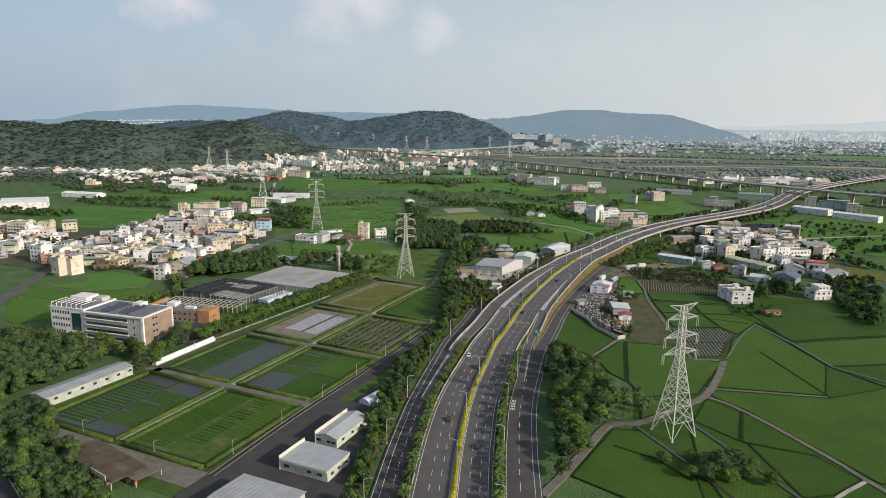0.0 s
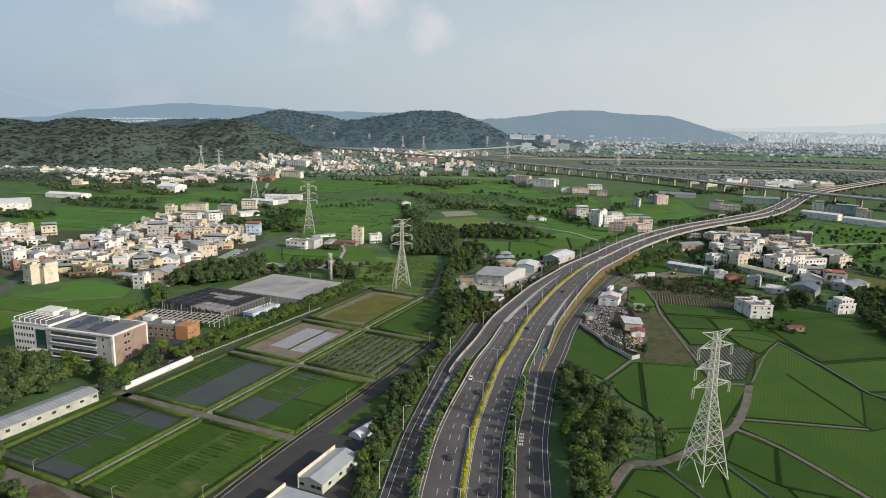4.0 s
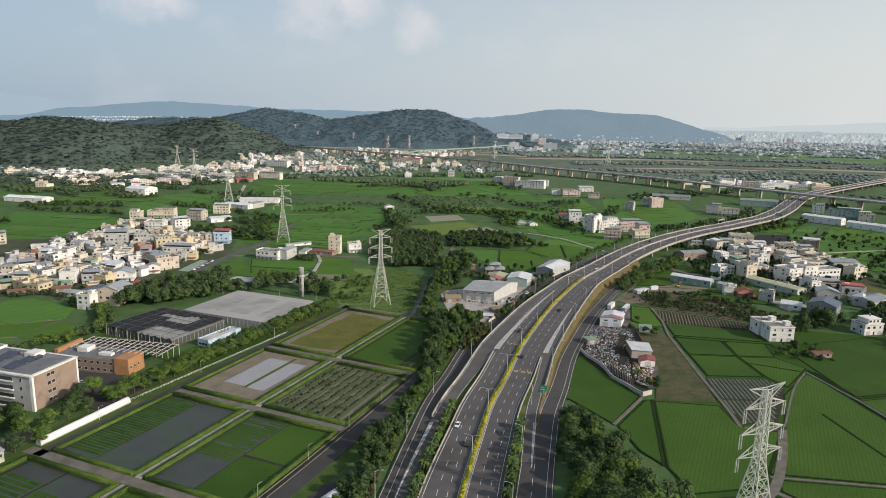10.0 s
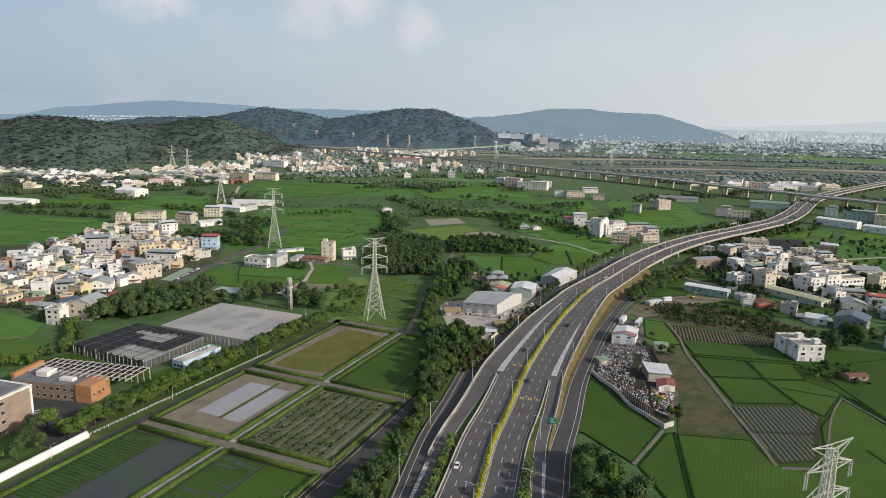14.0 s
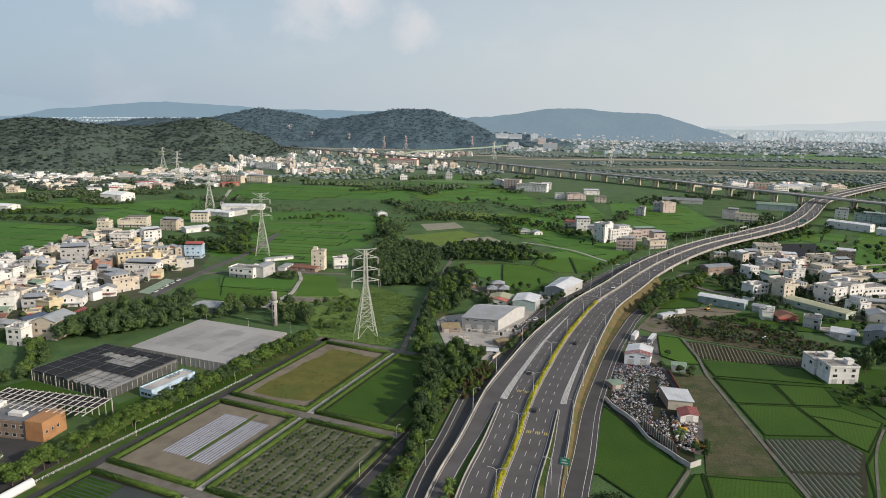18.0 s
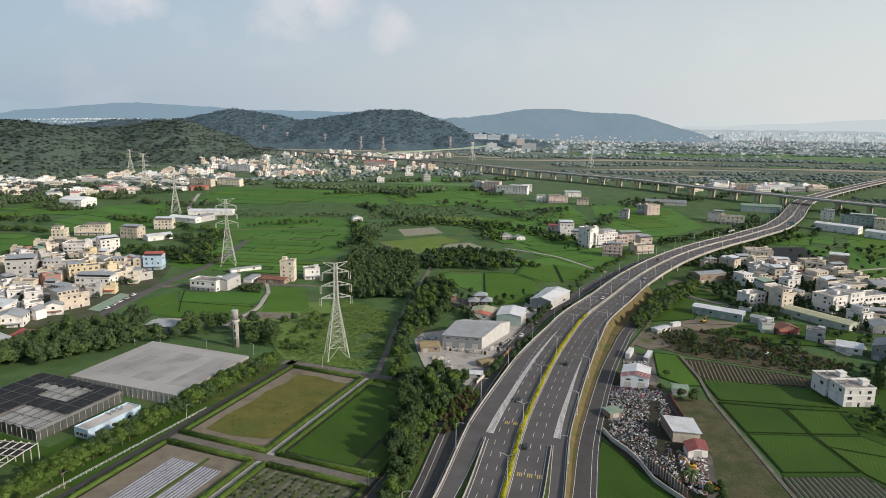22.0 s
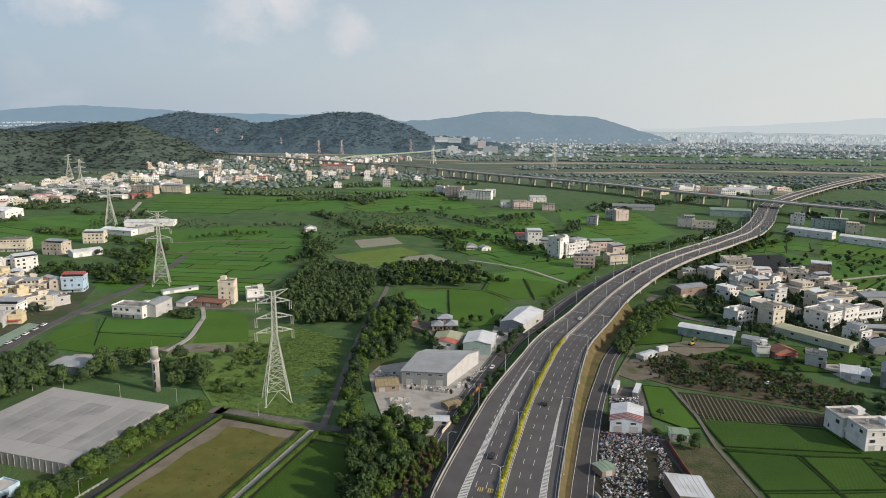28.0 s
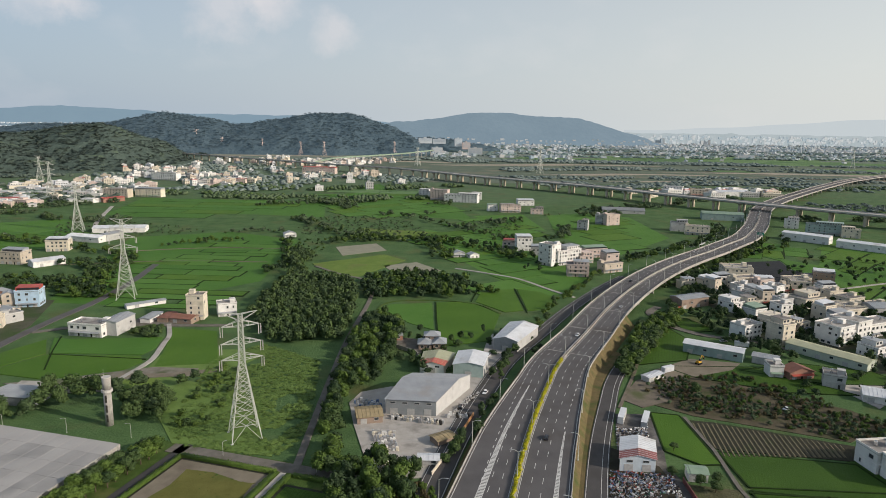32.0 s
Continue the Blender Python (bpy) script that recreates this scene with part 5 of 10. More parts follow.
# trees on the dry verge of the viaduct
for k in range(26):
    s = k / 25
    tree(124 + 60 * s + R1.uniform(-3, 2), 592 + 98 * s, R1.uniform(2.8, 4.2), R1.uniform(5.5, 8), R1, R1.choice(["light", "light", "mid"]), "young green tree beside the side lane", "verge trees")
for x, y in ((-169, 333), (-167, 342), (-169, 350), (-171, 358), (-170, 366), (-165, 321), (-171, 314), (-176, 326), (-184, 334), (-190, 340), (-200, 338), (-209, 345), (-213, 330), (-163, 350), (-222, 344)):
    r = R1.uniform(3.8, 5.2)
    tree(x, y, r, r * R1.uniform(1.8, 2.3), R1, R1.choice(["mid", "light", "light", "dark"]), "green tree in the grounds of an office building", "office trees")
for x, y, r, h in ((77, 241, 3.5, 4.5), (84, 231, 3.6, 5), (97, 228, 4.2, 6), (105, 232, 3.6, 5), (112, 228, 3.5, 5), (110, 240, 3.0, 4), (88, 243, 3.4, 4.5)):
    tree(x, y, r, h, R1, "light", "pale green bamboo clump at the edge of the paddies")
R2 = random.Random(5)
OPEN_YARD = [(-192, 604), (-150, 612), (-128, 640), (-96, 622), (-92, 600), (-106, 584), (-122, 581), (-140, 578), (-162, 578), (-190, 584)]
slab("yard", [(-187, 595), (-168, 597), (-134, 610), (-122, 614), (-98, 611), (-97, 600), (-112, 600), (-128, 596), (-130, 583), (-160, 580)], 0.33, mat("yard_rubble", (0.13, 0.12, 0.1), (0.24, 0.22, 0.185), 0.9, 4.0, 0.4, 0.3, spot=(0.07, 0.09, 0.035), spot_amount=0.8), "stained concrete yard beside a lane and a lawn", "yard")
wood("office_trees", [(x, y, R2.uniform(4.0, 6.0), R2.uniform(9, 13)) for x, y in scatter([(-285, 350), (-250, 352), (-236, 344), (-205, 332), (-196, 318), (-204, 292), (-214, 268), (-232, 258), (-290, 300)], 6.0, R2)], [LEAF_DARK, LEAF, LEAF], "dense garden trees before an office building", near=True, seed=31)
wood("lane_trees", [(x, y, R2.uniform(2.8, 4.4), R2.uniform(5.5, 8.5)) for x, y in scatter([(-235, 272), (-205, 262), (-184, 262), (-164, 242), (-146, 224), (-128, 204), (-112, 186), (-100, 158), (-110, 160), (-140, 188), (-180, 224), (-222, 262)], 5.6, R2)], [LEAF, LEAF_LIGHT, LEAF_DARK, LEAF], "thick roadside trees beside a boundary wall", near=True, seed=32)
wood("village_edge_trees", [(x, y, R2.uniform(2.6, 4.2), R2.uniform(4.5, 7.5)) for x, y in belt([(-262, 410), (-238, 424), (-222, 440), (-232, 478), (-240, 498)], 9, 5, R2, 2, 3, 1.6) and [(p[0], p[1]) for p in belt([(-268, 402), (-240, 420), (-224, 440), (-222, 470), (-236, 498)], 10, 5, R2, 2, 3, 1.6)]], [LEAF, LEAF_LIGHT], "trees along the edge of paddies by the greenhouses", near=True, seed=33)
wood("yard_trees", [(x, y, R2.uniform(2.0, 3.4), R2.uniform(4, 7)) for x, y in [(a, b) for a, b, _, _ in belt([(24, 506), (36, 530), (50, 562)], 5, 6, R2, 2, 3, 2) + belt([(56, 588), (62, 606), (72, 630), (84, 656)], 6, 6, R2, 2, 3, 2) + belt([(-6, 600), (0, 618), (14, 622), (20, 600)], 6, 5, R2, 2, 3, 2)]], [LEAF, LEAF_DARK], "trees and shrubs round the works yard", near=True, seed=34)
wood("village_trees", [(x, y, R2.uniform(4.2, 6.0), R2.uniform(9, 13)) for x, y in scatter([(-232, 500), (-200, 520), (-150, 560), (-108, 585), (-100, 606), (-140, 592), (-190, 590), (-228, 560), (-240, 530)], 6.5, R2) if (abs(x + 168) > 13 or abs(y - 573) > 15) and not inside(OPEN_YARD, x, y)], [LEAF_DARK, LEAF], "dense dark trees between the village and the greenhouse", near=True, seed=2)
wood("woodland", [(x, y, R2.uniform(3.0, 4.4), R2.uniform(7, 10)) for x, y in scatter([(-90, 705), (-70, 652), (-28, 648), (-20, 740), (-30, 800), (-66, 820), (-95, 880), (-92, 930), (-70, 900), (-88, 760)], 5.4, R2)], [LEAF_DARK, LEAF], "closed dark green woodland by the paddies", near=False, seed=3)
wood("woodland", [(x, y, R2.uniform(3.2, 4.6), R2.uniform(7, 11)) for x, y in scatter([(-26, 501), (-13, 492), (-18, 524), (-20, 554), (-4, 594), (8, 640), (10, 676), (-9, 704), (-20, 647), (-26, 560)], 5.4, R2)], [LEAF_DARK, LEAF, LEAF_LIGHT], "trees and shrubs between a lane and a works yard", near=True, seed=4)
wood("tall_grass", [(x, y, R2.uniform(1.1, 2.1), R2.uniform(0.3, 0.65) + 0.5 * max(0.0, noise.noise((x / 9, y / 9, 3.0)))) for x, y in scatter([(-93, 545), (-83, 526), (-43, 515), (-33, 533), (-36, 620), (-72, 649), (-94, 622)], 1.75, R2, 1.0) if noise.noise((x / 14, y / 14, 0.4)) > -0.3], [WEED, WEED, WEED, LEAF_LIGHT], "thick tall grass and weeds on a vacant plot", "grass", near=False, seed=5)
wood("shrubs", [(x, y, R2.uniform(1.4, 3.0), R2.uniform(2.2, 4.4)) for x, y in scatter([(-91, 550), (-82, 530), (-70, 560), (-76, 610), (-92, 620)], 6.2, R2, 0.9) if R2.random() < 0.6], [LEAF, LEAF_LIGHT], "bushes among tall grass on a vacant plot", near=False, seed=51)
wood("tower_trees", [(x, y, R2.uniform(2.8, 4.2), R2.uniform(5, 9)) for x, y in scatter([(-112, 550), (-96, 546), (-100, 574), (-108, 580), (-124, 574)], 5.2, R2)] + [(-100, 589, 3.6, 6.5), (-95, 594, 3.2, 6)] + [(x, y, R2.uniform(1.8, 3.0), R2.uniform(2.5, 4.5)) for x, y in scatter([(-157, 663), (-134, 663), (-134, 678), (-150, 682)], 4.2, R2)], [LEAF_DARK, LEAF, LEAF], "dense green trees by a water tower and a farmhouse", near=True, seed=52)
verge = [(x, y, R2.uniform(2.6, 4.4), R2.uniform(5, 9)) for x, y in scatter([(126, 588), (139, 606), (168, 648), (200, 688), (196, 700), (160, 662), (133, 618), (121, 592)], 4.4, R2)]
verge += [q for q in belt([(196, 702), (240, 766), (306, 844), (372, 914), (430, 985)], 8, 5.5, R2, 2.4, 4.0, 1.9)]
verge += [(x, y, R2.uniform(1.8, 3.2), R2.uniform(3.5, 6)) for x, y, _, _ in belt([(84, 652), (104, 690), (132, 742), (170, 800), (212, 856)], 7, 5.5, R2, 2, 3, 1.6)]
wood("verge_trees", verge, [LEAF, LEAF_LIGHT, LEAF_DARK], "band of leafy trees and bushes along the foot of the viaduct", near=True, seed=53)
wood("shrubs", [(x, y, R2.uniform(0.8, 1.8), R2.uniform(1.3, 3.0)) for x, y in scatter([(120, 566), (142, 590), (160, 584), (186, 590), (214, 545), (226, 530), (206, 506), (182, 524), (139, 546)], 2.7, R2, 0.9) if (x > 136 or R2.random() < 0.3) and noise.noise((x / 11, y / 11, 2.0)) > -0.3], [LEAF_LIGHT, LEAF, LEAF_BROWN, LEAF_PLAIN], "scrubby orchard trees and bushes on a weedy plot", near=False, seed=6)
wood("shrubs", [(x, y, R2.uniform(2.2, 3.6), R2.uniform(4, 7)) for x, y in scatter([(210, 500), (220, 496), (246, 512), (268, 514), (276, 524), (250, 534), (226, 522)], 6.0, R2)], [LEAF, LEAF_DARK], "trees along a hedge behind white houses", near=False, seed=7)
HEDGES = [([(-698, 1091), (-642, 1142), (-520, 1093)], 26), ([(-594, 943), (-540, 985), (-473, 966)], 24), ([(-625, 1314), (-603, 1400), (-483, 1397)], 30), ([(-442, 1408), (-388, 1470), (-304, 1444)], 30), ([(-230, 959), (-197, 975), (-155, 993)], 7), ([(-122, 1162), (-69, 1066), (-31, 1005)], 16), ([(-260, 1456), (-133, 1352), (-43, 1324)], 24),
          ([(-771, 1150), (-700, 1120), (-592, 1150), (-529, 1062)], 50), ([(-570, 925), (-500, 912), (-434, 903)], 14), ([(-640, 840), (-580, 822), (-531, 818)], 40), ([(-302, 800), (-250, 790), (-208, 770)], 34), ([(-194, 1129), (-130, 1135), (-91, 1128)], 18),
          ([(-93, 1340), (-40, 1250), (5, 1195)], 28), ([(-35, 1042), (20, 1000), (58, 940), (50, 895)], 24), ([(20, 1195), (88, 1083), (128, 1004)], 10), ([(329, 680), (352, 656), (359, 616), (390, 606)], 14), ([(427, 887), (433, 851), (458, 805)], 12), ([(-300, 1400), (-200, 1390), (-95, 1370)], 30),
          ([(-110, 985), (-90, 900), (-100, 830)], 16), ([(-185, 1040), (-150, 1052), (-112, 1040)], 8), ([(-60, 985), (30, 1000), (90, 960), (130, 890)], 22), ([(30, 800), (60, 770), (84, 760)], 14),
          ([(-420, 1010), (-300, 940), (-240, 900), (-240, 780), (-200, 760)], 18), 
          ([(-640, 1190), (-500, 1200), (-420, 1130), (-330, 1140)], 34), ([(-640, 1110), (-560, 1060), (-480, 1090)], 26), ([(120, 1000), (200, 1010), (225, 1090)], 14), ([(100, 1080), (160, 1130), (230, 1180), (340, 1210)], 26),
          ([(230, 880), (300, 930), (360, 985), (410, 1050), (440, 1120)], 16), ([(200, 760), (260, 810), (330, 880), (420, 940), (470, 1010)], 12), ([(410, 690), (500, 770), (580, 860), (640, 930)], 14), ([(460, 880), (520, 800)], 12),
          ([(300, 1240), (420, 1300), (520, 1380), (640, 1430)], 40), ([(560, 1140), (680, 1160), (820, 1120), (1000, 1060)], 46), ([(420, 1560), (600, 1560), (900, 1600), (1300, 1680)], 50), ([(-420, 1470), (-300, 1440), (-170, 1400), (0, 1400), (90, 1420)], 55),
          ([(-560, 1240), (-480, 1280), (-420, 1330)], 30), ([(-330, 1600), (-200, 1560), (0, 1580), (140, 1640)], 70), ([(-200, 1300), (-40, 1350), (100, 1320)], 24), ([(60, 1190), (130, 1230), (200, 1290)], 20),
          ([(640, 640), (760, 700), (900, 740)], 30), ([(-280, 880), (-250, 860), (-230, 800)], 26), ([(-330, 640), (-420, 640), (-470, 620)], 16), ([(330, 660), (380, 700), (430, 760)], 10)]
hedge_spots = [(x, y, R2.uniform(3.2, 5.2), R2.uniform(6, 10)) for x, y in scatter([(-22, 800), (23, 830), (67, 800), (52, 740), (20, 752), (-16, 745)], 7.0, R2)]
hedge_spots += [(x, y, R2.uniform(1.0, 2.4), R2.uniform(1.4, 3.6)) for x, y in scatter([(182, 447), (184, 466), (200, 476), (212, 470), (209, 444)], 4.6, R2)]
hedge_spots += [(x, y, R2.uniform(1.0, 2.6), R2.uniform(1.2, 3.6)) for poly in ([(-95, 1010), (-30, 1060), (60, 1010), (40, 1080), (20, 1180), (-90, 1180), (-110, 1090)], [(-100, 880), (-70, 880), (-60, 1000), (-95, 1000)], [(-360, 1000), (-280, 1015), (-200, 1050), (-320, 1130), (-400, 1110)], [(130, 1000), (180, 1100), (120, 1150), (90, 1100)]) for x, y in scatter(poly, 9.0, R2) if R2.random() < 0.75]
hedge_spots += [(x, y, R2.uniform(2.4, 4.4), R2.uniform(4, 8)) for x, y in scatter([(285, 548), (299, 558), (315, 576), (330, 560), (318, 520), (293, 477), (262, 425), (254, 420), (257, 456), (267, 498), (276, 530)], 6.0, R2)]
for pts, w in HEDGES:
    hedge_spots += [q for q in belt(pts, w, 6.5, R2, 2.0, 4.8, 1.6) if q[1] < 1000 or noise.noise((q[0] / 60, q[1] / 60, 1.0)) > -0.08]
wood("hedgerow", [s for s in hedge_spots if s[1] < 1000], [LEAF, LEAF_LIGHT, LEAF_DARK], "uneven hedgerows of bushes and trees across the plain", near=False, seed=9)
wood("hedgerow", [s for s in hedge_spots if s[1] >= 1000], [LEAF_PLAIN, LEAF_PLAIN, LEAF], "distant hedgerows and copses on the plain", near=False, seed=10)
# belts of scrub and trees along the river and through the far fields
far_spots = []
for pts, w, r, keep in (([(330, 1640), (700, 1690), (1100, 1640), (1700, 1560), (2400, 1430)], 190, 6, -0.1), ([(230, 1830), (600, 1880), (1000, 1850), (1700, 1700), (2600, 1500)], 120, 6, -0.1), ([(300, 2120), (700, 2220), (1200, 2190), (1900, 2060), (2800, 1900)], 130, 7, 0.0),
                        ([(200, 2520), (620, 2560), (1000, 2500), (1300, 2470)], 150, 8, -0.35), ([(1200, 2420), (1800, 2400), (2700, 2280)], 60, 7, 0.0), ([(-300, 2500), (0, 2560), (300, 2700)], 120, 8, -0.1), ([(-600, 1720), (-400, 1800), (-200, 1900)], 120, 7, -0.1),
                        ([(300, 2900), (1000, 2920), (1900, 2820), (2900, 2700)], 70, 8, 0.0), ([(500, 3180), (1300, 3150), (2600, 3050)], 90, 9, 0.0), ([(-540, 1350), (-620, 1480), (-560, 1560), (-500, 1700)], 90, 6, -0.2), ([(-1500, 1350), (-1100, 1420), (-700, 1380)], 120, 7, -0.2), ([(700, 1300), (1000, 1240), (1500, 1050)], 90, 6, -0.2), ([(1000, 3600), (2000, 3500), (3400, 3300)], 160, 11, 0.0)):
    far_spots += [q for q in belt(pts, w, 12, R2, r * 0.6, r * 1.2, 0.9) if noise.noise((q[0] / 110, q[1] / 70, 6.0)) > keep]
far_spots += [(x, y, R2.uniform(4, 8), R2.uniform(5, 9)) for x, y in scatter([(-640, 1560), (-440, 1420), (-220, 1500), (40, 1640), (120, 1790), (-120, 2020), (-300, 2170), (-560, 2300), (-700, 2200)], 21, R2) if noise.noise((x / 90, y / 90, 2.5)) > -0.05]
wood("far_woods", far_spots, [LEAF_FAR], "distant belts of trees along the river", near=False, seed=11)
# shrubs of the median, in yellow flower, and low clipped hedges
yellow_c, yellow_r = [], []
for s in np.arange(S0 - 60, np.interp(604, HY, arc), 0.75):
    p = on_road(s, R1.uniform(-0.35, 0.35))
    yellow_c.append((p[0], p[1], p[2] + 0.75 + R1.uniform(-0.15, 0.15)))
    yellow_r.append(R1.uniform(0.6, 0.95))
rg = np.random.default_rng(9)
vy, qy = leaf_cloud(rg, yellow_c, yellow_r, 26000, 0.24, 0.8)
tagged(new("median_shrubs", fast_mesh("median_shrubs", vy, qy, YELLOW)), "continuous row of yellow-flowering shrubs in the median", "shrubs", "", "stuff")


def palm_meshes():
    g = Geo()
    g.tube(0, 0, 0, 0.4, 0.3, 0.24, 8).tube(0, 0, 0.4, 2.6, 0.22, 0.15, 8)
    tr = g.mesh("trunk", BARK)
    out = []
    for sd in range(3):
        rr = random.Random(sd)
        V, Q = [], []
        for k in range(20):
            a, el = k * 2.4 + rr.uniform(-0.2, 0.2), rr.uniform(0.1, 1.2)
            ln = rr.uniform(1.6, 2.3)
            p0 = np.array([0, 0, 2.6])
            pts = [p0 + np.array([math.cos(a) * ln * t * math.cos(el * (1 - 0.3 * t)), math.sin(a) * ln * t * math.cos(el * (1 - 0.3 * t)), ln * (math.sin(el) * t - 0.75 * t * t)]) for t in (0, 0.33, 0.66, 1.0)]
            side = np.array([-math.sin(a), math.cos(a), 0])
            for j in range(3):
                w0, w1 = (0.18, 0.34, 0.3, 0.08)[j], (0.18, 0.34, 0.3, 0.08)[j + 1]
                for sg in (-1, 1):
                    o = len(V)
                    dz = np.array([0, 0, -0.12])
                    V += [pts[j], pts[j] + sg * side * w0 + dz, pts[j + 1] + sg * side * w1 + dz, pts[j + 1]]
                    Q.append((o, o + 1, o + 2, o + 3))
        out.append(fast_mesh("crown", np.array(V), np.array(Q), LEAF_LIGHT if sd == 1 else LEAF))
    return tr, out


PALM_TRUNK, PALM_CROWNS = palm_meshes()


def palm(x, y, z, sc, rng, label="short palm with arching fronds on a verge", group="verge palms"):
    t = thing("palm_tree", label, "palm tree", (x, y, z), rng.uniform(0, 360), group)
    part("trunk", PALM_TRUNK, t, "", (0, 0, 0), 0, (sc, sc, sc))
    part("crown", PALM_CROWNS[rng.randrange(3)], t, "", (0, 0, 0), 0, (sc, sc, sc))


for s in np.arange(S0 + 2, S0 + 215, 4.6):
    y = np.interp(s, arc, HY)
    for off, ymax in ((15.7, 352), (-16.5, 366)):
        if y < ymax and R1.random() < 0.9:
            p = on_road(s + R1.uniform(-1, 1), off + R1.uniform(-0.3, 0.3), 0)
            palm(p[0], p[1], 0.7, R1.uniform(1.2, 1.75), R1)
for k in range(12):
    palm(74 + R1.uniform(-6, 10), 292 + R1.uniform(-12, 16), 0.0, R1.uniform(1.2, 1.8), R1, "banana-like palm at the edge of a grove", "grove palms")
verge_spots = []
for s in np.arange(S0 + 2, S0 + 215, 1.1):
    y = np.interp(s, arc, HY)
    for off, ymax in ((15.7, 356), (-16.6, 372)):
        if y < ymax:
            p = on_road(s, off + R1.uniform(-1.2, 1.2), 0)
            r = R1.uniform(0.7, 1.3)
            verge_spots.append((p[0], p[1], r, r * 2.4 + 0.7))
wood("verge_shrubs", verge_spots, [LEAF, LEAF_LIGHT, LEAF_BROWN], "low mixed shrubs between palms on the verges", "shrubs", near=False, seed=14)
dry = []
slope = []
_edge = np.column_stack([SIDE_L[:, :2] + normals_of(SIDE_L) * (l_out - 1.2)[:, None], np.zeros(len(SIDE_L))])
_edge = smooth_line(_edge[(yl > 190) & (yl < 500)][::4], 1.5)
_en = normals_of(_edge)
for p, q in zip(_edge, _en):
    for _ in range(2):
        o = R1.uniform(0.6, 7.5) * (-1 if q[0] > 0 else 1)
        (dry if R1.random() < 0.3 else slope).append((p[0] + q[0] * o, p[1] + q[1] * o, R1.uniform(1.0, 2.0), R1.uniform(2.0, 4.5)))
wood("slope_shrubs", slope, [LEAF, LEAF_LIGHT, LEAF_DARK], "tangled shrubs on the slope beside a frontage road", "shrubs", near=False, seed=16)
for x, y in scatter([(-2, 440), (6, 446), (18, 482), (12, 492), (4, 470)], 2.6, R1):
    dry.append((x, y, 1.4, R1.uniform(3.0, 5.0)))
wood("dry_bamboo", dry, [LEAF_BROWN, LEAF_LIGHT], "dry straw-coloured bamboo scrub by the road", "shrubs", near=False, seed=15)


# trees at the foot of the near hill
# crown colours also carry the slope's painted haze
HILL_TREE = [mat("hill_tree_dark", (0.052, 0.074, 0.066), (0.088, 0.116, 0.096), 0.9, 55.0, 6.0, 0.0, per_island=0.14), mat("hill_tree_pale", (0.06, 0.084, 0.07), (0.104, 0.13, 0.1), 0.9, 70.0, 6.0, 0.0, per_island=0.14)]
HILL_CROWNS = []
for k in range(8):
    rg = np.random.default_rng(160 + k)
    n_ = 26
    c_ = rg.normal(size=(n_, 3))
    c_ /= np.linalg.norm(c_, axis=1)[:, None]
    c_[:, 2] = np.abs(c_[:, 2])
    nr_ = 0.4 * c_ + np.array((0, 0, 0.9)) + 0.22 * rg.normal(size=(n_, 3))
    nr_ /= np.linalg.norm(nr_, axis=1)[:, None]
    t_ = np.cross(nr_, rg.normal(size=(n_, 3)))
    t_ /= np.linalg.norm(t_, axis=1)[:, None]
    b_ = np.cross(nr_, t_)
    c_ = c_ * (0.75, 0.75, 0.5) * rg.uniform(0.75, 1.05, (n_, 1)) + (0, 0, 0.35)
    k_ = rg.uniform(0.22, 0.42, (n_, 1))
    HILL_CROWNS.append((np.stack([c_ - t_ * k_, c_ - b_ * k_, c_ + t_ * k_, c_ + b_ * k_], 1).reshape(-1, 3), np.arange(4 * n_).reshape(-1, 4)))


def hill_forest(name, grids, gap, zmin, rmin, rmax, mats, label, seed, keep=None):
    """Crowns standing on a hill's surface, one every gap metres."""
    rg = np.random.default_rng(seed)
    V, Q, I, n, seen = [], [], [], 0, set()
    P = np.vstack(grids)
    for x, y, z in P[np.argsort(-P[:, 2])]:
        cell = (int(x // gap), int(y // gap))
        if z < zmin or cell in seen or (keep and not keep(x, y)):
            continue
        seen.add(cell)
        x, y = x + rg.uniform(-0.6, 0.6) * gap, y + rg.uniform(-0.6, 0.6) * gap
        v, q = HILL_CROWNS[rg.integers(8)]
        r = rg.uniform(rmin, rmax)
        a = rg.uniform(0, 6.28)
        c, sn = math.cos(a), math.sin(a)
        V.append(np.column_stack([x + r * (v[:, 0] * c - v[:, 1] * sn), y + r * (v[:, 0] * sn + v[:, 1] * c), z + v[:, 2] * r * rg.uniform(0.38, 0.6)]))
        Q.append(q + n)
        I.append(np.full(len(q), rg.integers(len(mats))))
        n += len(v)
    me = fast_mesh(name, np.vstack(V), np.vstack(Q), mats, np.concatenate(I))
    tagged(new(name, me), label, "trees", "", "stuff")


hill_forest("hill_forest", HILL_GRID["hill_near"], 11.0, 3.0, 4.2, 6.8, HILL_TREE + [HILL_TREE[0]], "crowns of a dense forest over a low hill", 71, lambda x, y: -1900 < x)
# crown colour blued and made to glow for haze, like the middle slope
HILL_TREE_HAZED = [mat("mid_hill_tree", (0.05, 0.075, 0.09), (0.082, 0.112, 0.122), 0.95, 30.0, 8.0, 0.0, per_island=0.15, haze_glow=0.45)]
hill_forest("hill_forest", HILL_GRID["hill_middle"], 17.0, 20.0, 6.0, 9.5, HILL_TREE_HAZED, "hazy blue-green forest crowns on hills beyond the plain", 72, lambda x, y: y < 3360)
hill_forest("hill_forest", HILL_GRID["town_rise"], 22.0, 6.0, 6.5, 11.0, HILL_TREE_HAZED, "trees on a low rise among buildings", 73, lambda x, y: y < 3460)
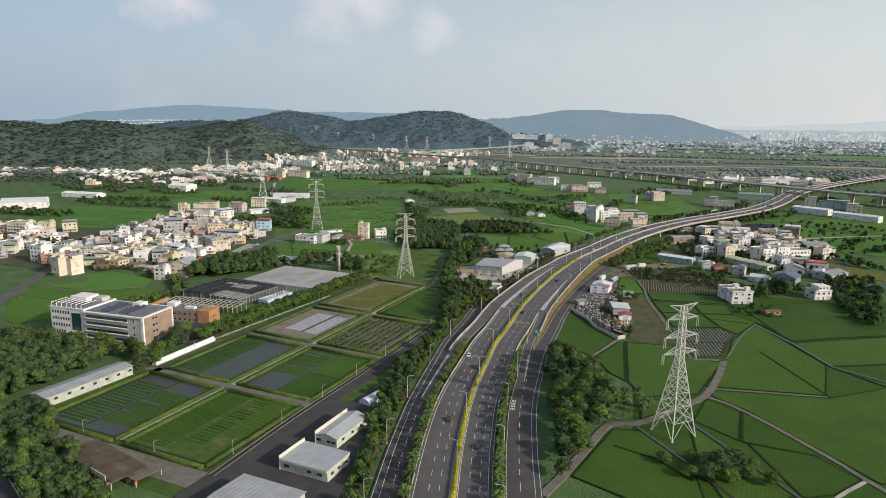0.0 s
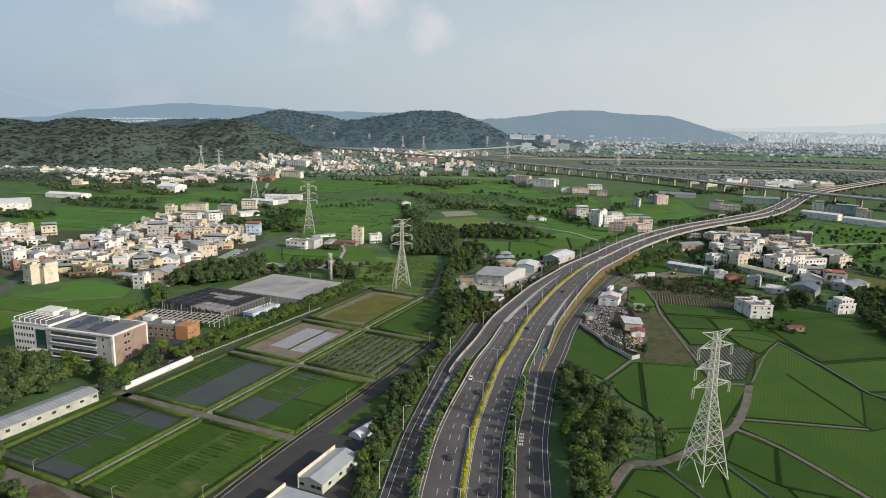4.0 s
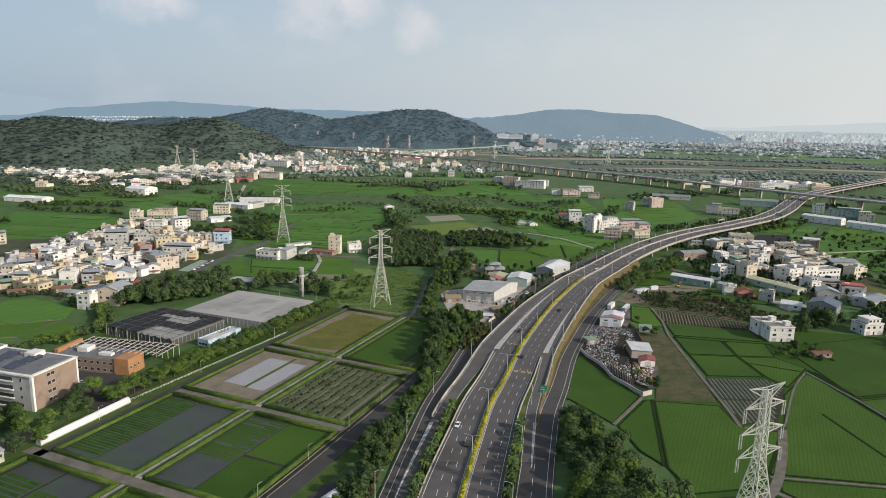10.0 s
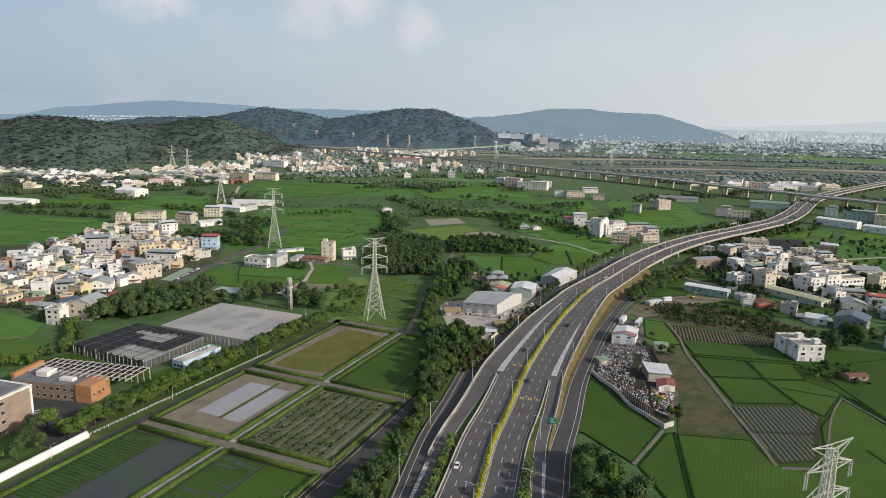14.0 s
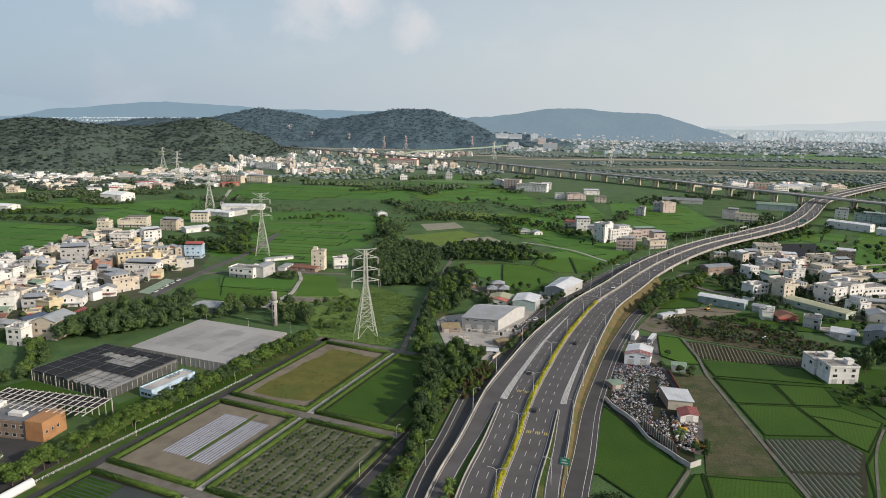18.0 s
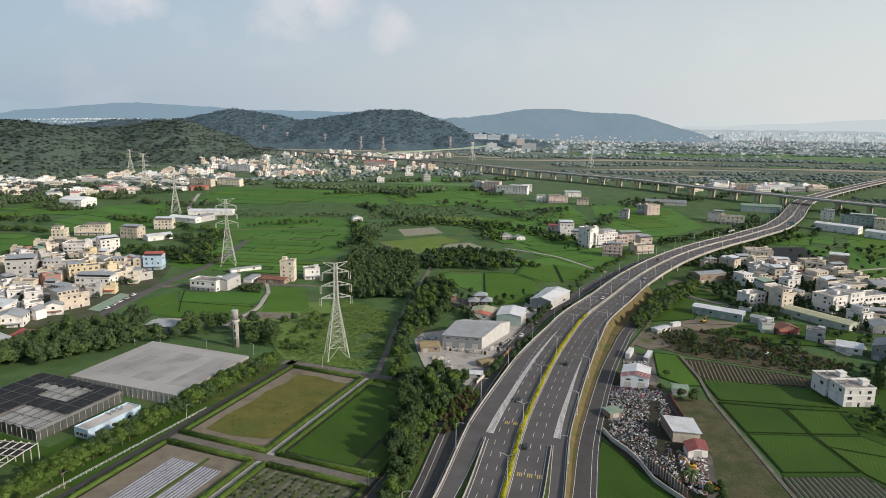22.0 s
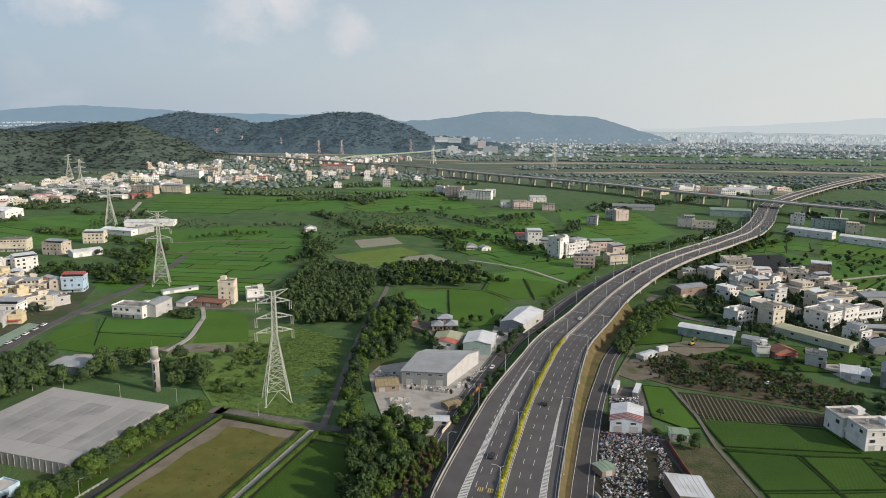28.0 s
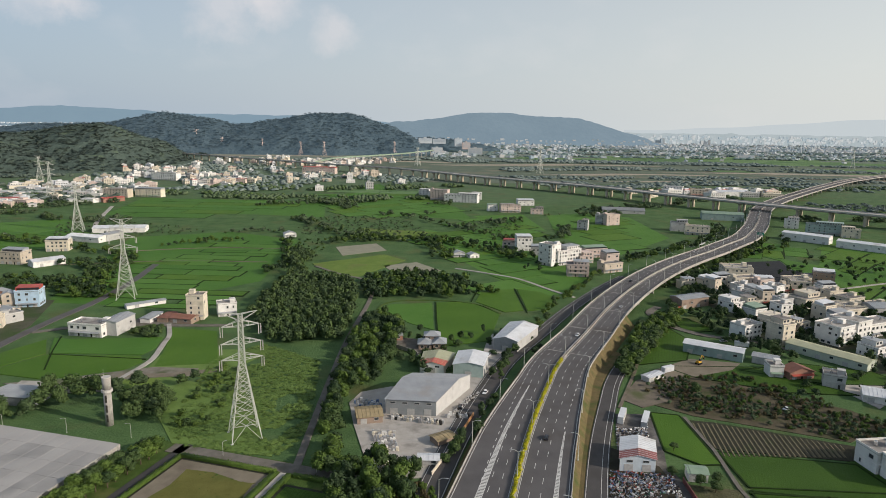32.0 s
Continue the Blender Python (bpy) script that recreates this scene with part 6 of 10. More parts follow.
base_trees = [(x, y, R2.uniform(4.5, 8), R2.uniform(6, 10)) for x, y in scatter([(-1250, 1180), (-760, 1190), (-560, 1230), (-440, 1340), (-430, 1480), (-600, 1640), (-760, 1900), (-900, 1800), (-1150, 1500), (-1350, 1380)], 19, R2) if noise.noise((x / 70, y / 70, 4.4)) > -0.12]
wood("hill_foot_trees", base_trees, HILL_TREE, "dark trees between houses at the hill's foot", near=False, seed=52)


# ---- pylons ----
def pylon(x, y, turn, h=54.0, base=6.0, m=None, label="pale lattice steel power pylon with three pairs of arms", fine=True, group="power pylons"):
    m = m or STEEL
    t = thing("power_pylon", label, "pylon", (x, y, 0), turn, group)
    waist_z, waist, top = 0.6 * h, 0.2 * base, 0.13 * base

    def half(z):
        return base + (waist - base) * (z / waist_z) if z < waist_z else waist + (top - waist) * (z - waist_z) / (h - waist_z)

    k = 1.0 if fine else 1.6
    for sx, sy in ((-1, -1), (1, -1), (1, 1), (-1, 1)):
        g = Geo()
        zs = [0, waist_z, h * 0.985]
        for a, b in zip(zs, zs[1:]):
            g.beam((sx * half(a), sy * half(a), a), (sx * half(b), sy * half(b), b), 0.36 * k, 0, 0.26 * k)
        g.box(sx * base - 0.5, sy * base - 0.5, -0.1, sx * base + 0.5, sy * base + 0.5, 0.35)
        part("leg", g.mesh("leg", m), t)
    levels = [0.0, 0.13, 0.245, 0.345, 0.43, 0.505, 0.565, 0.62, 0.67, 0.72, 0.77, 0.82, 0.87, 0.92, 0.97] if fine else [0.0, 0.2, 0.36, 0.5, 0.62, 0.74, 0.86, 0.97]
    g = Geo()
    for a, b in zip(levels, levels[1:]):
        za, zb = a * h, b * h
        ha, hb = half(za), half(zb)
        for q in range(4):
            c0, c1 = ((-1, -1), (1, -1), (1, 1), (-1, 1))[q], ((-1, -1), (1, -1), (1, 1), (-1, 1))[(q + 1) % 4]
            P = lambda c, hh, z: (c[0] * hh, c[1] * hh, z)
            w = (0.17 if a < 0.6 else 0.13) * k
            if a == 0 and fine:
                mid = ((c0[0] + c1[0]) / 2 * hb, (c0[1] + c1[1]) / 2 * hb, zb)
                g.beam(P(c0, ha, za), mid, w).beam(P(c1, ha, za), mid, w)
            else:
                g.beam(P(c0, ha, za), P(c1, hb, zb), w).beam(P(c1, ha, za), P(c0, hb, zb), w)
            g.beam(P(c0, hb, zb), P(c1, hb, zb), w)
            if fine and a < 0.5 and a > 0:
                zm = (za + zb) / 2
                hm = half(zm)
                g.beam(P(c0, hm, zm), ((c0[0] + c1[0]) / 2 * ha, (c0[1] + c1[1]) / 2 * ha, za), w * 0.7).beam(P(c1, hm, zm), ((c0[0] + c1[0]) / 2 * ha, (c0[1] + c1[1]) / 2 * ha, za), w * 0.7)
    part("bracing", g.mesh("bracing", m), t)
    reach = 0.155 * h
    for z, sc in ((0.63, 1.0), (0.755, 0.97), (0.89, 0.9)):
        for sg in (-1, 1):
            g = Geo()
            hh = half(z * h)
            tip = (sg * reach * sc, 0, z * h + 0.3)
            for sy in (-1, 1):
                g.beam((sg * hh, sy * hh, z * h), tip, 0.2 * k).beam((sg * hh, sy * hh, z * h + 0.045 * h), tip, 0.2 * k)
                if fine:
                    for u in (0.33, 0.66):
                        a1 = tuple(np.array((sg * hh, sy * hh, z * h)) * (1 - u) + np.array(tip) * u)
                        a2 = tuple(np.array((sg * hh, sy * hh, z * h + 0.045 * h)) * (1 - u) + np.array(tip) * u)
                        a3 = tuple(np.array((sg * hh, -sy * hh, z * h)) * (1 - u) + np.array(tip) * u)
                        g.beam(a1, a2, 0.12).beam(a1, a3, 0.1)
            arm = part("crossarm", g.mesh("crossarm", m), t)
            if fine:
                g = Geo()
                for o in (-0.45, 0.45):
                    g.tube(tip[0] + o, 0, z * h - 4.0, z * h + 0.3, 0.13, 0.13, 6)
                    for j in range(7):
                        g.tube(tip[0] + o, 0, z * h - 3.8 + j * 0.52, z * h - 3.6 + j * 0.52, 0.24, 0.15, 6)
                part("insulator", g.mesh("insulator", CONCRETE_PALE), arm, "pale insulator strings")
    for sg in (-1, 1):
        g = Geo()
        for sy in (-1, 1):
            g.beam((0, sy * half(0.93 * h), 0.93 * h), (sg * reach * 0.82, 0, h), 0.18 * k).beam((0, sy * half(h), 0.985 * h), (sg * reach * 0.82, 0, h), 0.18 * k)
        part("peak_arm", g.mesh("peak_arm", m), t)
    return t


pylon(87.5, 266.5, 27, 57, 6.3)
pylon(-58, 533, 20, 53.5, 6.0)
pylon(-189, 757, 14, 58.5, 6.2)
pylon(-353, 1053, 14, 54, 6.0, fine=False, label="distant lattice steel power pylon")
pylon(-537, 1376, 14, 60, 6.4, fine=False, label="distant lattice steel power pylon")
pylon(-712, 1698, 14, 50, 6.4, fine=False, label="distant lattice steel power pylon")
for x, y, h in ((-973, 3000, 58), (-768, 3050, 88), (-660, 3020, 60), (-487, 2940, 57), (-328, 2850, 52), (-237, 2820, 54), (92, 2282, 56), (29, 2900, 56), (409, 2026, 72), (1500, 2300, 60)):
    pylon(x, y, 40, h, 7.0, STEEL_RED if x < 50 else STEEL, fine=False, label="far red and white lattice pylon" if x < 50 else "far grey lattice pylon on the plain")


# ---- houses ----
WIN = {}


def window_mesh(w, h):
    """A framed window in one piece: proud frame, set-back glass."""
    key = (round(w, 1), round(h, 1))
    if key not in WIN:
        w, h = key
        f, y0, y1, yb = 0.1, -0.1, -0.02, 0.1
        ring = lambda a, b, y: [(-w / 2 - a, y, -b), (w / 2 + a, y, -b), (w / 2 + a, y, h + a), (-w / 2 - a, y, h + a)]
        vs = ring(f, 0.16, yb) + ring(f, 0.16, y0) + ring(0, 0, y0) + ring(0, 0, y1)
        fs = [(a + k, a + (k + 1) % 4, a + 4 + (k + 1) % 4, a + 4 + k) for a in (0, 4, 8) for k in range(4)] + [(12, 13, 14, 15)]
        WIN[key] = make_mesh("window", vs, fs, [FRAME, GLASS], [0] * 12 + [1])
    return WIN[key]


TANK = Geo().tube(0, 0, 0.5, 2.1, 0.62, 0.62, 12).tube(0, 0, 2.1, 2.4, 0.62, 0.2, 12)
for _x, _y in ((-0.4, -0.4), (0.4, -0.4), (0.4, 0.4), (-0.4, 0.4)):
    TANK.beam((_x, _y, 0), (_x, _y, 0.6), 0.1)
TANK = TANK.mesh("water_tank", STAINLESS)
_sv, _sf = [], []
for _k in range(17):   # ribbed roller shutter, one sheet
    _sv += [(-1.4, -0.06 - 0.05 * (_k % 2), _k * 0.165), (1.4, -0.06 - 0.05 * (_k % 2), _k * 0.165)]
    if _k:
        _sf.append((2 * _k - 2, 2 * _k - 1, 2 * _k + 1, 2 * _k))
_sv += [(-1.4, 0.1, 2.64), (1.4, 0.1, 2.64)]
_sf.append((32, 33, 35, 34))
SHUTTER = make_mesh("shutter", _sv, _sf, FRAME)
DOOR = Geo().box(-0.55, -0.07, 0, 0.55, 0.1, 2.15, 0, 0.03).mesh("door", DARK)
COLOUR_WORDS = dict(white="white", cream="cream", beige="beige", grey="grey", pink="pinkish", yellow="yellow", brick="red brick", tan="tan", orange="orange", blue="pale blue", teal="grey-green", steelgrey="dark grey")
HR = random.Random(77)
FOOTPRINTS = []


def house(x, y, turn, w, d, h, colour="white", top="parapet", detail=2, balcony=False, accent=None):
    """A rendered concrete town house: walls, windows storey by storey, a parapet roof with tank and stair house, or a tin roof."""
    w, d, h = max(w, 5.0), max(d, 5.0), max(h, 3.0)
    FOOTPRINTS.append((x, y, max(w, d) * 0.6))
    storeys = max(1, round(h / 3.3))
    fh = h / storeys
    words = {1: "single-storey", 2: "two-storey", 3: "three-storey", 4: "four-storey", 5: "five-storey", 6: "six-storey"}.get(storeys, "tall")
    rooft = {"parapet": "with a flat parapet roof", "tin": "with a pale tin roof on top", "red": "with a red tin roof", "gable": "with a pitched tin roof"}.get(top, "with a flat roof")
    t = thing("house", f"{COLOUR_WORDS[colour]} {words} concrete house {rooft}", "house", (x, y, 0), turn)
    wm = WALLS[colour]
    full = h
    setback = top == "parapet" and storeys >= 3 and HR.random() < 0.6
    if setback:
        h -= fh
        storeys -= 1
    # walls in one piece, with a slim ledge at each floor
    levels = [(-0.2, 0.0)]
    for s in range(1, storeys):
        levels += [(s * fh - 0.14, 0.0), (s * fh - 0.12, 0.14), (s * fh + 0.08, 0.14), (s * fh + 0.1, 0.0)]
    levels.append((h, 0.0))
    vs = [(sx * (w / 2 + o), sy * (d / 2 + o), z) for z, o in levels for sx, sy in ((-1, -1), (1, -1), (1, 1), (-1, 1))]
    fs = [(4 * a + k, 4 * a + (k + 1) % 4, 4 * a + 4 + (k + 1) % 4, 4 * a + 4 + k) for a in range(len(levels) - 1) for k in range(4)] + [tuple(range(len(vs) - 4, len(vs)))]
    part("wall", make_mesh("wall", vs, fs, wm), t)
    roof_at = h
    if top in ("parapet", "tin", "red"):
        g = Geo().box(-w / 2 - 0.25, -d / 2 - 0.25, h, w / 2 + 0.25, d / 2 + 0.25, h + 0.18)
        part("roof", g.mesh("roof", ROOF_SLAB), t)
        g = Geo()
        for a, b, c, e in ((-w / 2 - 0.2, -d / 2 - 0.2, w / 2 + 0.2, -d / 2), (-w / 2 - 0.2, d / 2, w / 2 + 0.2, d / 2 + 0.2), (-w / 2 - 0.2, -d / 2, -w / 2, d / 2), (w / 2, -d / 2, w / 2 + 0.2, d / 2)):
            g.box(a, b, h + 0.18, c, e, h + 1.05)
        part("parapet", g.mesh("parapet", wm), t)
        roof_at = h + 0.18
    if top in ("tin", "red"):
        rm = TIN_RED if top == "red" else HR.choice([TIN, TIN_WHITE, TIN_WHITE, TIN_GREY, TIN_GREEN])
        z0, z1 = h + 2.3, h + 3.2
        k = HR.uniform(0.55, 0.95)
        prof = [(-w / 2, 0), (-w / 2, 1), (w / 2, 1), (w / 2, 0), (w / 2 - 0.12, 0), (w / 2 - 0.12, 2), (-w / 2 + 0.12, 2), (-w / 2 + 0.12, 0)]
        vs = [(a, sy * d / 2 * k, roof_at if b == 0 else zz if b == 1 else zz - 0.1) for sy, zz in ((-1, z0), (1, z1)) for a, b in prof]
        g = Geo().add(vs, [(q, (q + 1) % 8, 8 + (q + 1) % 8, 8 + q) for q in range(8)] + [(0, 7, 6, 1), (1, 6, 5, 2), (2, 5, 4, 3), (8, 9, 14, 15), (9, 10, 13, 14), (10, 11, 12, 13)])
        part("tin_roof", g.mesh("tin_roof", rm), t, "red tin roof on side sheets" if top == "red" else "")
    if top == "gable":
        e, rise = 0.5, w * 0.13 + 0.8
        g = Geo().add([(-w / 2 - e, -d / 2 - e, h), (-w / 2 - e, d / 2 + e, h), (0, d / 2 + e, h + rise), (0, -d / 2 - e, h + rise), (w / 2 + e, -d / 2 - e, h), (w / 2 + e, d / 2 + e, h),
                       (-w / 2 - e, -d / 2 - e, h - 0.15), (-w / 2 - e, d / 2 + e, h - 0.15), (0, d / 2 + e, h + rise - 0.15), (0, -d / 2 - e, h + rise - 0.15), (w / 2 + e, -d / 2 - e, h - 0.15), (w / 2 + e, d / 2 + e, h - 0.15)],
                      [(0, 3, 2, 1), (3, 4, 5, 2), (6, 7, 8, 9), (9, 8, 11, 10), (0, 6, 9, 3), (3, 9, 10, 4), (1, 2, 8, 7), (2, 5, 11, 8), (0, 1, 7, 6), (4, 10, 11, 5)])
        part("roof", g.mesh("roof", accent or HR.choice([TIN, TIN_GREY, TIN_WHITE])), t)
        for sy in (-1, 1):
            yy = sy * (d / 2 - 0.06)
            g = Geo().add([(-w / 2, yy, h - 0.2), (w / 2, yy, h - 0.2), (0, yy, h + rise - 0.25), (-w / 2, yy - 0.1, h - 0.2), (w / 2, yy - 0.1, h - 0.2), (0, yy - 0.1, h + rise - 0.25)], [(0, 1, 2), (5, 4, 3), (0, 3, 4, 1), (1, 4, 5, 2), (2, 5, 3, 0)])
            part("gable", g.mesh("gable", wm), t)
    if setback:
        sg = HR.choice((-1, 1))
        x0, x1 = (-w / 2 + 0.02, w * HR.uniform(0.05, 0.25)) if sg < 0 else (-w * HR.uniform(0.05, 0.25), w / 2 - 0.02)
        y0, y1 = -d * HR.uniform(0.2, 0.42), d / 2 - 0.02
        up = part("upper_storey", Geo().box(x0, y0, roof_at, x1, y1, full).mesh("upper_storey", wm), t)
        part("upper_roof", Geo().box(x0 - 0.4, y0 - 0.5, full, x1 + 0.4, y1 + 0.3, full + 0.22).mesh("upper_roof", HR.choice([ROOF_SLAB, wm, TIN_GREY])), up)
        for u in np.arange(x0 + 1.4, x1 - 0.6, 2.8):
            part("window", window_mesh(HR.choice((1.1, 1.8)), 1.3), up, "", (float(u), y0, roof_at + 1.0))
        if HR.random() < 0.7:
            part("water_tank", TANK, t, "shiny steel water tank", ((x0 + x1) / 2, (y0 + y1) / 2, full + 0.22))
    if detail >= 1 and top == "parapet" and h > 5 and not setback:
        sw, sdp = min(3.2, w * 0.4), min(3.6, d * 0.4)
        ox, oy = HR.choice((-1, 1)) * (w / 2 - sw / 2 - 0.6), HR.uniform(-0.1, 0.3) * d
        part("stair_house", Geo().box(ox - sw / 2, oy - sdp / 2, roof_at, ox + sw / 2, oy + sdp / 2, roof_at + 2.4).box(ox - sw / 2 - 0.25, oy - sdp / 2 - 0.25, roof_at + 2.4, ox + sw / 2 + 0.25, oy + sdp / 2 + 0.25, roof_at + 2.58).mesh("stair_house", wm), t)
        if HR.random() < 0.8:
            part("water_tank", TANK, t, "shiny steel water tank", (-ox * 0.5, -oy + HR.uniform(-1, 1), roof_at))
    if detail >= 1:
        ww = 1.5
        for ang, off, length, _ in ((0, d / 2, w, 0), (90, w / 2, d, 1), (-90, w / 2, d, 1)):
            n = int((length - 1.2) / (3.6 if detail >= 2 else 5.2))
            if n < 1:
                continue
            for s in range(storeys):
                for k in range(n):
                    u = (k + 0.5) / n * (length - 1.0) - (length - 1.0) / 2
                    z = s * fh + fh * 0.32
                    if s and HR.random() < 0.2:
                        continue
                    if ang and (HR.random() < 0.45 or detail < 2):
                        continue
                    a = radians(ang)
                    px, py = math.cos(a) * u + math.sin(a) * off, math.sin(a) * u - math.cos(a) * off
                    if s == 0 and ang == 0:
                        part("shutter" if k % 2 == 0 else "door", SHUTTER if k % 2 == 0 and length / n > 3.0 else DOOR, t, "", (px, py, 0), ang)
                    else:
                        part("window", window_mesh(HR.choice((0.8, 1.1, 1.5, 1.8, 2.2)) if detail >= 2 else 1.5, min(1.5, fh * 0.45)), t, "", (px, py, z), ang)
    if detail >= 1 and HR.random() < 0.55:
        g = Geo().add([(-w * 0.46, -d / 2 - 1.8, 2.75), (w * 0.46, -d / 2 - 1.8, 2.75), (w * 0.46, -d / 2, 3.15), (-w * 0.46, -d / 2, 3.15), (-w * 0.46, -d / 2 - 1.8, 2.68), (w * 0.46, -d / 2 - 1.8, 2.68), (w * 0.46, -d / 2, 3.08), (-w * 0.46, -d / 2, 3.08)],
                      [(0, 1, 2, 3), (7, 6, 5, 4), (0, 4, 5, 1), (1, 5, 6, 2), (2, 6, 7, 3), (3, 7, 4, 0)])
        part("awning", g.mesh("awning", HR.choice([TIN, TIN_GREY, TIN_GREEN, TIN_BLUE, TIN_RED, TIN_BROWN])), t)
    if balcony:
        for s in range(1, storeys):
            z = s * fh
            g = Geo().box(-w * 0.42, -d / 2 - 1.3, z - 0.12, w * 0.42, -d / 2 + 0.02, z + 0.05).box(-w * 0.42, -d / 2 - 1.3, z + 0.05, w * 0.42, -d / 2 - 1.18, z + 1.0)
            g.box(-w * 0.42, -d / 2 - 1.18, z + 0.05, -w * 0.42 + 0.12, -d / 2, z + 1.0).box(w * 0.42 - 0.12, -d / 2 - 1.18, z + 0.05, w * 0.42, -d / 2, z + 1.0)
            part("balcony", g.mesh("balcony", wm), t)
    return t


def shed(x, y, turn, w, d, h, wall="white", roof=None, label="low white metal shed with a pitched tin roof", along=True, seams=True, openings=2, name="shed", rise=None):
    """A steel-framed shed: walls, a ribbed pitched roof, doors and a band of windows. along: the ridge runs along w."""
    FOOTPRINTS.append((x, y, max(w, d) * 0.55))
    t = thing(name, label, "shed", (x, y, 0), turn)
    L, W = (w, d) if along else (d, w)
    rise = W * 0.11 if rise is None else rise
    wm = WALLS.get(wall, WALLS["white"])
    rot = (lambda a, b: (a, b)) if along else (lambda a, b: (-b, a))
    P = lambda a, b, z: (*rot(a, b), z)
    g = Geo().add([P(-L / 2, -W / 2, -0.1), P(L / 2, -W / 2, -0.1), P(L / 2, W / 2, -0.1), P(-L / 2, W / 2, -0.1), P(-L / 2, -W / 2, h), P(L / 2, -W / 2, h), P(L / 2, W / 2, h), P(-L / 2, W / 2, h), P(-L / 2, 0, h + rise), P(L / 2, 0, h + rise)],
                  [(0, 1, 5, 4), (2, 3, 7, 6), (1, 2, 6, 9, 5), (3, 0, 4, 8, 7), (4, 5, 9, 8), (6, 7, 8, 9)])
    part("wall", g.mesh("wall", wm), t)
    e = 0.45
    for sg in (-1, 1):
        z0 = h - rise * e / (W / 2)
        vs, fs = [], []
        us = [-L / 2 - e] + [u + o for u in np.arange(-L / 2 + 0.6, L / 2, 1.8 if seams else 30.0) for o in (-0.08, -0.05, 0.05, 0.08)] + [L / 2 + e]
        for k, u in enumerate(us):
            up = 0.32 if 0 < k < len(us) - 1 and (k - 1) % 4 in (1, 2) else 0.2
            vs += [P(u, sg * (W / 2 + e), z0 + up), P(u, 0, h + rise + up), P(u, sg * (W / 2 + e), z0 + 0.05), P(u, 0, h + rise + 0.05)]
            if k:
                a, b = 4 * k - 4, 4 * k
                fs += [(a, b, b + 1, a + 1), (a + 2, a + 3, b + 3, b + 2), (a, a + 2, b + 2, b), (a + 1, b + 1, b + 3, a + 3)]
        fs += [(0, 1, 3, 2), (4 * len(us) - 4, 4 * len(us) - 2, 4 * len(us) - 1, 4 * len(us) - 3)]
        g = Geo().add(vs, fs)
        part("roof_panel", g.mesh("roof_panel", roof or TIN), t)
    for k in range(openings):
        u = (k + 0.5) / openings * w - w / 2
        part("shutter" if k % 2 == 0 else "window", SHUTTER if k % 2 == 0 else window_mesh(1.8, 1.2), t, "", (u, -d / 2, 0 if k % 2 == 0 else h * 0.5))
    for k in range(max(1, int(d / 7))):
        u = (k + 0.5) / max(1, int(d / 7)) * d - d / 2
        part("window", window_mesh(1.8, 1.2), t, "", (w / 2, u, h * 0.5), 90)
    return t


slab("village_ground", [(-352, 516), (-300, 530), (-262, 520), (-236, 526), (-222, 600), (-222, 690), (-236, 750), (-300, 770), (-330, 840), (-395, 830), (-410, 740), (-470, 720), (-530, 700), (-540, 560), (-420, 540)], 0.26, VILLAGE_GROUND, "trodden yards and weedy gaps between village houses", "ground", thick=0.2)
slab("village_ground", [(244, 622), (262, 588), (300, 584), (330, 600), (352, 640), (366, 700), (350, 750), (320, 830), (290, 830), (236, 790), (236, 700), (228, 660)], 0.26, VILLAGE_GROUND, "trodden yards and weedy gaps between village houses", "ground", thick=0.2)
# left village: a crowd of low concrete houses
house(-340, 613, -29, 12, 12, 11.8, "white")
house(-327, 575, -31, 16, 10, 7.6, "white", balcony=True)
house(-337, 560, -13, 9, 10, 7.9, "white")
house(-309, 540, -15, 14, 12, 5.8, "yellow")
house(-352, 592, 40, 11.6, 12, 8.1, "white", "tin")
house(-308, 585, -5, 15.3, 10, 7.9, "cream")
house(-288, 604, 2, 16.2, 12, 5.6, "white", "tin")
house(-251, 503, -7, 9.6, 8, 9.5, "white")
house(-240, 518, -3, 15, 18, 11.1, "beige", "gable")
house(-236, 545, 51, 14, 8, 6.2, "cream", "gable", accent=TIN_RED)
house(-267, 580, 17, 16.9, 14, 6.5, "white", "gable")
house(-286, 570, 20, 12.2, 12, 6.6, "grey", "tin")
house(-359, 668, 7, 15.6, 14, 11.1, "grey", balcony=True)
house(-363, 696, 8, 11.9, 10, 4.9, "beige", "gable")
shed(-404, 688, 20, 13, 8, 3.4, "white", TIN_WHITE)
house(-336, 702, 21, 19.9, 14, 14.1, "grey", "tin")
house(-314, 712, 21, 17.4, 14, 12.4, "grey", balcony=True)
house(-296, 636, 22, 13.9, 12, 7.8, "white")
house(-276, 648, -25, 18, 12, 8.4, "beige")
house(-253, 621, 53, 19.2, 14, 12.8, "beige")
house(-286, 700, 38, 22, 10, 13.2, "yellow", balcony=True)
house(-272, 735, 8, 16.6, 12, 9.6, "cream")
house(-264, 677, -2, 26.6, 12, 7.4, "white", "tin")
house(-256, 699, 59, 14, 9, 6.3, "cream")
house(-246, 738, 8, 15, 12, 11.2, "blue", "red")
house(-270, 607, 45, 10.7, 10, 6.7, "white")
house(-305, 684, 33, 18, 9, 4.8, "white", "tin")
house(-307, 660, 7, 13.8, 10, 7.3, "cream")
house(-365, 809, -19, 24, 14, 11.4, "beige", balcony=True)
house(-337, 786, 8, 20, 16, 12.2, "white", balcony=True)
house(-316, 800, 45, 17, 12, 13, "white", "tin")
house(-381, 896, 9, 32, 16, 11.5, "cream")
house(-330, 880, -11, 20, 14, 10.6, "beige", "tin")
shed(-300, 872, 44, 26, 14, 5, "white", TIN_WHITE)
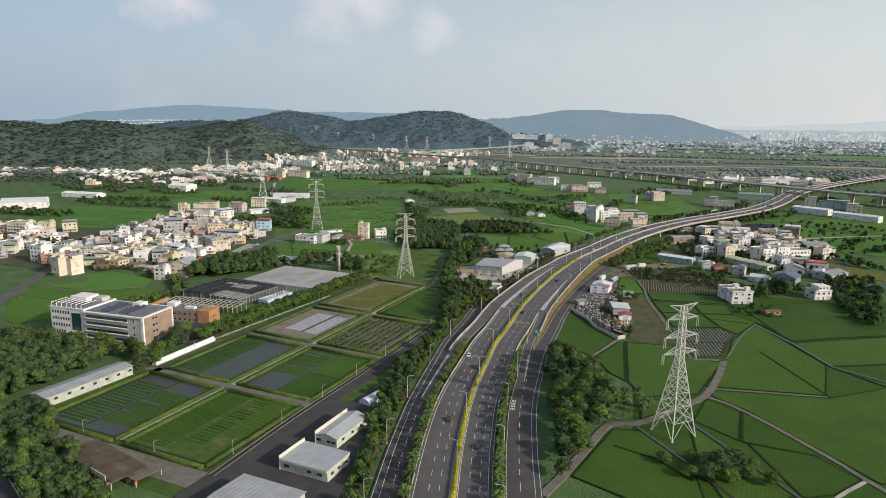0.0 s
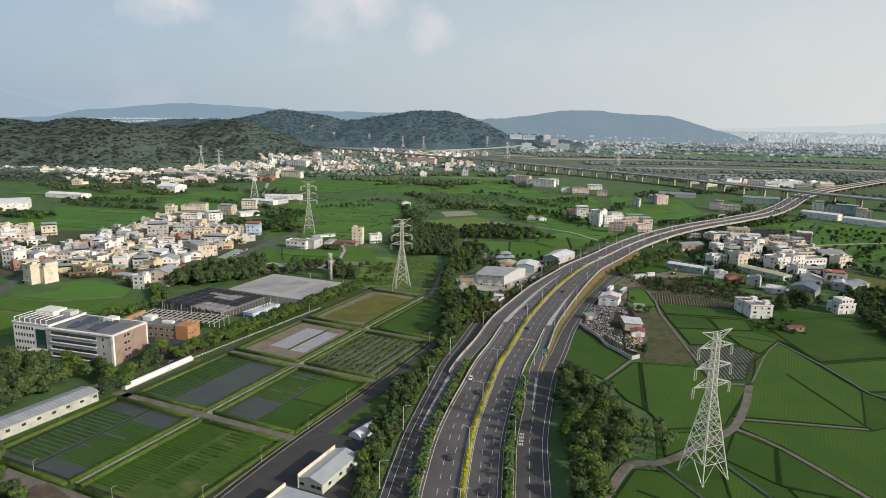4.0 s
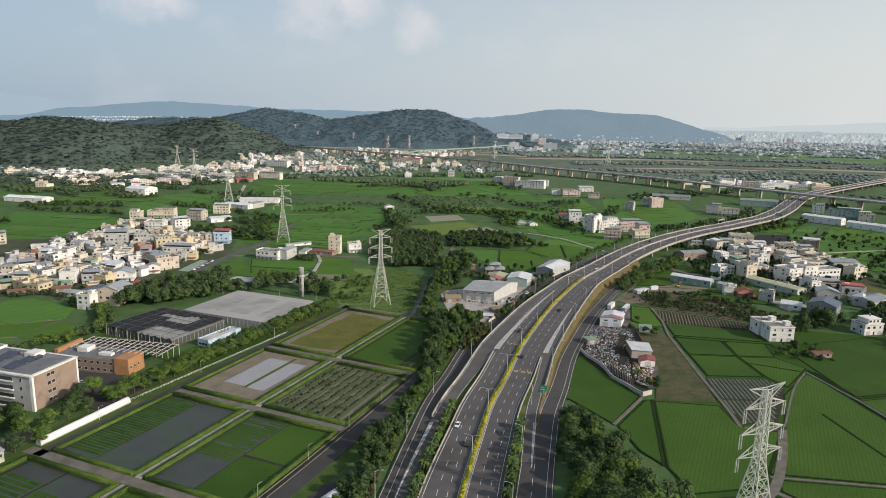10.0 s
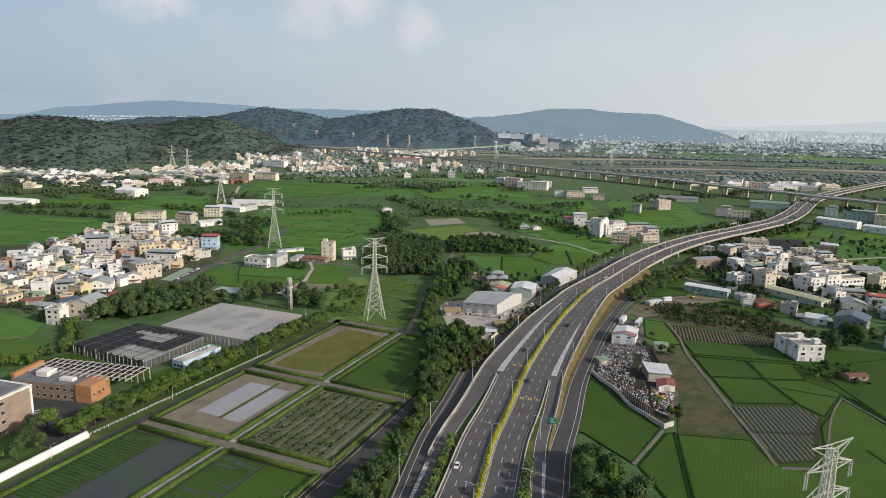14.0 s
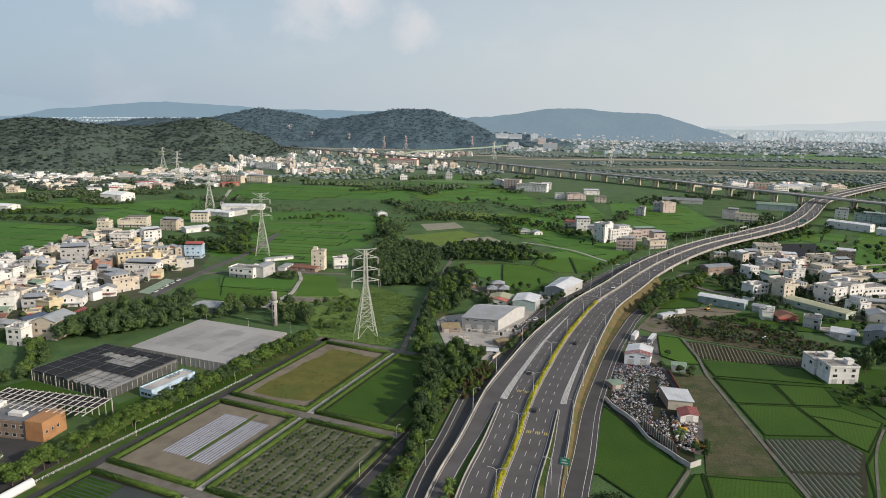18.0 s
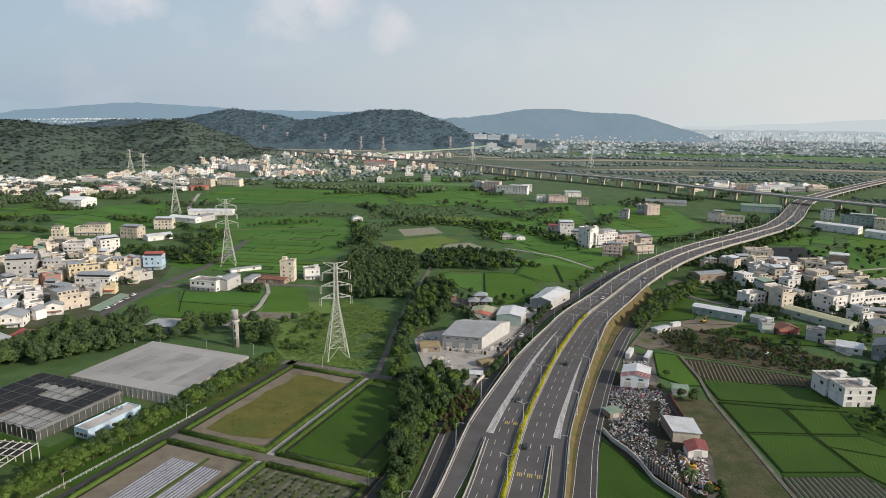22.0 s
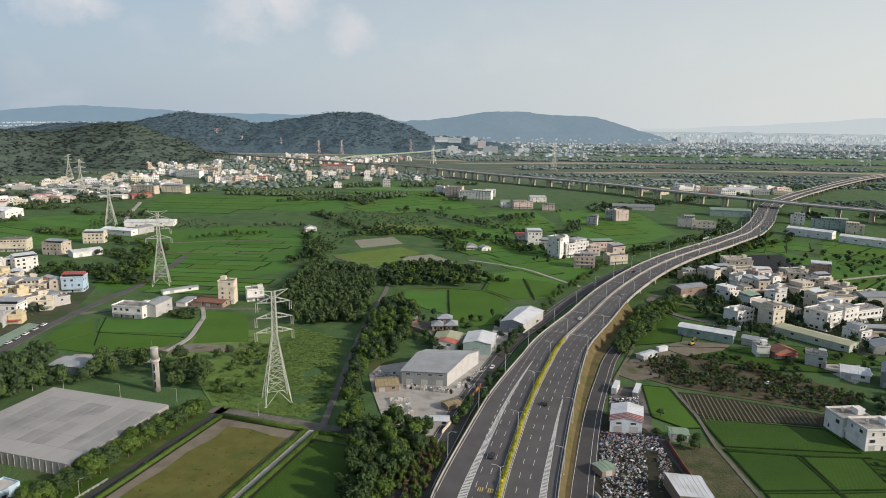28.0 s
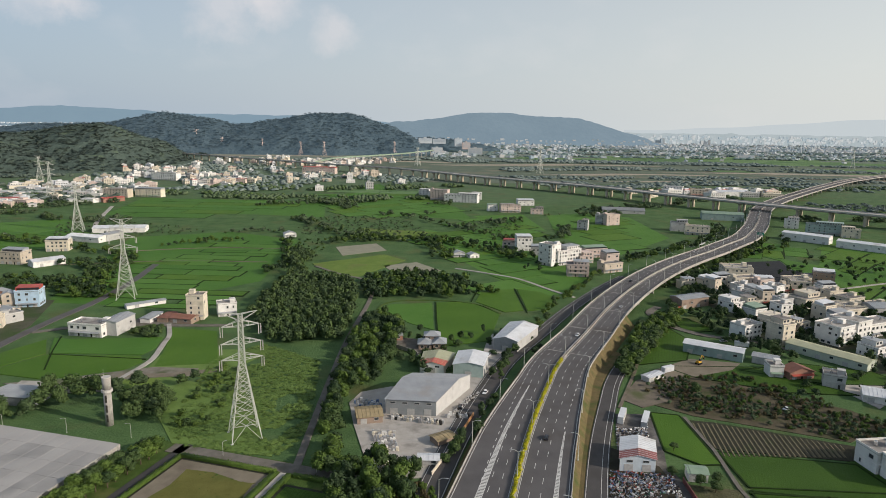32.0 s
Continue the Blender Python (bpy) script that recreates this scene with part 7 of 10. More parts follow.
house(-338, 507, -24, 10, 10, 14.5, "cream", "parapet", 1)
house(-329, 511, -24, 7.5, 11, 16, "cream", "parapet", 0)
house(-386, 553, -11, 12.3, 12, 14.5, "white")
house(-393, 595, 7, 19, 14, 9.9, "white", balcony=True)
house(-366, 545, -29, 13, 12, 8.3, "cream")
house(-497, 682, -5, 24, 14, 12.8, "cream", balcony=True)
house(-474, 690, 8, 14, 12, 11.4, "cream")
house(-455, 702, 33, 14.4, 12, 9.9, "cream", "tin")
house(-446, 599, -7, 18.7, 12, 7.7, "white")
house(-346, 634, -10, 14, 10, 11.7, "white")
for x, y, a, w, d, h, c, m in ((-292, 541, 20, 12, 8, 3.4, "tan", TIN_BROWN), (-278, 531, -12, 13, 8, 3.2, "grey", TIN_GREY), (-264, 524, 18, 11, 7, 3.4, "brick", TIN_BROWN), (-268, 541, 70, 14, 8, 3.8, "grey", TIN_BLUE), (-252, 528, -10, 9, 8, 3.4, "tan", TIN), (-300, 556, 10, 12, 8, 3.6, "mint", TIN_GREEN), (-318, 530, 30, 11, 7, 3.2, "tan", TIN_BROWN)):
    shed(x, y, a, w, d, h, c, m, "low weathered village outbuilding with a tin roof")
shed(-626, 1005, -11, 66, 20, 5.9, "white", TIN_WHITE, "long white factory shed at the village edge")
shed(-628, 873, 29, 54, 40, 10, "white", TIN_WHITE, "broad white factory hall with a pale roof", openings=6)
shed(-517, 1118, -13, 36, 30, 10, "white", TIN_WHITE, "big white metal hall standing alone among fields")
house(-399, 866, 9, 12.7, 12, 13.2, "cream")
# the rest of the village fills the gaps between those
VILLAGE = [(-345, 520), (-300, 525), (-262, 560), (-255, 600), (-240, 650), (-235, 700), (-262, 760), (-300, 760), (-330, 830), (-395, 830), (-400, 740), (-385, 660), (-420, 620), (-400, 560)]
VR = random.Random(12)
village_bushes = [(x, y, VR.uniform(2.0, 3.6), VR.uniform(3, 6)) for x, y, _, _ in belt([(-346, 505), (-352, 530), (-372, 556)], 8, 6, VR, 2, 3, 1.6) + belt([(-316, 522), (-290, 528), (-262, 508), (-246, 496)], 5, 7, VR, 2, 3, 1.6)]
for x, y in scatter(VILLAGE, 13.5, VR, 0.3) + scatter([(-520, 560), (-425, 560), (-420, 610), (-450, 640), (-520, 660), (-560, 640)], 22, VR, 0.3):
    if all(math.hypot(x - a, y - b) > r * 0.62 + 5.2 for a, b, r in FOOTPRINTS):
        house(x, y, VR.choice([15, 22, 8, -20, 55]) + VR.uniform(-5, 5), VR.uniform(7, 12), VR.uniform(7, 11), VR.choice([3.4, 5.5, 6.5, 7.2, 9.5, 6.8]), VR.choice(["cream", "white", "cream", "beige", "grey", "cream", "white", "brick", "yellow"]), VR.choice(["parapet", "parapet", "parapet", "parapet", "tin", "gable"]), 1)
for x, y in scatter(VILLAGE, 8.5, VR, 0.4):
    if all(math.hypot(x - a, y - b) > r * 0.72 + 1.6 for a, b, r in FOOTPRINTS) and VR.random() < 0.8:
        village_bushes.append((x, y, VR.uniform(1.6, 3.2), VR.uniform(2.5, 6)))
wood("village_garden_trees", village_bushes, [LEAF_DARK, LEAF], "small dark trees in gaps between village houses", near=False, seed=77)
# farmhouses on the plain
house(-178, 673, -14, 22, 12, 7.2, "white")
shed(-164, 678, 77, 19, 10, 8.4, "grey", TIN, "grey farm shed behind a white farmhouse")
house(-124, 704, -2, 11, 9, 16.0, "cream")
shed(-130, 696, -16, 15, 10, 3.4, "tan", TIN_BROWN, "open brown-roofed farm lean-to beside a tall house")
house(-107, 712, 20, 12, 10, 8.2, "white")
shed(-168, 575, -12, 22, 13, 4.2, "steelgrey", TIN_GREY, "low grey-roofed shed half hidden among trees", openings=2, rise=0.6)
shed(-152, 700, 80, 16, 7, 3.2, "white", TIN_GREY, "low pale-roofed shed in a farmyard", openings=2, rise=0.4)
shed(-142, 700, 80, 14, 7, 3.2, "tan", TIN_BROWN, "low rusty-roofed shed in a farmyard", openings=2, rise=0.4)
shed(-168, 735, 35, 26, 6, 2.6, "white", TIN_GREY, "long low grey tunnel shed among fields", seams=False)
shed(-316, 992, -21, 42, 16, 5.5, "white", TIN_WHITE, "white factory shed with a pale roof")
shed(-296, 1000, 69, 24, 12, 7, "grey", TIN, "grey factory wing with a tin roof")
shed(-306, 1054, 6, 56, 20, 5.2, "white", TIN_WHITE, "long low white factory roof among fields")
house(-109, 1018, 20, 13, 9, 4.2, "white", "gable")
house(-321, 940, 7, 20, 14, 10, "cream", "tin")
for x, y, a, w, d, h, c, tp in ((-444, 1404, -16, 46, 14, 13, "beige", "parapet"), (-395, 1412, -13, 46, 14, 12, "cream", "tin"), (-321, 1729, 18, 55, 16, 9, "white", "parapet"), (-469, 1726, -19, 60, 16, 15, "white", "parapet"), (-167, 1945, -14, 84, 20, 14, "pink", "red")):
    house(x, y, a, w, d, h, c, tp, 1)
shed(-428, 1340, 45, 33, 14, 6, "brick", TIN_RED, "far shed with an orange-red roof")
# apartment group beyond the paddies
house(152, 868, -50, 15, 14, 19.5, "white", balcony=True)
house(168, 874, 30, 30, 14, 16.5, "white", balcony=True)
house(166, 823, -12, 18.6, 13, 13, "pink", balcony=True)
house(200, 838, 20, 20, 11, 7.7, "beige")
house(142, 940, 0, 16, 14, 13, "white", "tin")
house(206, 905, 11, 24, 12, 8, "pink", "tin")
house(188, 878, 11, 14, 12, 10, "pink")
house(130, 952, -20, 14, 10, 6.5, "pink", "red")
house(152, 915, -10, 14, 10, 7, "grey", "tin")
house(176, 900, 10, 12, 10, 9, "white")
house(214, 880, 15, 14, 11, 8, "pink", "tin")
house(70, 905, 10, 12, 9, 4, "grey", "gable")
house(84, 900, 20, 10, 8, 3.6, "white", "gable")
for x, y, a, w, d, h, c, tp in ((183, 1238, 2, 30, 14, 12, "pink", "parapet"), (219, 1218, -9, 18, 12, 10, "pink", "parapet"), (158, 1249, 2, 15, 10, 8, "white", "tin"), (223, 1321, 2, 27, 14, 7, "white", "tin"), (124, 1359, -20, 56, 16, 15, "white", "parapet"), (90, 1390, -20, 30, 16, 17, "pink", "parapet"),
                                (70, 1420, -30, 26, 14, 15, "white", "parapet"), (150, 1400, -10, 26, 14, 12, "white", "parapet"), (245, 1073, -24, 13, 14, 13, "grey", "parapet"), (284, 1121, -30, 13, 14, 12.5, "grey", "parapet"), (294, 1113, 16, 20, 12, 14, "pink", "parapet"),
                                (377, 1039, -20, 28, 13, 10, "cream", "parapet"), (366, 1066, -18, 20, 12, 14, "grey", "parapet"), (546, 1493, -30, 34, 18, 16, "white", "parapet"), (590, 1477, -15, 32, 18, 12, "beige", "parapet"),
                                (541, 1040, -30, 40, 13, 15.5, "teal", "parapet"), (560, 1018, -30, 20, 13, 13, "cream", "parapet"), (530, 1090, -25, 16, 13, 14.5, "white", "parapet"), (302, 806, -16, 23, 12, 10, "cream", "parapet"), (366, 785, -30, 16, 13, 10, "tan", "tin")):
    house(x, y, a, w, d, h, c, tp, 1 if y > 1000 else 2)
shed(355, 1236, -15, 62, 26, 5, "grey", FILM_GREY, "wide grey greenhouse block on the plain")
shed(474, 1166, -20, 55, 22, 9, "teal", TIN_GREEN, "large grey-green factory shed below the viaduct")
shed(650, 1472, -1, 64, 20, 10, "white", TIN_WHITE, "long white warehouse beyond the viaduct")
shed(486, 990, -50, 50, 15, 8.5, "white", TIN_WHITE, "long bright white factory with a blue-white roof", openings=5)
shed(520, 935, -50, 58, 15, 7.5, "white", TIN_WHITE, "long bright white factory with a blue-white roof", openings=5)
# right-hand village
shed(188, 621, -36, 32, 10, 5.4, "teal", TIN_WHITE, "long pale green workshop shed with a white roof", openings=4)
shed(211, 607, -36, 13, 8, 4, "grey", TIN_GREY, "low grey shed annex with a tin roof")
house(224, 652, 25, 16, 11, 8.8, "white", balcony=True)
shed(221, 724, 20, 26, 12, 7, "tan", TIN, "tan metal workshop behind a red wall", openings=4)
strip("brick_wall", [(205, 712), (222, 720), (239, 729)], 0.5, TIN_RED, "low red boundary wall of a workshop", "wall", 2.2, 2.3)
house(242, 776, 8, 12, 8, 8.5, "cream")
house(240, 641, 20, 10.6, 12, 15.3, "cream")
house(247, 712, 24, 13, 13, 10, "white", "parapet")
house(252, 664, 26, 18, 16, 10.8, "cream", "parapet")
house(266, 664, 26, 11, 10, 8.4, "cream")
house(274, 640, 24, 15, 16, 11.6, "white", balcony=True)
house(290, 648, 24, 15, 18, 12.6, "white")
shed(252, 612, -58, 44, 12, 4.6, "mint", TIN_OLIVE, "long low factory with a pale olive roof", openings=6)
house(305, 818, -6, 22, 10, 9.5, "cream")
house(300, 765, 20, 15, 10, 9.6, "pink")
house(330, 762, -20, 14.6, 13, 9, "cream")
house(309, 722, 20, 22, 17, 9.9, "cream", "parapet")
house(318, 690, 16, 22, 15, 7.5, "cream", "parapet")
house(338, 716, 18, 16, 14, 8.2, "cream", "parapet")
shed(345, 690, 0, 24, 16, 9, "grey", TIN_GREY, "big grey metal shed at the edge of a village")
house(312, 656, 18, 24, 13, 8.2, "white", "parapet")
house(281, 616, 22, 10, 12, 9.3, "white")
house(296, 618, -10, 17, 11, 4.8, "beige", "tin")
house(282, 592, -15, 16, 11, 4.6, "grey", "gable")
house(254, 543, -38, 18, 17, 8, "steelgrey", "gable", accent=TIN_BLUE)
shed(238, 556, -31, 13, 13, 3.6, "white", TIN_WHITE, "small shed with a bright white pitched roof")
house(228, 574, -31, 10, 9, 6.4, "grey", "parapet")
house(191.6, 494.6, 3, 13, 11, 8.2, "white", "parapet", 2, balcony=True)
house(194.4, 482.8, 2, 14.8, 11.6, 8.8, "white", "parapet", 2)
house(260, 502, 14, 14, 11, 9.6, "white")
house(306, 599, -16, 15, 10, 6.5, "cream")
house(296, 570, -28, 12, 12, 5.2, "grey", "gable")
house(205, 589, -10, 7, 8, 6, "white")
house(216, 586, 5, 14, 8, 4.2, "brick", "gable", accent=TIN_BROWN)
for x, y, a, w, d, h, c, tp in ((304, 598, -20, 15, 11, 6.2, "white", "red"), (292, 776, 10, 26, 10, 9, "cream", "parapet"), (305, 771, -10, 14, 10, 8, "beige", "tin"), (336, 776, 5, 20, 11, 8, "cream", "parapet"), (363, 788, -20, 18, 11, 10, "grey", "parapet"), (320, 697, -15, 26, 12, 8, "cream", "parapet")):
    house(x, y, a, w, d, h, c, tp)
shed(303, 572, 35, 26, 18, 5, "grey", TIN_GREY, "wide low grey-roofed shed beside a woodland")
shed(318, 532, -30, 14, 9, 3.4, "steelgrey", TIN_BLUE, "dark-roofed farm shelter at a wood edge")
shed(205, 452, 10, 11, 5, 3.0, "tan", TIN_BROWN, "small rusty-roofed garden shed by the paddies")
RV = [(246, 690), (262, 690), (330, 640), (352, 660), (348, 740), (300, 800), (262, 800), (250, 740)]
rv_bushes = []
for x, y in scatter(RV, 19.5, VR, 0.35):
    if all(math.hypot(x - a, y - b) > r * 0.62 + 5.5 for a, b, r in FOOTPRINTS):
        house(x, y, VR.choice([18, 28, 10]) + VR.uniform(-5, 5), VR.uniform(8, 13), VR.uniform(8, 11), VR.choice([6.5, 9.5, 10.2, 7.0]), VR.choice(["white", "cream", "white", "cream", "beige"]), VR.choice(["parapet", "parapet", "tin"]), 2)
for x, y in scatter([(238, 600), (300, 590), (330, 630), (352, 660), (348, 740), (300, 810), (250, 800), (206, 700), (206, 630)], 6.6, VR, 0.45):
    if all(math.hypot(x - a, y - b) > r * 0.75 + 1.6 for a, b, r in FOOTPRINTS) and VR.random() < 0.7:
        rv_bushes.append((x, y, VR.uniform(1.8, 3.9), VR.uniform(3.0, 8.5)))
for poly, gap in (([(352, 660), (420, 690), (480, 780), (440, 860), (360, 860), (330, 800), (348, 740)], 14), ([(120, 830), (230, 840), (250, 930), (180, 970), (110, 960)], 12), ([(200, 560), (300, 556), (320, 600), (210, 606)], 9), ([(20, 590), (90, 620), (92, 668), (10, 668)], 10)):
    for x, y in scatter(poly, gap, VR, 0.5):
        if all(math.hypot(x - a, y - b) > r * 0.9 + 2.6 for a, b, r in FOOTPRINTS) and VR.random() < 0.6:
            rv_bushes.append((x, y, VR.uniform(1.6, 3.4), VR.uniform(3.0, 7.0)))
wood("village_garden_trees", rv_bushes, [LEAF_DARK, LEAF], "small dark trees in gaps between village houses", near=False, seed=78)
shed(137.5, 586, 32, 12, 5, 2.8, "white", TIN_WHITE, "small white site hut on bare earth", openings=3, rise=0.4)
shed(76, 464, 20, 6, 6, 3.0, "tan", TIN_GREEN, "small open scrap-yard shelter with a pale green roof", openings=1, rise=0.3)
def hall(label, corners, h, rise, frac=0.5, across=False, front=None, side=None, roof=None, band=None, doors=2, windows=3, name="warehouse"):
    """A steel hall on a four-cornered plan (front left, front right, back right, back left); the ridge runs along the front, at frac of the depth, or across it. band: another roof colour over the front end."""
    cx, cy = sum(p[0] for p in corners) / 4, sum(p[1] for p in corners) / 4
    FOOTPRINTS.append((cx, cy, 14))
    t = thing(name, label, "hall", (cx, cy, 0))
    FL, FR, BR, BL = (Vector((x - cx, y - cy, 0)) for x, y in corners)
    up, top = Vector((0, 0, h)), Vector((0, 0, h + rise))
    r0, r1 = ((FL + FR) / 2, (BL + BR) / 2) if across else (FL.lerp(BL, frac), FR.lerp(BR, frac))

    def wall(a, b, m, apex=None):
        out = (b - a).cross(Vector((0, 0, 1))).normalized() * -0.2
        ring = [a, b, b + up] + ([apex + top] if apex else []) + [a + up]
        n = len(ring)
        part("wall", Geo().add(ring + [p + out for p in ring], [tuple(range(n)), tuple(range(2 * n - 1, n - 1, -1))] + [(k, n + k, n + (k + 1) % n, (k + 1) % n) for k in range(n)]).mesh("wall", m), t)

    wall(FL, FR, front, r0 if across else None)
    wall(FR, BR, side, None if across else r1)
    wall(BR, BL, front, r1 if across else None)
    wall(BL, FL, side, None if across else r0)
    panels = ((FL, BL, r1, r0), (BR, FR, r0, r1)) if across else ((FR, FL, r0, r1), (BL, BR, r1, r0))
    for e0, e1, q1, q0 in panels:
        away = ((e0 + e1) - (q0 + q1)).normalized() * 0.5
        drop = Vector((0, 0, -rise * 0.5 / max(2.0, ((e0 + e1) / 2 - (q0 + q1) / 2).length)))
        A, B, C, D = e0 + up + away + drop, e1 + up + away + drop, q1 + top, q0 + top
        run = (B - A).normalized() * 0.4
        A, B, C, D = A - run, B + run, C + run, D - run
        sheet, seam, lift = Geo(), Geo(), Vector((0, 0, 0.12))
        cutat = 0.0 if not band else 0.36
        for lo, hi, m in ((0.0, cutat, 1), (cutat, 1.0, 0)):
            if hi > lo:
                if across and e0 == BR:
                    lo, hi = 1 - hi, 1 - lo
                a, b, c, d = A.lerp(B, lo), A.lerp(B, hi), D.lerp(C, hi), D.lerp(C, lo)
                sheet.add([a, b, c, d] + [p + lift for p in (a, b, c, d)], [(0, 3, 2, 1), (4, 5, 6, 7), (0, 1, 5, 4), (1, 2, 6, 5), (2, 3, 7, 6), (3, 0, 4, 7)][::1], m)
        n = max(2, int((B - A).length / 1.5))
        for k in range(n + 1):
            seam.beam(A.lerp(B, k / n) + lift * 1.15, D.lerp(C, k / n) + lift * 1.15, 0.1)
        panel = part("roof_panel", sheet.mesh("roof_panel", [roof, band or roof]), t)
        part("seam", seam.mesh("seam", roof), panel)
    ang = math.degrees(math.atan2(FR.y - FL.y, FR.x - FL.x))
    for k in range(doors):
        p = FL.lerp(FR, (k + 0.5) / doors)
        part("shutter", SHUTTER, t, "", (p.x, p.y, 0.0), ang, (1.2, 1, 1.25))
    for k in range(windows):
        p = FL.lerp(FR, (k + 0.6) / (windows + 0.2))
        part("window", window_mesh(2.2, 0.8), t, "", (p.x, p.y, h * 0.74), ang)
    return t


def villa(x, y, turn):
    """A house of two wings and a raised middle, each under a hipped roof."""
    t = thing("house", "tan house with several dark grey hipped roofs behind a works yard", "house", (x, y, 0), turn)
    for x0, y0, x1, y1, h, nm in ((-8, -5, -0.5, 4, 3.8, "wing"), (0.5, -5.5, 7.5, 3.5, 4.4, "wing"), (-4.5, 1.5, 4.0, 8.5, 6.6, "main_storey")):
        body = part(nm, Geo().box(x0, y0, -0.2, x1, y1, h).mesh(nm, WALLS["tan"]), t)
        e, w, d = 0.8, (x1 - x0) / 2, (y1 - y0) / 2
        mx, my, k = (x0 + x1) / 2, (y0 + y1) / 2, min(w, d)
        vs = [(x0 - e, y0 - e, h), (x1 + e, y0 - e, h), (x1 + e, y1 + e, h), (x0 - e, y1 + e, h)] + [(mx + sx * (w - k * 0.9), my + sy * (d - k * 0.9), h + 1.9) for sx, sy in ((-1, -1), (1, -1), (1, 1), (-1, 1))]
        part("hipped_roof", Geo().add(vs + [(p[0], p[1], h - 0.2) for p in vs[:4]], [(4, 5, 6, 7), (0, 1, 5, 4), (1, 2, 6, 5), (2, 3, 7, 6), (3, 0, 4, 7), (8, 9, 1, 0), (9, 10, 2, 1), (10, 11, 3, 2), (11, 8, 0, 3), (11, 10, 9, 8)]).mesh("hipped_roof", TIN_GREY), body, "dark grey hipped roof")
        for u in (-w * 0.45, w * 0.45):
            part("window", window_mesh(1.5, 1.4), body, "", (mx + u, y0, h - 2.4))
    part("door", DOOR, t, "", (-4, -5, 0))


# works yard by the expressway
hall("large grey warehouse with a ribbed roof in a works yard", [(-0.1, 551), (22.4, 547.4), (41.5, 578.5), (13.5, 581.5)], 7.4, 2.6, 0.62, False, WALLS["steelgrey"], WALLS["grey"], TIN, None, 3, 4)
hall("small white works shed with a pale green and red gabled roof", [(17.6, 600.3), (29.9, 597.2), (37.4, 615.8), (21.0, 619)], 5.0, 1.5, 0.5, True, WALLS["white"], WALLS["cream"], TIN_OLIVE, TIN_RED, 1, 2, "works_shed")
hall("white gabled steel shed beside a red-fronted shed", [(34.5, 594.2), (49.8, 591.2), (55.2, 610), (39.5, 614)], 6.8, 1.5, 0.5, True, WALLS["teal"], WALLS["grey"], TIN_WHITE, None, 1, 0, "works_shed")
hall("large pale barn with a white ribbed roof beside the frontage road", [(61.8, 634.5), (74.8, 628.5), (93.5, 657.5), (77.5, 666)], 6.8, 2.0, 0.55, True, WALLS["steelgrey"], WALLS["grey"], TIN_WHITE, None, 1, 0, "barn")
villa(27, 640, -4)
shed(4.6, 655.5, 4, 10, 7, 3.4, "brick", TIN_GREY, "small brown shed with a grey roof beside a villa", openings=2, rise=0.8)
strip("garden_wall", [(-3, 649), (8, 638), (17, 628), (18, 622)], 0.3, CONCRETE, "grey concrete wall round a villa's yard", "wall", 2.2, 2.3)
slab("yard", [(-2, 650), (8, 639.5), (17.5, 629.5), (35, 632), (36, 648), (-1, 662)], 0.34, PATHWAY, "grey paved yard of a villa", "yard")
# houses and sheds of the scrap yard
# white house; the front wall has skylight's blue shade in its colour
hall("white gabled house with a red-brown roof front in a scrap yard", [(88.3, 496.6), (101.6, 494.7), (107, 509.6), (94.5, 513)], 5.6, 1.5, 0.5, True, WALLS["skylit_white"], WALLS["white"], TIN_WHITE, TIN_MAROON, 2, 2, "works_house")
hall("scrap-yard shed with a broad white roof", [(95, 440), (105.6, 438), (106.6, 452), (95.2, 454.6)], 5.2, 0.6, 0.9, False, WALLS["cream"], WALLS["tan"], TIN_WHITE, None, 0, 0, "scrap_shed")
hall("small white shed with a rusty red gabled roof", [(96.4, 426.5), (104.6, 427.6), (106, 435.6), (97.4, 434.2)], 3.4, 0.9, 0.5, True, WALLS["white"], WALLS["white"], TIN_MAROON, None, 1, 0, "scrap_shed")
shed(115.6, 490.4, -12, 7, 6, 3.4, "white", TIN_GREEN, "small white hut with a pale green roof", seams=False)


# ---- the trial farm ----
FU, FV, FO = Vector((0.36, 0.933)), Vector((0.933, -0.36)), Vector((-90.4, 361.7))


def farm(u, v):
    p = FO + FU * u + FV * v
    return p.x, p.y


def rect(u0, u1, v0, v1):
    return [farm(u0, v0), farm(u1, v0), farm(u1, v1), farm(u0, v1)]


slab("farm_ground", rect(-152, 158, -64, 62), 0.12, GRASS, "grassy ground of a small trial farm", "ground", thick=0.2)
SAPGROUND = mat("orchard_floor", (0.05, 0.07, 0.03), (0.1, 0.11, 0.06), 0.95, 5.0, 0.4, 0.8, stripe=(math.atan2(0.933, 0.36), 4.4, (0.15, 0.15, 0.11), 0.3))
PLOTS = [((-130, -74, -46, -27), MUD), ((-130, -74, -26, -5), MUD), ((-130, -74, 2, 42), GRASS), ((-65, -9, -43.6, -27), MUD), ((-65, -9, -26.5, -5), MUD), ((-65, -9, 3, 22), MUD), ((-65, -39, 22.5, 43), RICE), ((-37.5, -9, 22.5, 43), RICE),
         ((2.6, 58.4, -43.4, -5), SOIL_PALE), ((2.6, 58.4, 3, 42), SAPGROUND), ((70.6, 147, -43.4, -5), SOIL_PALE), ((72, 142, 4, 33), RICE)]
WET_EDGE = mat("wet_ditch_soil", (0.018, 0.02, 0.014), (0.04, 0.042, 0.03), 0.6, 2.0, 0.3, 0.4)
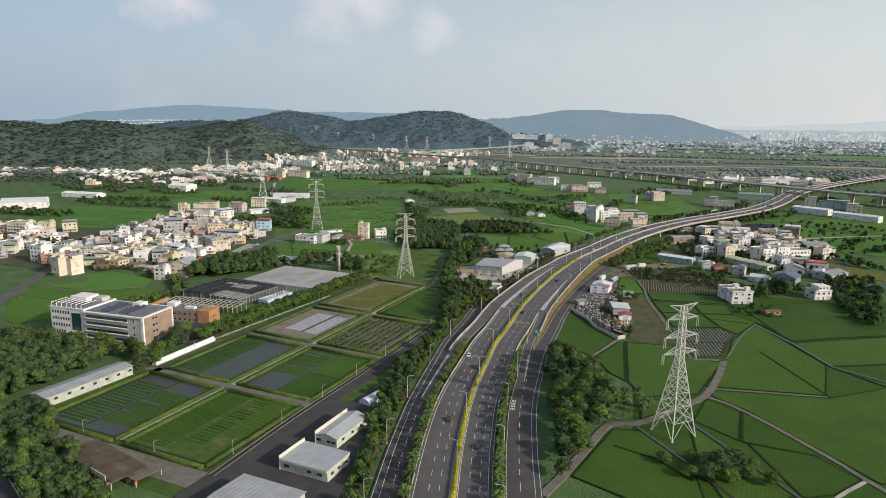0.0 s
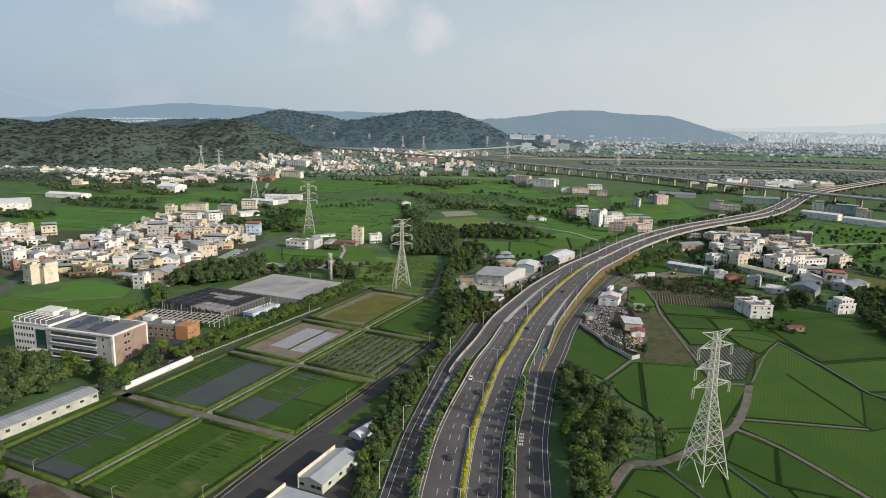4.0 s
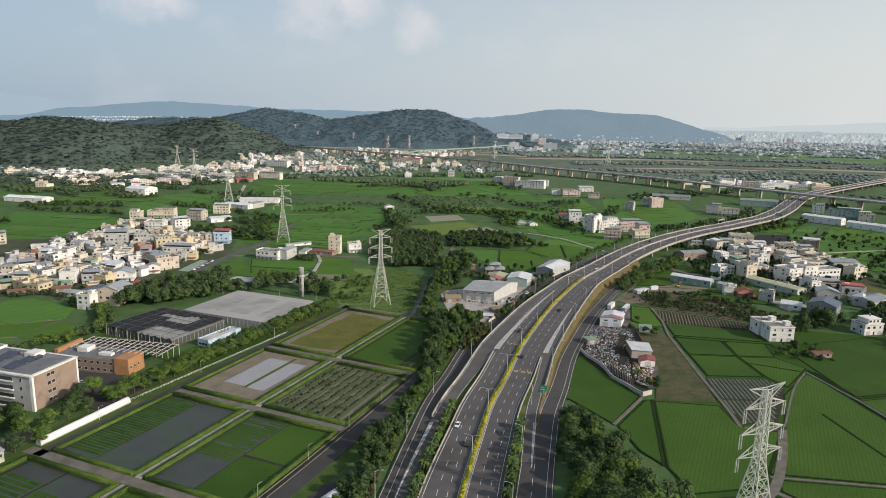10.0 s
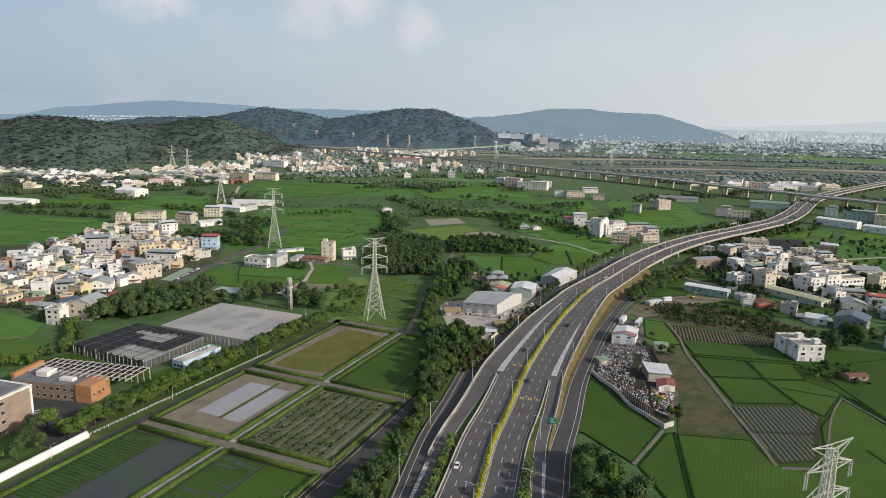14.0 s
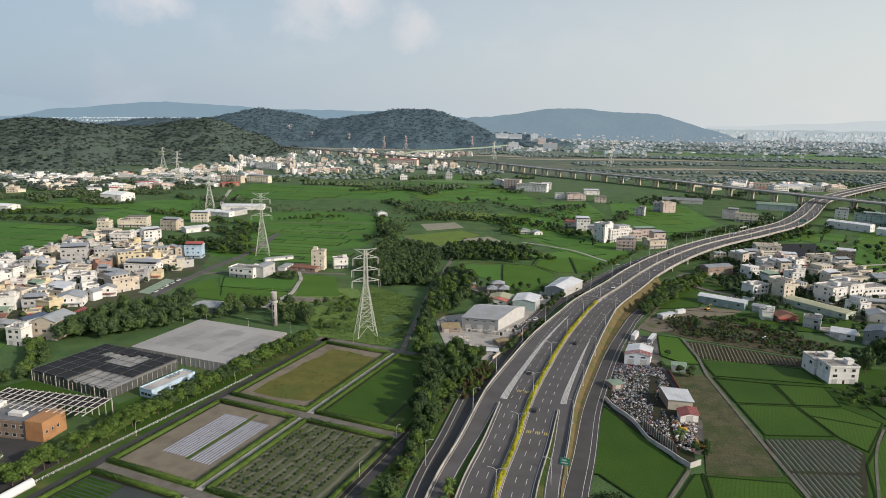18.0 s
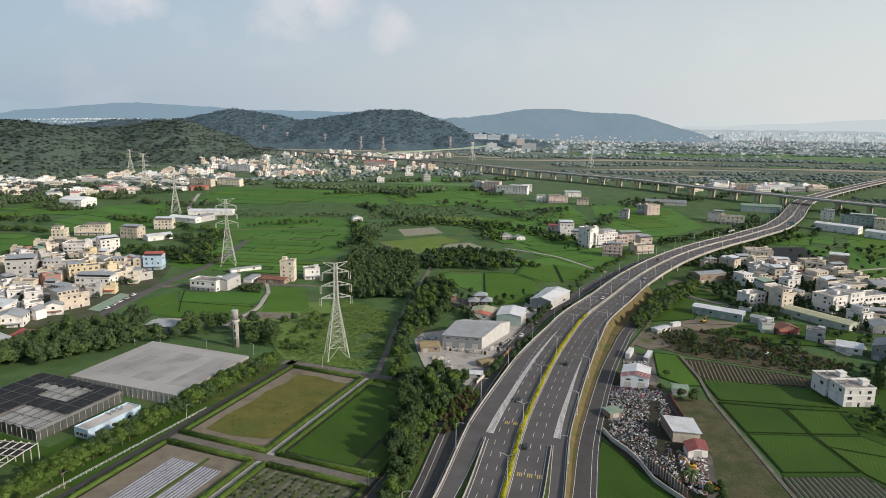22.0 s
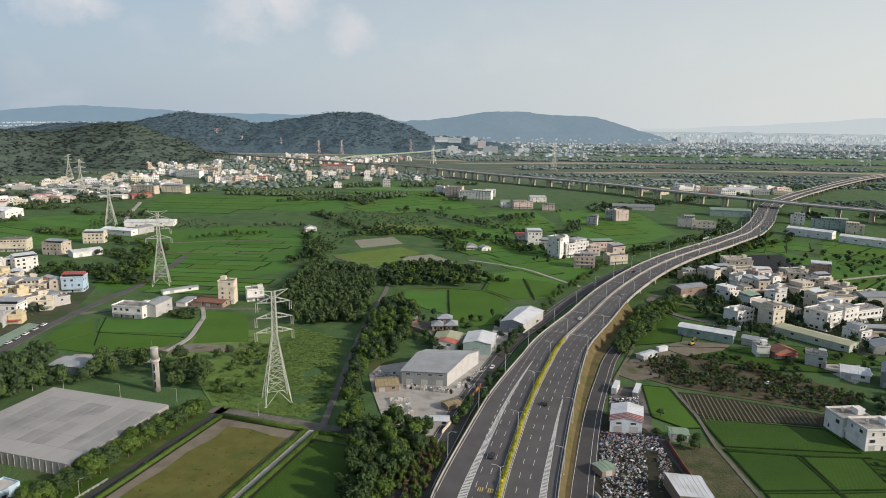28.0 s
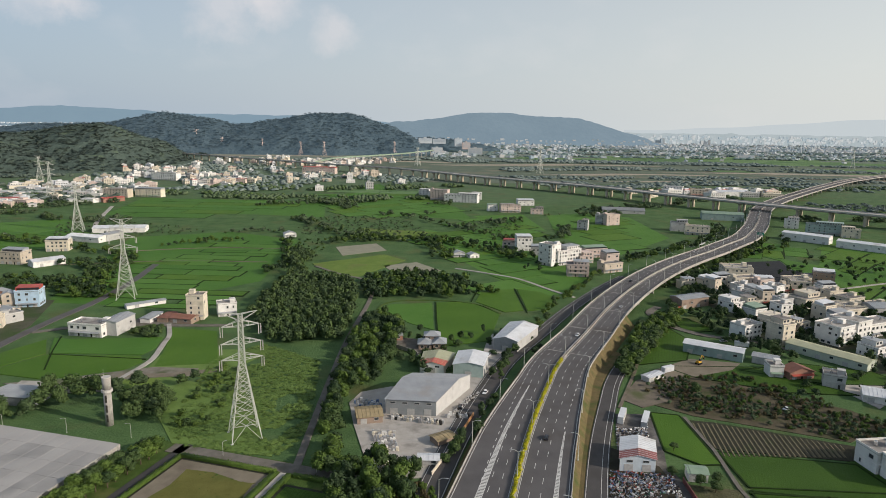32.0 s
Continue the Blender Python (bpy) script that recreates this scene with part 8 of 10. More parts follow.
for a, b, c, d in ((-131.6, -72.9, -47.6, -3.6), (-131.6, -72.9, 0.8, 43.4), (-66.2, -8, -44.4, -3.6), (-66.2, -8, 1.4, 44.4), (1.4, 59.6, -44.2, -3.6), (1.4, 59.6, 1.6, 43.4), (69.6, 148.4, -44.2, -3.6), (70.4, 143.4, 2.6, 34.4)):
    slab("ditch", rect(a, b, c, d), 0.24, WET_EDGE, "dark wet ditch between a hedge and a plot", "ditch", thick=0.1)
for (a, b, c, d), m in PLOTS:
    w = {"wet_mud": "flooded grey mud plot of a trial farm", "rice": "bright green rice plot of a trial farm", "rice_young": "smooth bright green plot of a trial farm", "pale_soil": "bare pale brown soil plot of a trial farm", "orchard_floor": "brown orchard plot with rows of saplings", "dry_lawn": "yellowing grass plot of a trial farm", "rough_grass": "green vegetable plot of a trial farm"}[m.name]
    slab("farm_plot", rect(a, b, c, d), 0.3, m, w, "plot")
RW = random.Random(31)
ring = [(76, -38), (90, -39.5), (104, -37), (118, -38.6), (131, -36), (141, -36.5), (142.4, -26), (140, -14), (141, -7.4), (128, -6.4), (116, -6.8), (104, -6), (92, -7), (82, -6.2), (76.4, -10), (74.6, -24)]
slab("weed_patch", [farm(u + RW.uniform(-1, 1), v + RW.uniform(-0.7, 0.7)) for u, v in ring], 0.34, LAWN_DRY, "yellow-green weeds grown over a bare plot", "weeds")
wood("low_weeds", [(x, y, RW.uniform(0.5, 1.1), RW.uniform(0.2, 0.5)) for x, y in scatter([farm(u, v) for u, v in ring], 1.9, RW, 0.9) if noise.noise((x / 7, y / 7, 2.2)) > -0.2], [LAWN_DRY, GRASS, LAWN_DRY], "low tufts of yellowing weeds on a farm plot", "weeds", near=False, seed=61)
slab("weed_strip", rect(14, 56, -21.4, -19.8), 0.34, GRASS, "strip of grass between plastic mulch rows", "weeds")


def rows_of(name, u0, u1, v0, v1, gap, width, height, m, label, along="v", skip=0.0, seed=3):
    """Planted ridges across (along v) or along (along u) a plot."""
    rg = random.Random(seed)
    g = Geo()
    x = (u0 if along == "v" else v0) + gap / 2
    end = u1 if along == "v" else v1
    while x < end:
        a, b = (v0, v1) if along == "v" else (u0, u1)
        t = a
        while t < b - 1:
            n = min(b, t + rg.uniform(5, 12))
            if rg.random() > skip:
                j = rg.uniform(-0.1, 0.1)
                c = [(x - width / 2 + j, t), (x + width / 2 + j, t), (x + width / 2 + j, n), (x - width / 2 + j, n)]
                c = [farm(p, q) if along == "v" else farm(q, p) for p, q in c]
                mid = [((c[0][0] + c[1][0]) / 2, (c[0][1] + c[1][1]) / 2), ((c[2][0] + c[3][0]) / 2, (c[2][1] + c[3][1]) / 2)]
                hh = 0.3 + height * rg.uniform(0.7, 1.2)
                vs = [(*p, 0.28) for p in c] + [(*mid[0], hh), (*mid[1], hh)]
                g.add(vs, [(0, 1, 4), (1, 2, 5, 4), (2, 3, 5), (3, 0, 4, 5)])
            t = n + rg.uniform(0.0, 0.4)
        x += gap
    return tagged(new(name, g.mesh(name, m)), label, "crops", "", "stuff")


CROP = mat("crop_leaves", (0.02, 0.055, 0.008), (0.045, 0.095, 0.016), 0.8, 4.0, 0.3, 0.8, per_island=0.5)
rows_of("crop_rows", -128, -84, -45, -28, 2.6, 1.9, 0.4, CROP, "short rows of leafy green crop on wet mud")
rows_of("crop_rows", -122, -88, -25, -6, 1.5, 1.3, 0.35, RICE, "low green crop rows on wet mud", skip=0.06, seed=4)
rows_of("crop_rows", -128, -76, 3, 18, 1.7, 1.4, 0.35, RICE, "close rows of green vegetables", seed=5)
rows_of("crop_rows", -120, -76, 21, 30, 2.4, 1.9, 0.4, CROP, "short rows of leafy green crop", skip=0.15, seed=6)
rows_of("crop_rows", -112, -76, 32, 41, 2.6, 2.1, 0.5, RICE, "short rows of leafy green crop", skip=0.2, seed=7)
rows_of("crop_rows", -62, -10, -43, -27, 1.8, 1.5, 0.35, CROP, "rows of green seedlings beside a flooded plot", seed=8)
rows_of("crop_rows", -44, -10, 4, 21, 1.5, 1.3, 0.3, RICE, "thin rows of green seedlings in mud", skip=0.1, seed=9)
MULCH = mat("plastic_mulch", (0.2, 0.22, 0.28), (0.3, 0.325, 0.4), 0.3, 2.0, 0.4, 0.0)
rows_of("mulch_rows", 15, 51, -34, -21.6, 1.4, 0.95, 0.22, MULCH, "pale plastic mulch strips on bare soil", "u", 0.0, 2)
rows_of("mulch_rows", 14, 50, -19.4, -9.4, 1.4, 0.95, 0.22, MULCH, "pale plastic mulch strips on bare soil", "u", 0.0, 3)
sap = []
for v in np.arange(6, 41, 4.4):
    for u in np.arange(7, 58, 2.4):
        x, y = farm(u - 2 + R2.uniform(-0.4, 0.4), v + R2.uniform(-0.4, 0.4))
        r = R2.uniform(0.55, 1.15)
        sap.append((x, y, r, r * 1.7))
wood("saplings", sap, [LEAF, LEAF_LIGHT], "rows of small green saplings on a brown plot", "saplings", near=False, seed=20)
# paths and lanes of the farm
for u0, u1, v0, v1, m, n, lab in ((-72.5, -67.5, -56, 48, PATHWAY, "path", "concrete cross path of the trial farm"), (-5.4, -0.8, -46.4, 48, PATHWAY, "path", "concrete cross path of the trial farm"), (61.8, 67, -46.4, 46, PATHWAY, "path", "concrete cross path of the trial farm"),
                                  (-67.3, -5.6, -2.6, 0.2, CONCRETE, "path", "narrow concrete path between farm plots"), (-131, -72.7, -2.6, 0.2, CONCRETE, "path", "narrow concrete path between farm plots"), (-0.6, 61.6, -2.6, 0.2, CONCRETE, "path", "narrow concrete path between farm plots"), (67.2, 150, -2.6, 0.6, CONCRETE, "path", "narrow concrete path between farm plots"),
                                  (-72, 158, -50.8, -46.6, ASPHALT_DARK, "road", "dark farm road beside an avenue of trees"), (-146, -135, -56, 48, PATHWAY, "path", "broad concrete apron at the farm's edge"), (-152, -60, 48.5, 63.5, ASPHALT_DARK, "road", "dark service lane beside workshops"), (-59.8, 20, 48.5, 56, ASPHALT_DARK, "road", "dark service lane beside a shelter belt"), (20.2, 150, 47, 51.5, ASPHALT_DARK, "road", "dark service lane beside a shelter belt"), (150.2, 157, -54, 52, PATHWAY, "path", "concrete path at the farm's far end")):
    slab(n, rect(u0, u1, v0, v1), 0.36, m, lab, n, thick=0.3)
for u0, u1, v0, v1 in ((-134, -73, -52.6, -51.2), (-134, -6, 45.2, 46.6)):
    slab("ditch", rect(u0, u1, v0, v1), 0.2, WATER, "narrow concrete-lined ditch beside the farm plots", "ditch", thick=0.1)


HEDGE = mat("hedge_leaves", (0.042, 0.078, 0.014), (0.09, 0.142, 0.028), 0.65, 3.0, 0.4, 0.0, per_island=0.4)


def hedge(u0, u1, v0, v1, seed, height=1.15):
    """A clipped hedge: a leafy skin on a solid core."""
    rg = np.random.default_rng(seed)
    a, b = Vector(farm((u0 + u1) / 2, (v0 + v1) / 2)), None
    L, W = max(u1 - u0, v1 - v0), min(u1 - u0, v1 - v0)
    n = int(L * (W + 2 * height) * 3.6)
    t = rg.uniform(0, L, n)
    side = rg.random(n)
    s = np.where(side < 0.4, rg.uniform(-W / 2, W / 2, n), np.where(side < 0.7, -W / 2, W / 2))
    z = np.where(side < 0.4, height, rg.uniform(0.05, height, n)) + 0.12 * rg.normal(size=n) * (1 + 0.8 * np.sin(t * 0.7))
    nr = np.stack([0.4 * rg.normal(size=n), np.where(side < 0.4, 0, np.sign(s)) + 0.4 * rg.normal(size=n), np.where(side < 0.4, 1, 0.2) + 0.3 * rg.normal(size=n)], 1)
    nr /= np.linalg.norm(nr, axis=1)[:, None]
    c = np.stack([t - L / 2, s + 0.08 * rg.normal(size=n), z], 1)
    tt = np.cross(nr, rg.normal(size=(n, 3)))
    tt /= np.linalg.norm(tt, axis=1)[:, None]
    bb = np.cross(nr, tt)
    k = rg.uniform(0.14, 0.34, (n, 1))
    v = np.stack([c - tt * k, c - bb * k * 0.7, c + tt * k, c + bb * k * 0.7], 1).reshape(-1, 3)
    q = np.arange(4 * n).reshape(-1, 4)
    core = [(-L / 2, -W / 2 + 0.1, 0), (L / 2, -W / 2 + 0.1, 0), (L / 2, W / 2 - 0.1, 0), (-L / 2, W / 2 - 0.1, 0), (-L / 2, -W / 2 + 0.15, height - 0.12), (L / 2, -W / 2 + 0.15, height - 0.12), (L / 2, W / 2 - 0.15, height - 0.12), (-L / 2, W / 2 - 0.15, height - 0.12)]
    cq = np.array([(4, 5, 6, 7), (0, 1, 5, 4), (1, 2, 6, 5), (2, 3, 7, 6), (3, 0, 4, 7)]) + len(v)
    ob = new("hedge", fast_mesh("hedge", np.vstack([v, core]), np.vstack([q, cq]), [HEDGE]))
    ang = math.degrees(math.atan2(FU.y, FU.x)) if u1 - u0 > v1 - v0 else math.degrees(math.atan2(FV.y, FV.x))
    ob.matrix_basis = pose(a.x, a.y, 0.3, 0, 0, ang)
    tagged(ob, "clipped green hedge round a farm plot", "hedge", "farm hedges", "")


FENCE_PANEL = Geo().box(-1.0, -0.04, 0.9, 1.0, 0.04, 1.0).box(-1.0, -0.04, 0.45, 1.0, 0.04, 0.53).box(-1.0, -0.06, 0, -0.88, 0.06, 1.1).mesh("fence_panel", TIN_WHITE)
_s = 50
for u0, u1 in ((-132, -73.5), (-66.5, -7), (0.8, 60.4), (68.6, 149)):
    for v0, v1 in ((-50.8, -48.4) if u0 < -100 else (-46.2, -44.4), (-5.2, -2.9), (0.5, 2.8), (43.4, 45.2)):
        hedge(u0, u1, v0, v1, _s, 1.2)
        _s += 1
for u in (-133.6, -74.4, -66.6, -7.0, 0.8, 60.4, 68.6, 149):
    for v0, v1 in ((-49 if u < -70 else -45, -4), (3, 44)):
        hedge(u - 1.0, u + 1.0, v0, v1, _s, 1.3)
        _s += 1


t = thing("white_fence", "low white rail fence beside the farm road", "fence")
for k in range(54):
    s_ = k / 53
    x, y = -151 + 45 * s_, 362 + 102 * s_
    part("fence_panel", FENCE_PANEL, t, "", (x, y, 0.2), 66.2)


def arch_tunnel(name, x, y, turn, L, W, H, m, label, n=10):
    g = Geo()
    vs, fs = [], []
    ring = [(W / 2 * math.cos(math.pi * k / n), H * math.sin(math.pi * k / n)) for k in range(n + 1)]
    segs = max(2, int(L / 3))
    for j in range(segs + 1):
        for a, b in ring:
            vs.append((-L / 2 + L * j / segs, a, b + (0.04 if j % 2 else 0)))
    for j in range(segs):
        for k in range(n):
            o = j * (n + 1) + k
            fs.append((o, o + 1, o + n + 2, o + n + 1))
    e = segs * (n + 1)
    fs += [tuple(range(n + 1)), tuple(range(e + n, e - 1, -1))]
    t = thing(name, label, "greenhouse", (x, y, 0.1), turn)
    part("cover", Geo().add(vs, fs).mesh("cover", m), t)
    part("base_frame", Geo().box(-L / 2 - 0.1, -W / 2 - 0.12, 0, L / 2 + 0.1, -W / 2 + 0.1, 0.35).box(-L / 2 - 0.1, W / 2 - 0.1, 0, L / 2 + 0.1, W / 2 + 0.12, 0.35).mesh("base_frame", CONCRETE), t)
    return t


arch_tunnel("tunnel_greenhouse", -158.5, 341, 70.5, 44, 3.0, 2.6, TIN_WHITE, "long white hooped plastic tunnel beside the farm road")


def spans_house(x, y, turn, w, d, h, bays, label, wall_m, pick, rise, gutter_m=None, rowsn=6, gable=False, nets=None):
    """A multi-span greenhouse: bays side by side, each with its own arched roof, panel by panel."""
    t = thing("greenhouse", label, "greenhouse", (x, y, 0), turn)
    for a, b, c, e, nm in ((-w / 2, -d / 2, w / 2, -d / 2 + 0.15, "front_wall"), (-w / 2, d / 2 - 0.15, w / 2, d / 2, "back_wall"), (-w / 2, -d / 2 + 0.16, -w / 2 + 0.15, d / 2 - 0.16, "side_wall"), (w / 2 - 0.15, -d / 2 + 0.16, w / 2, d / 2 - 0.16, "side_wall")):
        part(nm, Geo().box(a, b, 0, c, e, h).mesh(nm, wall_m), t)
    for k in range(int(w / 3)):
        part("post", POST, t, "", (-w / 2 + (k + 0.5) * 3, -d / 2 - 0.08, 0), 0, (1, 1, h))
    for k in range(int(d / 3)):
        part("post", POST, t, "", (w / 2 + 0.08, -d / 2 + (k + 0.5) * 3, 0), 0, (1, 1, h))
    bw, steps = w / bays, 2 if gable else 6
    for k in range(bays):
        for r in range(rowsn):
            y0, y1 = -d / 2 + d * r / rowsn, -d / 2 + d * (r + 1) / rowsn - 0.06
            vs, fs = [], []
            for j in range(steps + 1):
                u = -w / 2 + bw * (k + j / steps)
                z = h + 0.05 + rise * math.sin(math.pi * j / steps)
                vs += [(u, y0, z), (u, y1, z), (u, y0, z - 0.08), (u, y1, z - 0.08)]
                if j:
                    a, b = 4 * j - 4, 4 * j
                    fs += [(a, b, b + 1, a + 1), (a + 2, a + 3, b + 3, b + 2), (a, a + 2, b + 2, b), (a + 1, b + 1, b + 3, a + 3)]
            part("roof_panel", Geo().add(vs, fs).mesh("roof_panel", pick(k, r)), t)
        part("gutter", Geo().box(-w / 2 + bw * k - 0.12, -d / 2 - 0.1, h - 0.05, -w / 2 + bw * k + 0.12, d / 2 + 0.1, h + 0.1).mesh("gutter", gutter_m or STEEL), t)
        if gable:
            part("gable", Geo().add([(-w / 2 + bw * k, -d / 2, h), (-w / 2 + bw * (k + 1), -d / 2, h), (-w / 2 + bw * (k + 0.5), -d / 2, h + rise), (-w / 2 + bw * k, -d / 2 + 0.1, h), (-w / 2 + bw * (k + 1), -d / 2 + 0.1, h), (-w / 2 + bw * (k + 0.5), -d / 2 + 0.1, h + rise)], [(0, 1, 2), (5, 4, 3), (0, 3, 4, 1), (1, 4, 5, 2), (2, 5, 3, 0)]).mesh("gable", wall_m), t)
    if nets:   # flat shade nets on a frame above the roof
        z = h + rise + 0.25
        for u0, u1, v0, v1 in nets:
            part("shade_net", Geo().box(u0, v0, z, u1, v1, z + 0.06).mesh("shade_net", NET_BLACK), t)
        for k in range(7):
            v = -d / 2 + d * k / 6
            part("net_rail", Geo().box(-w / 2 - 0.3, v - 0.12, z + 0.07, w / 2 + 0.3, v + 0.12, z + 0.2).mesh("net_rail", FILM_DARK), t)
        for k in range(7):
            u = -w / 2 + w * k / 6
            part("net_rail", Geo().box(u - 0.12, -d / 2 - 0.3, z + 0.21, u + 0.12, d / 2 + 0.3, z + 0.33).mesh("net_rail", FILM_DARK), t)
            part("net_post", Geo().box(u - 0.1, -d / 2 - 0.3, 0, u + 0.1, -d / 2 - 0.12, z).mesh("net_post", STEEL), t)
    return t


FILM_DARK = mat("dark_greenhouse_wall", (0.05, 0.052, 0.05), (0.1, 0.102, 0.1), 0.4, 3.0, 0.3, 0.05)
POST = Geo().box(-0.06, -0.06, 0, 0.06, 0.06, 1).mesh("post", STEEL)
spans_house(-141, 504, -19.5, 63, 54, 5.0, 9, "very large pale film greenhouse with a broad flat roof", FILM, lambda k, r: FILM if k % 3 == 0 or r in (0, 5) else FILM_DIM, 0.06, FILM)
spans_house(-178.5, 462, -22, 52, 42, 4.2, 10, "dark multi-span greenhouse with black shade nets on its roof", FILM_DARK, lambda k, r: FILM_GREY, 1.0, FILM_DARK, 12, True, [(-26, 0, -21, -6), (-26, 26, -6, 2), (-26, -4, 2, 8), (14, 26, 2, 21), (-26, 4, 14, 21), (-26, -14, 8, 14), (4, 14, 17, 21)])
t = thing("pump_house", "low pale blue flat-roofed block beside a greenhouse", "building", (-141, 448, 0), 66)
part("wall", Geo().box(-13, -4, -0.1, 13, 4, 3.8).mesh("wall", WALLS["blue"]), t)
part("roof", Geo().box(-13, -4, 3.8, 13, 4, 3.95).mesh("roof", CONCRETE_PALE), t)
for x0, y0, x1, y1 in ((-13, -4, 13, -3.7), (-13, 3.7, 13, 4), (-13, -3.7, -12.7, 3.7), (12.7, -3.7, 13, 3.7)):
    part("parapet", Geo().box(x0, y0, 3.95, x1, y1, 4.5).mesh("parapet", WALLS["blue"]), t)
for k in range(3):
    part("roof_fan", Geo().tube(2 + k * 2.6, 0.5, 4.2, 5.6, 0.7, 0.6, 12).mesh("roof_fan", STAINLESS), t)
for k in range(3):
    part("window", window_mesh(1.8, 1.2), t, "", (-13, -2.4 + k * 2.2, 1.2), -90)
    part("window", window_mesh(1.8, 1.2), t, "", (-9 + k * 8, -4, 1.2))

# ---- office building of the farm ----
PANEL_DARK = mat("solar_panel", (0.03, 0.035, 0.05), (0.06, 0.065, 0.085), 0.2, 3.0, 0.4, 0.0)
GLASS_GREEN = mat("green_glass", (0.015, 0.045, 0.04), (0.03, 0.075, 0.065), 0.12, 3.0, 0.4, 0.0)
DECK = mat("roof_membrane", (0.11, 0.12, 0.135), (0.18, 0.19, 0.2), 0.7, 5.0, 0.4, 0.05, spot=(0.26, 0.26, 0.26), spot_amount=0.3)
t = thing("office_building", "white four-storey office with dark window bands and tan end wall", "office building", (-212, 368, 0), -13)
part("main_wing", Geo().box(-12, -13, -0.1, 29, 12, 16.0).mesh("main_wing", WALLS["grey"]), t)
part("west_wing", Geo().box(-37, -12, -0.1, -12.02, 13, 17.0).mesh("west_wing", WALLS["white"]), t)
part("end_wall", Geo().box(29, -12.2, 0, 29.35, 11.2, 15.8).mesh("end_wall", WALLS["tan"]), t, "tan tiled end wall")
for a in (-13.1, 11.2):
    part("corner_fin", Geo().box(28.4, a, 0, 29.9, a + 1.0, 16.6).mesh("corner_fin", WALLS["white"]), t)
part("roof_edge", Geo().box(-12.5, -13.6, 16.0, 29.9, 12.6, 16.7).mesh("roof_edge", WALLS["white"]), t)
part("roof_edge", Geo().box(-37.4, -12.4, 17.0, -12.1, 13.4, 17.5).mesh("roof_edge", WALLS["white"]), t)
part("roof_deck", Geo().box(-11, -12, 16.7, 28.5, 11, 16.85).mesh("roof_deck", DECK), t)
part("roof_deck", Geo().box(-36.4, -11.4, 17.5, -13, 12.4, 17.62).mesh("roof_deck", DECK), t)
for k in range(7):
    part("roof_beam", Geo().box(-36 + k * 3.6, -12, 19.6, -35.7 + k * 3.6, 0, 19.9).box(-36 + k * 3.6, -12, 17.5, -35.7 + k * 3.6, -11.7, 19.6).mesh("roof_beam", WALLS["white"]), t)
part("plant_room", Geo().box(-34, 0, 17.64, -22, 10, 20.5).mesh("plant_room", WALLS["white"]), t)
part("plant_room", Geo().box(-20, 4, 17.64, -14, 10, 20).mesh("plant_room", WALLS["grey"]), t)
part("plant_room", Geo().box(8, 4, 16.85, 14, 10, 19.0).mesh("plant_room", WALLS["white"]), t)
for k in (1, 3):
    for r in range(2):
        part("solar_panel", Geo().add([(-9 + k * 6.5, -10 + r * 9, 17.2), (-3 + k * 6.5, -10 + r * 9, 17.2), (-3 + k * 6.5, -3 + r * 9, 18.2), (-9 + k * 6.5, -3 + r * 9, 18.2), (-9 + k * 6.5, -10 + r * 9, 17.0), (-3 + k * 6.5, -10 + r * 9, 17.0), (-3 + k * 6.5, -3 + r * 9, 16.86), (-9 + k * 6.5, -3 + r * 9, 16.86)],
                                      [(0, 1, 2, 3), (0, 4, 5, 1), (1, 5, 6, 2), (2, 6, 7, 3), (3, 7, 4, 0)]).mesh("solar_panel", PANEL_DARK), t)
for s in range(4):
    z = 1.5 + s * 3.9
    part("window_band", Geo().box(-10, -13.1, z, 19, -12.95, z + 1.6).mesh("window_band", GLASS), t, "long dark window band")
    part("sill_band", Geo().box(-10.5, -13.7, z - 0.5, 19.5, -13.0, z - 0.05).mesh("sill_band", WALLS["white"]), t)
    for k in range(7):
        part("window", window_mesh(1.1, 1.6), t, "", (-35.2 + k * 1.9, -12, z + 0.3))
    for k in range(2):
        part("window", window_mesh(1.8, 1.5), t, "", (29.36, -4 + k * 2.4, z), 90)
    part("window", window_mesh(1.1, 1.5), t, "", (23.5, -13, z))
part("glass_front", Geo().box(-21.5, -12.25, 4, -15, -11.95, 14.5).mesh("glass_front", GLASS_GREEN), t, "tall dark green glass front")
part("entrance_canopy", Geo().box(-24, -17, 3.4, -13, -12, 3.8).box(-23.8, -16.8, 0, -23.4, -16.4, 3.4).box(-13.6, -16.8, 0, -13.2, -16.4, 3.4).mesh("entrance_canopy", CONCRETE_PALE), t)
t = thing("laboratory", "low orange-walled laboratory with rooftop frames", "building", (-186, 405, 0), -9)
part("wall", Geo().box(-20, -10, -0.1, 14, 10, 7.5).mesh("wall", WALLS["tan"]), t)
part("end_block", Geo().box(14.02, -10.5, -0.1, 22, 2, 8.6).mesh("end_block", WALLS["orange"]), t, "bright orange end block")
part("end_block", Geo().box(-22, -8, -0.1, -20.02, 10, 9.5).mesh("end_block", WALLS["orange"]), t, "bright orange end block")
part("roof", Geo().box(-19.5, -9.5, 7.5, 13.5, 9.5, 7.7).mesh("roof", DECK), t)
part("roof_box", Geo().box(-12, -4, 7.7, -6, 2, 10).mesh("roof_box", WALLS["white"]), t)
part("roof_box", Geo().box(2, -6, 7.7, 9, -3, 9).mesh("roof_box", WALLS["white"]), t)
for s in range(2):
    for k in range(9):
        part("window", window_mesh(1.8, 1.3), t, "", (-17 + k * 3.6, -10, 1.2 + s * 3.6))
for k in range(3):
    part("window", window_mesh(1.1, 1.2), t, "", (22, -8.5 + k * 3, 3.4), 90)
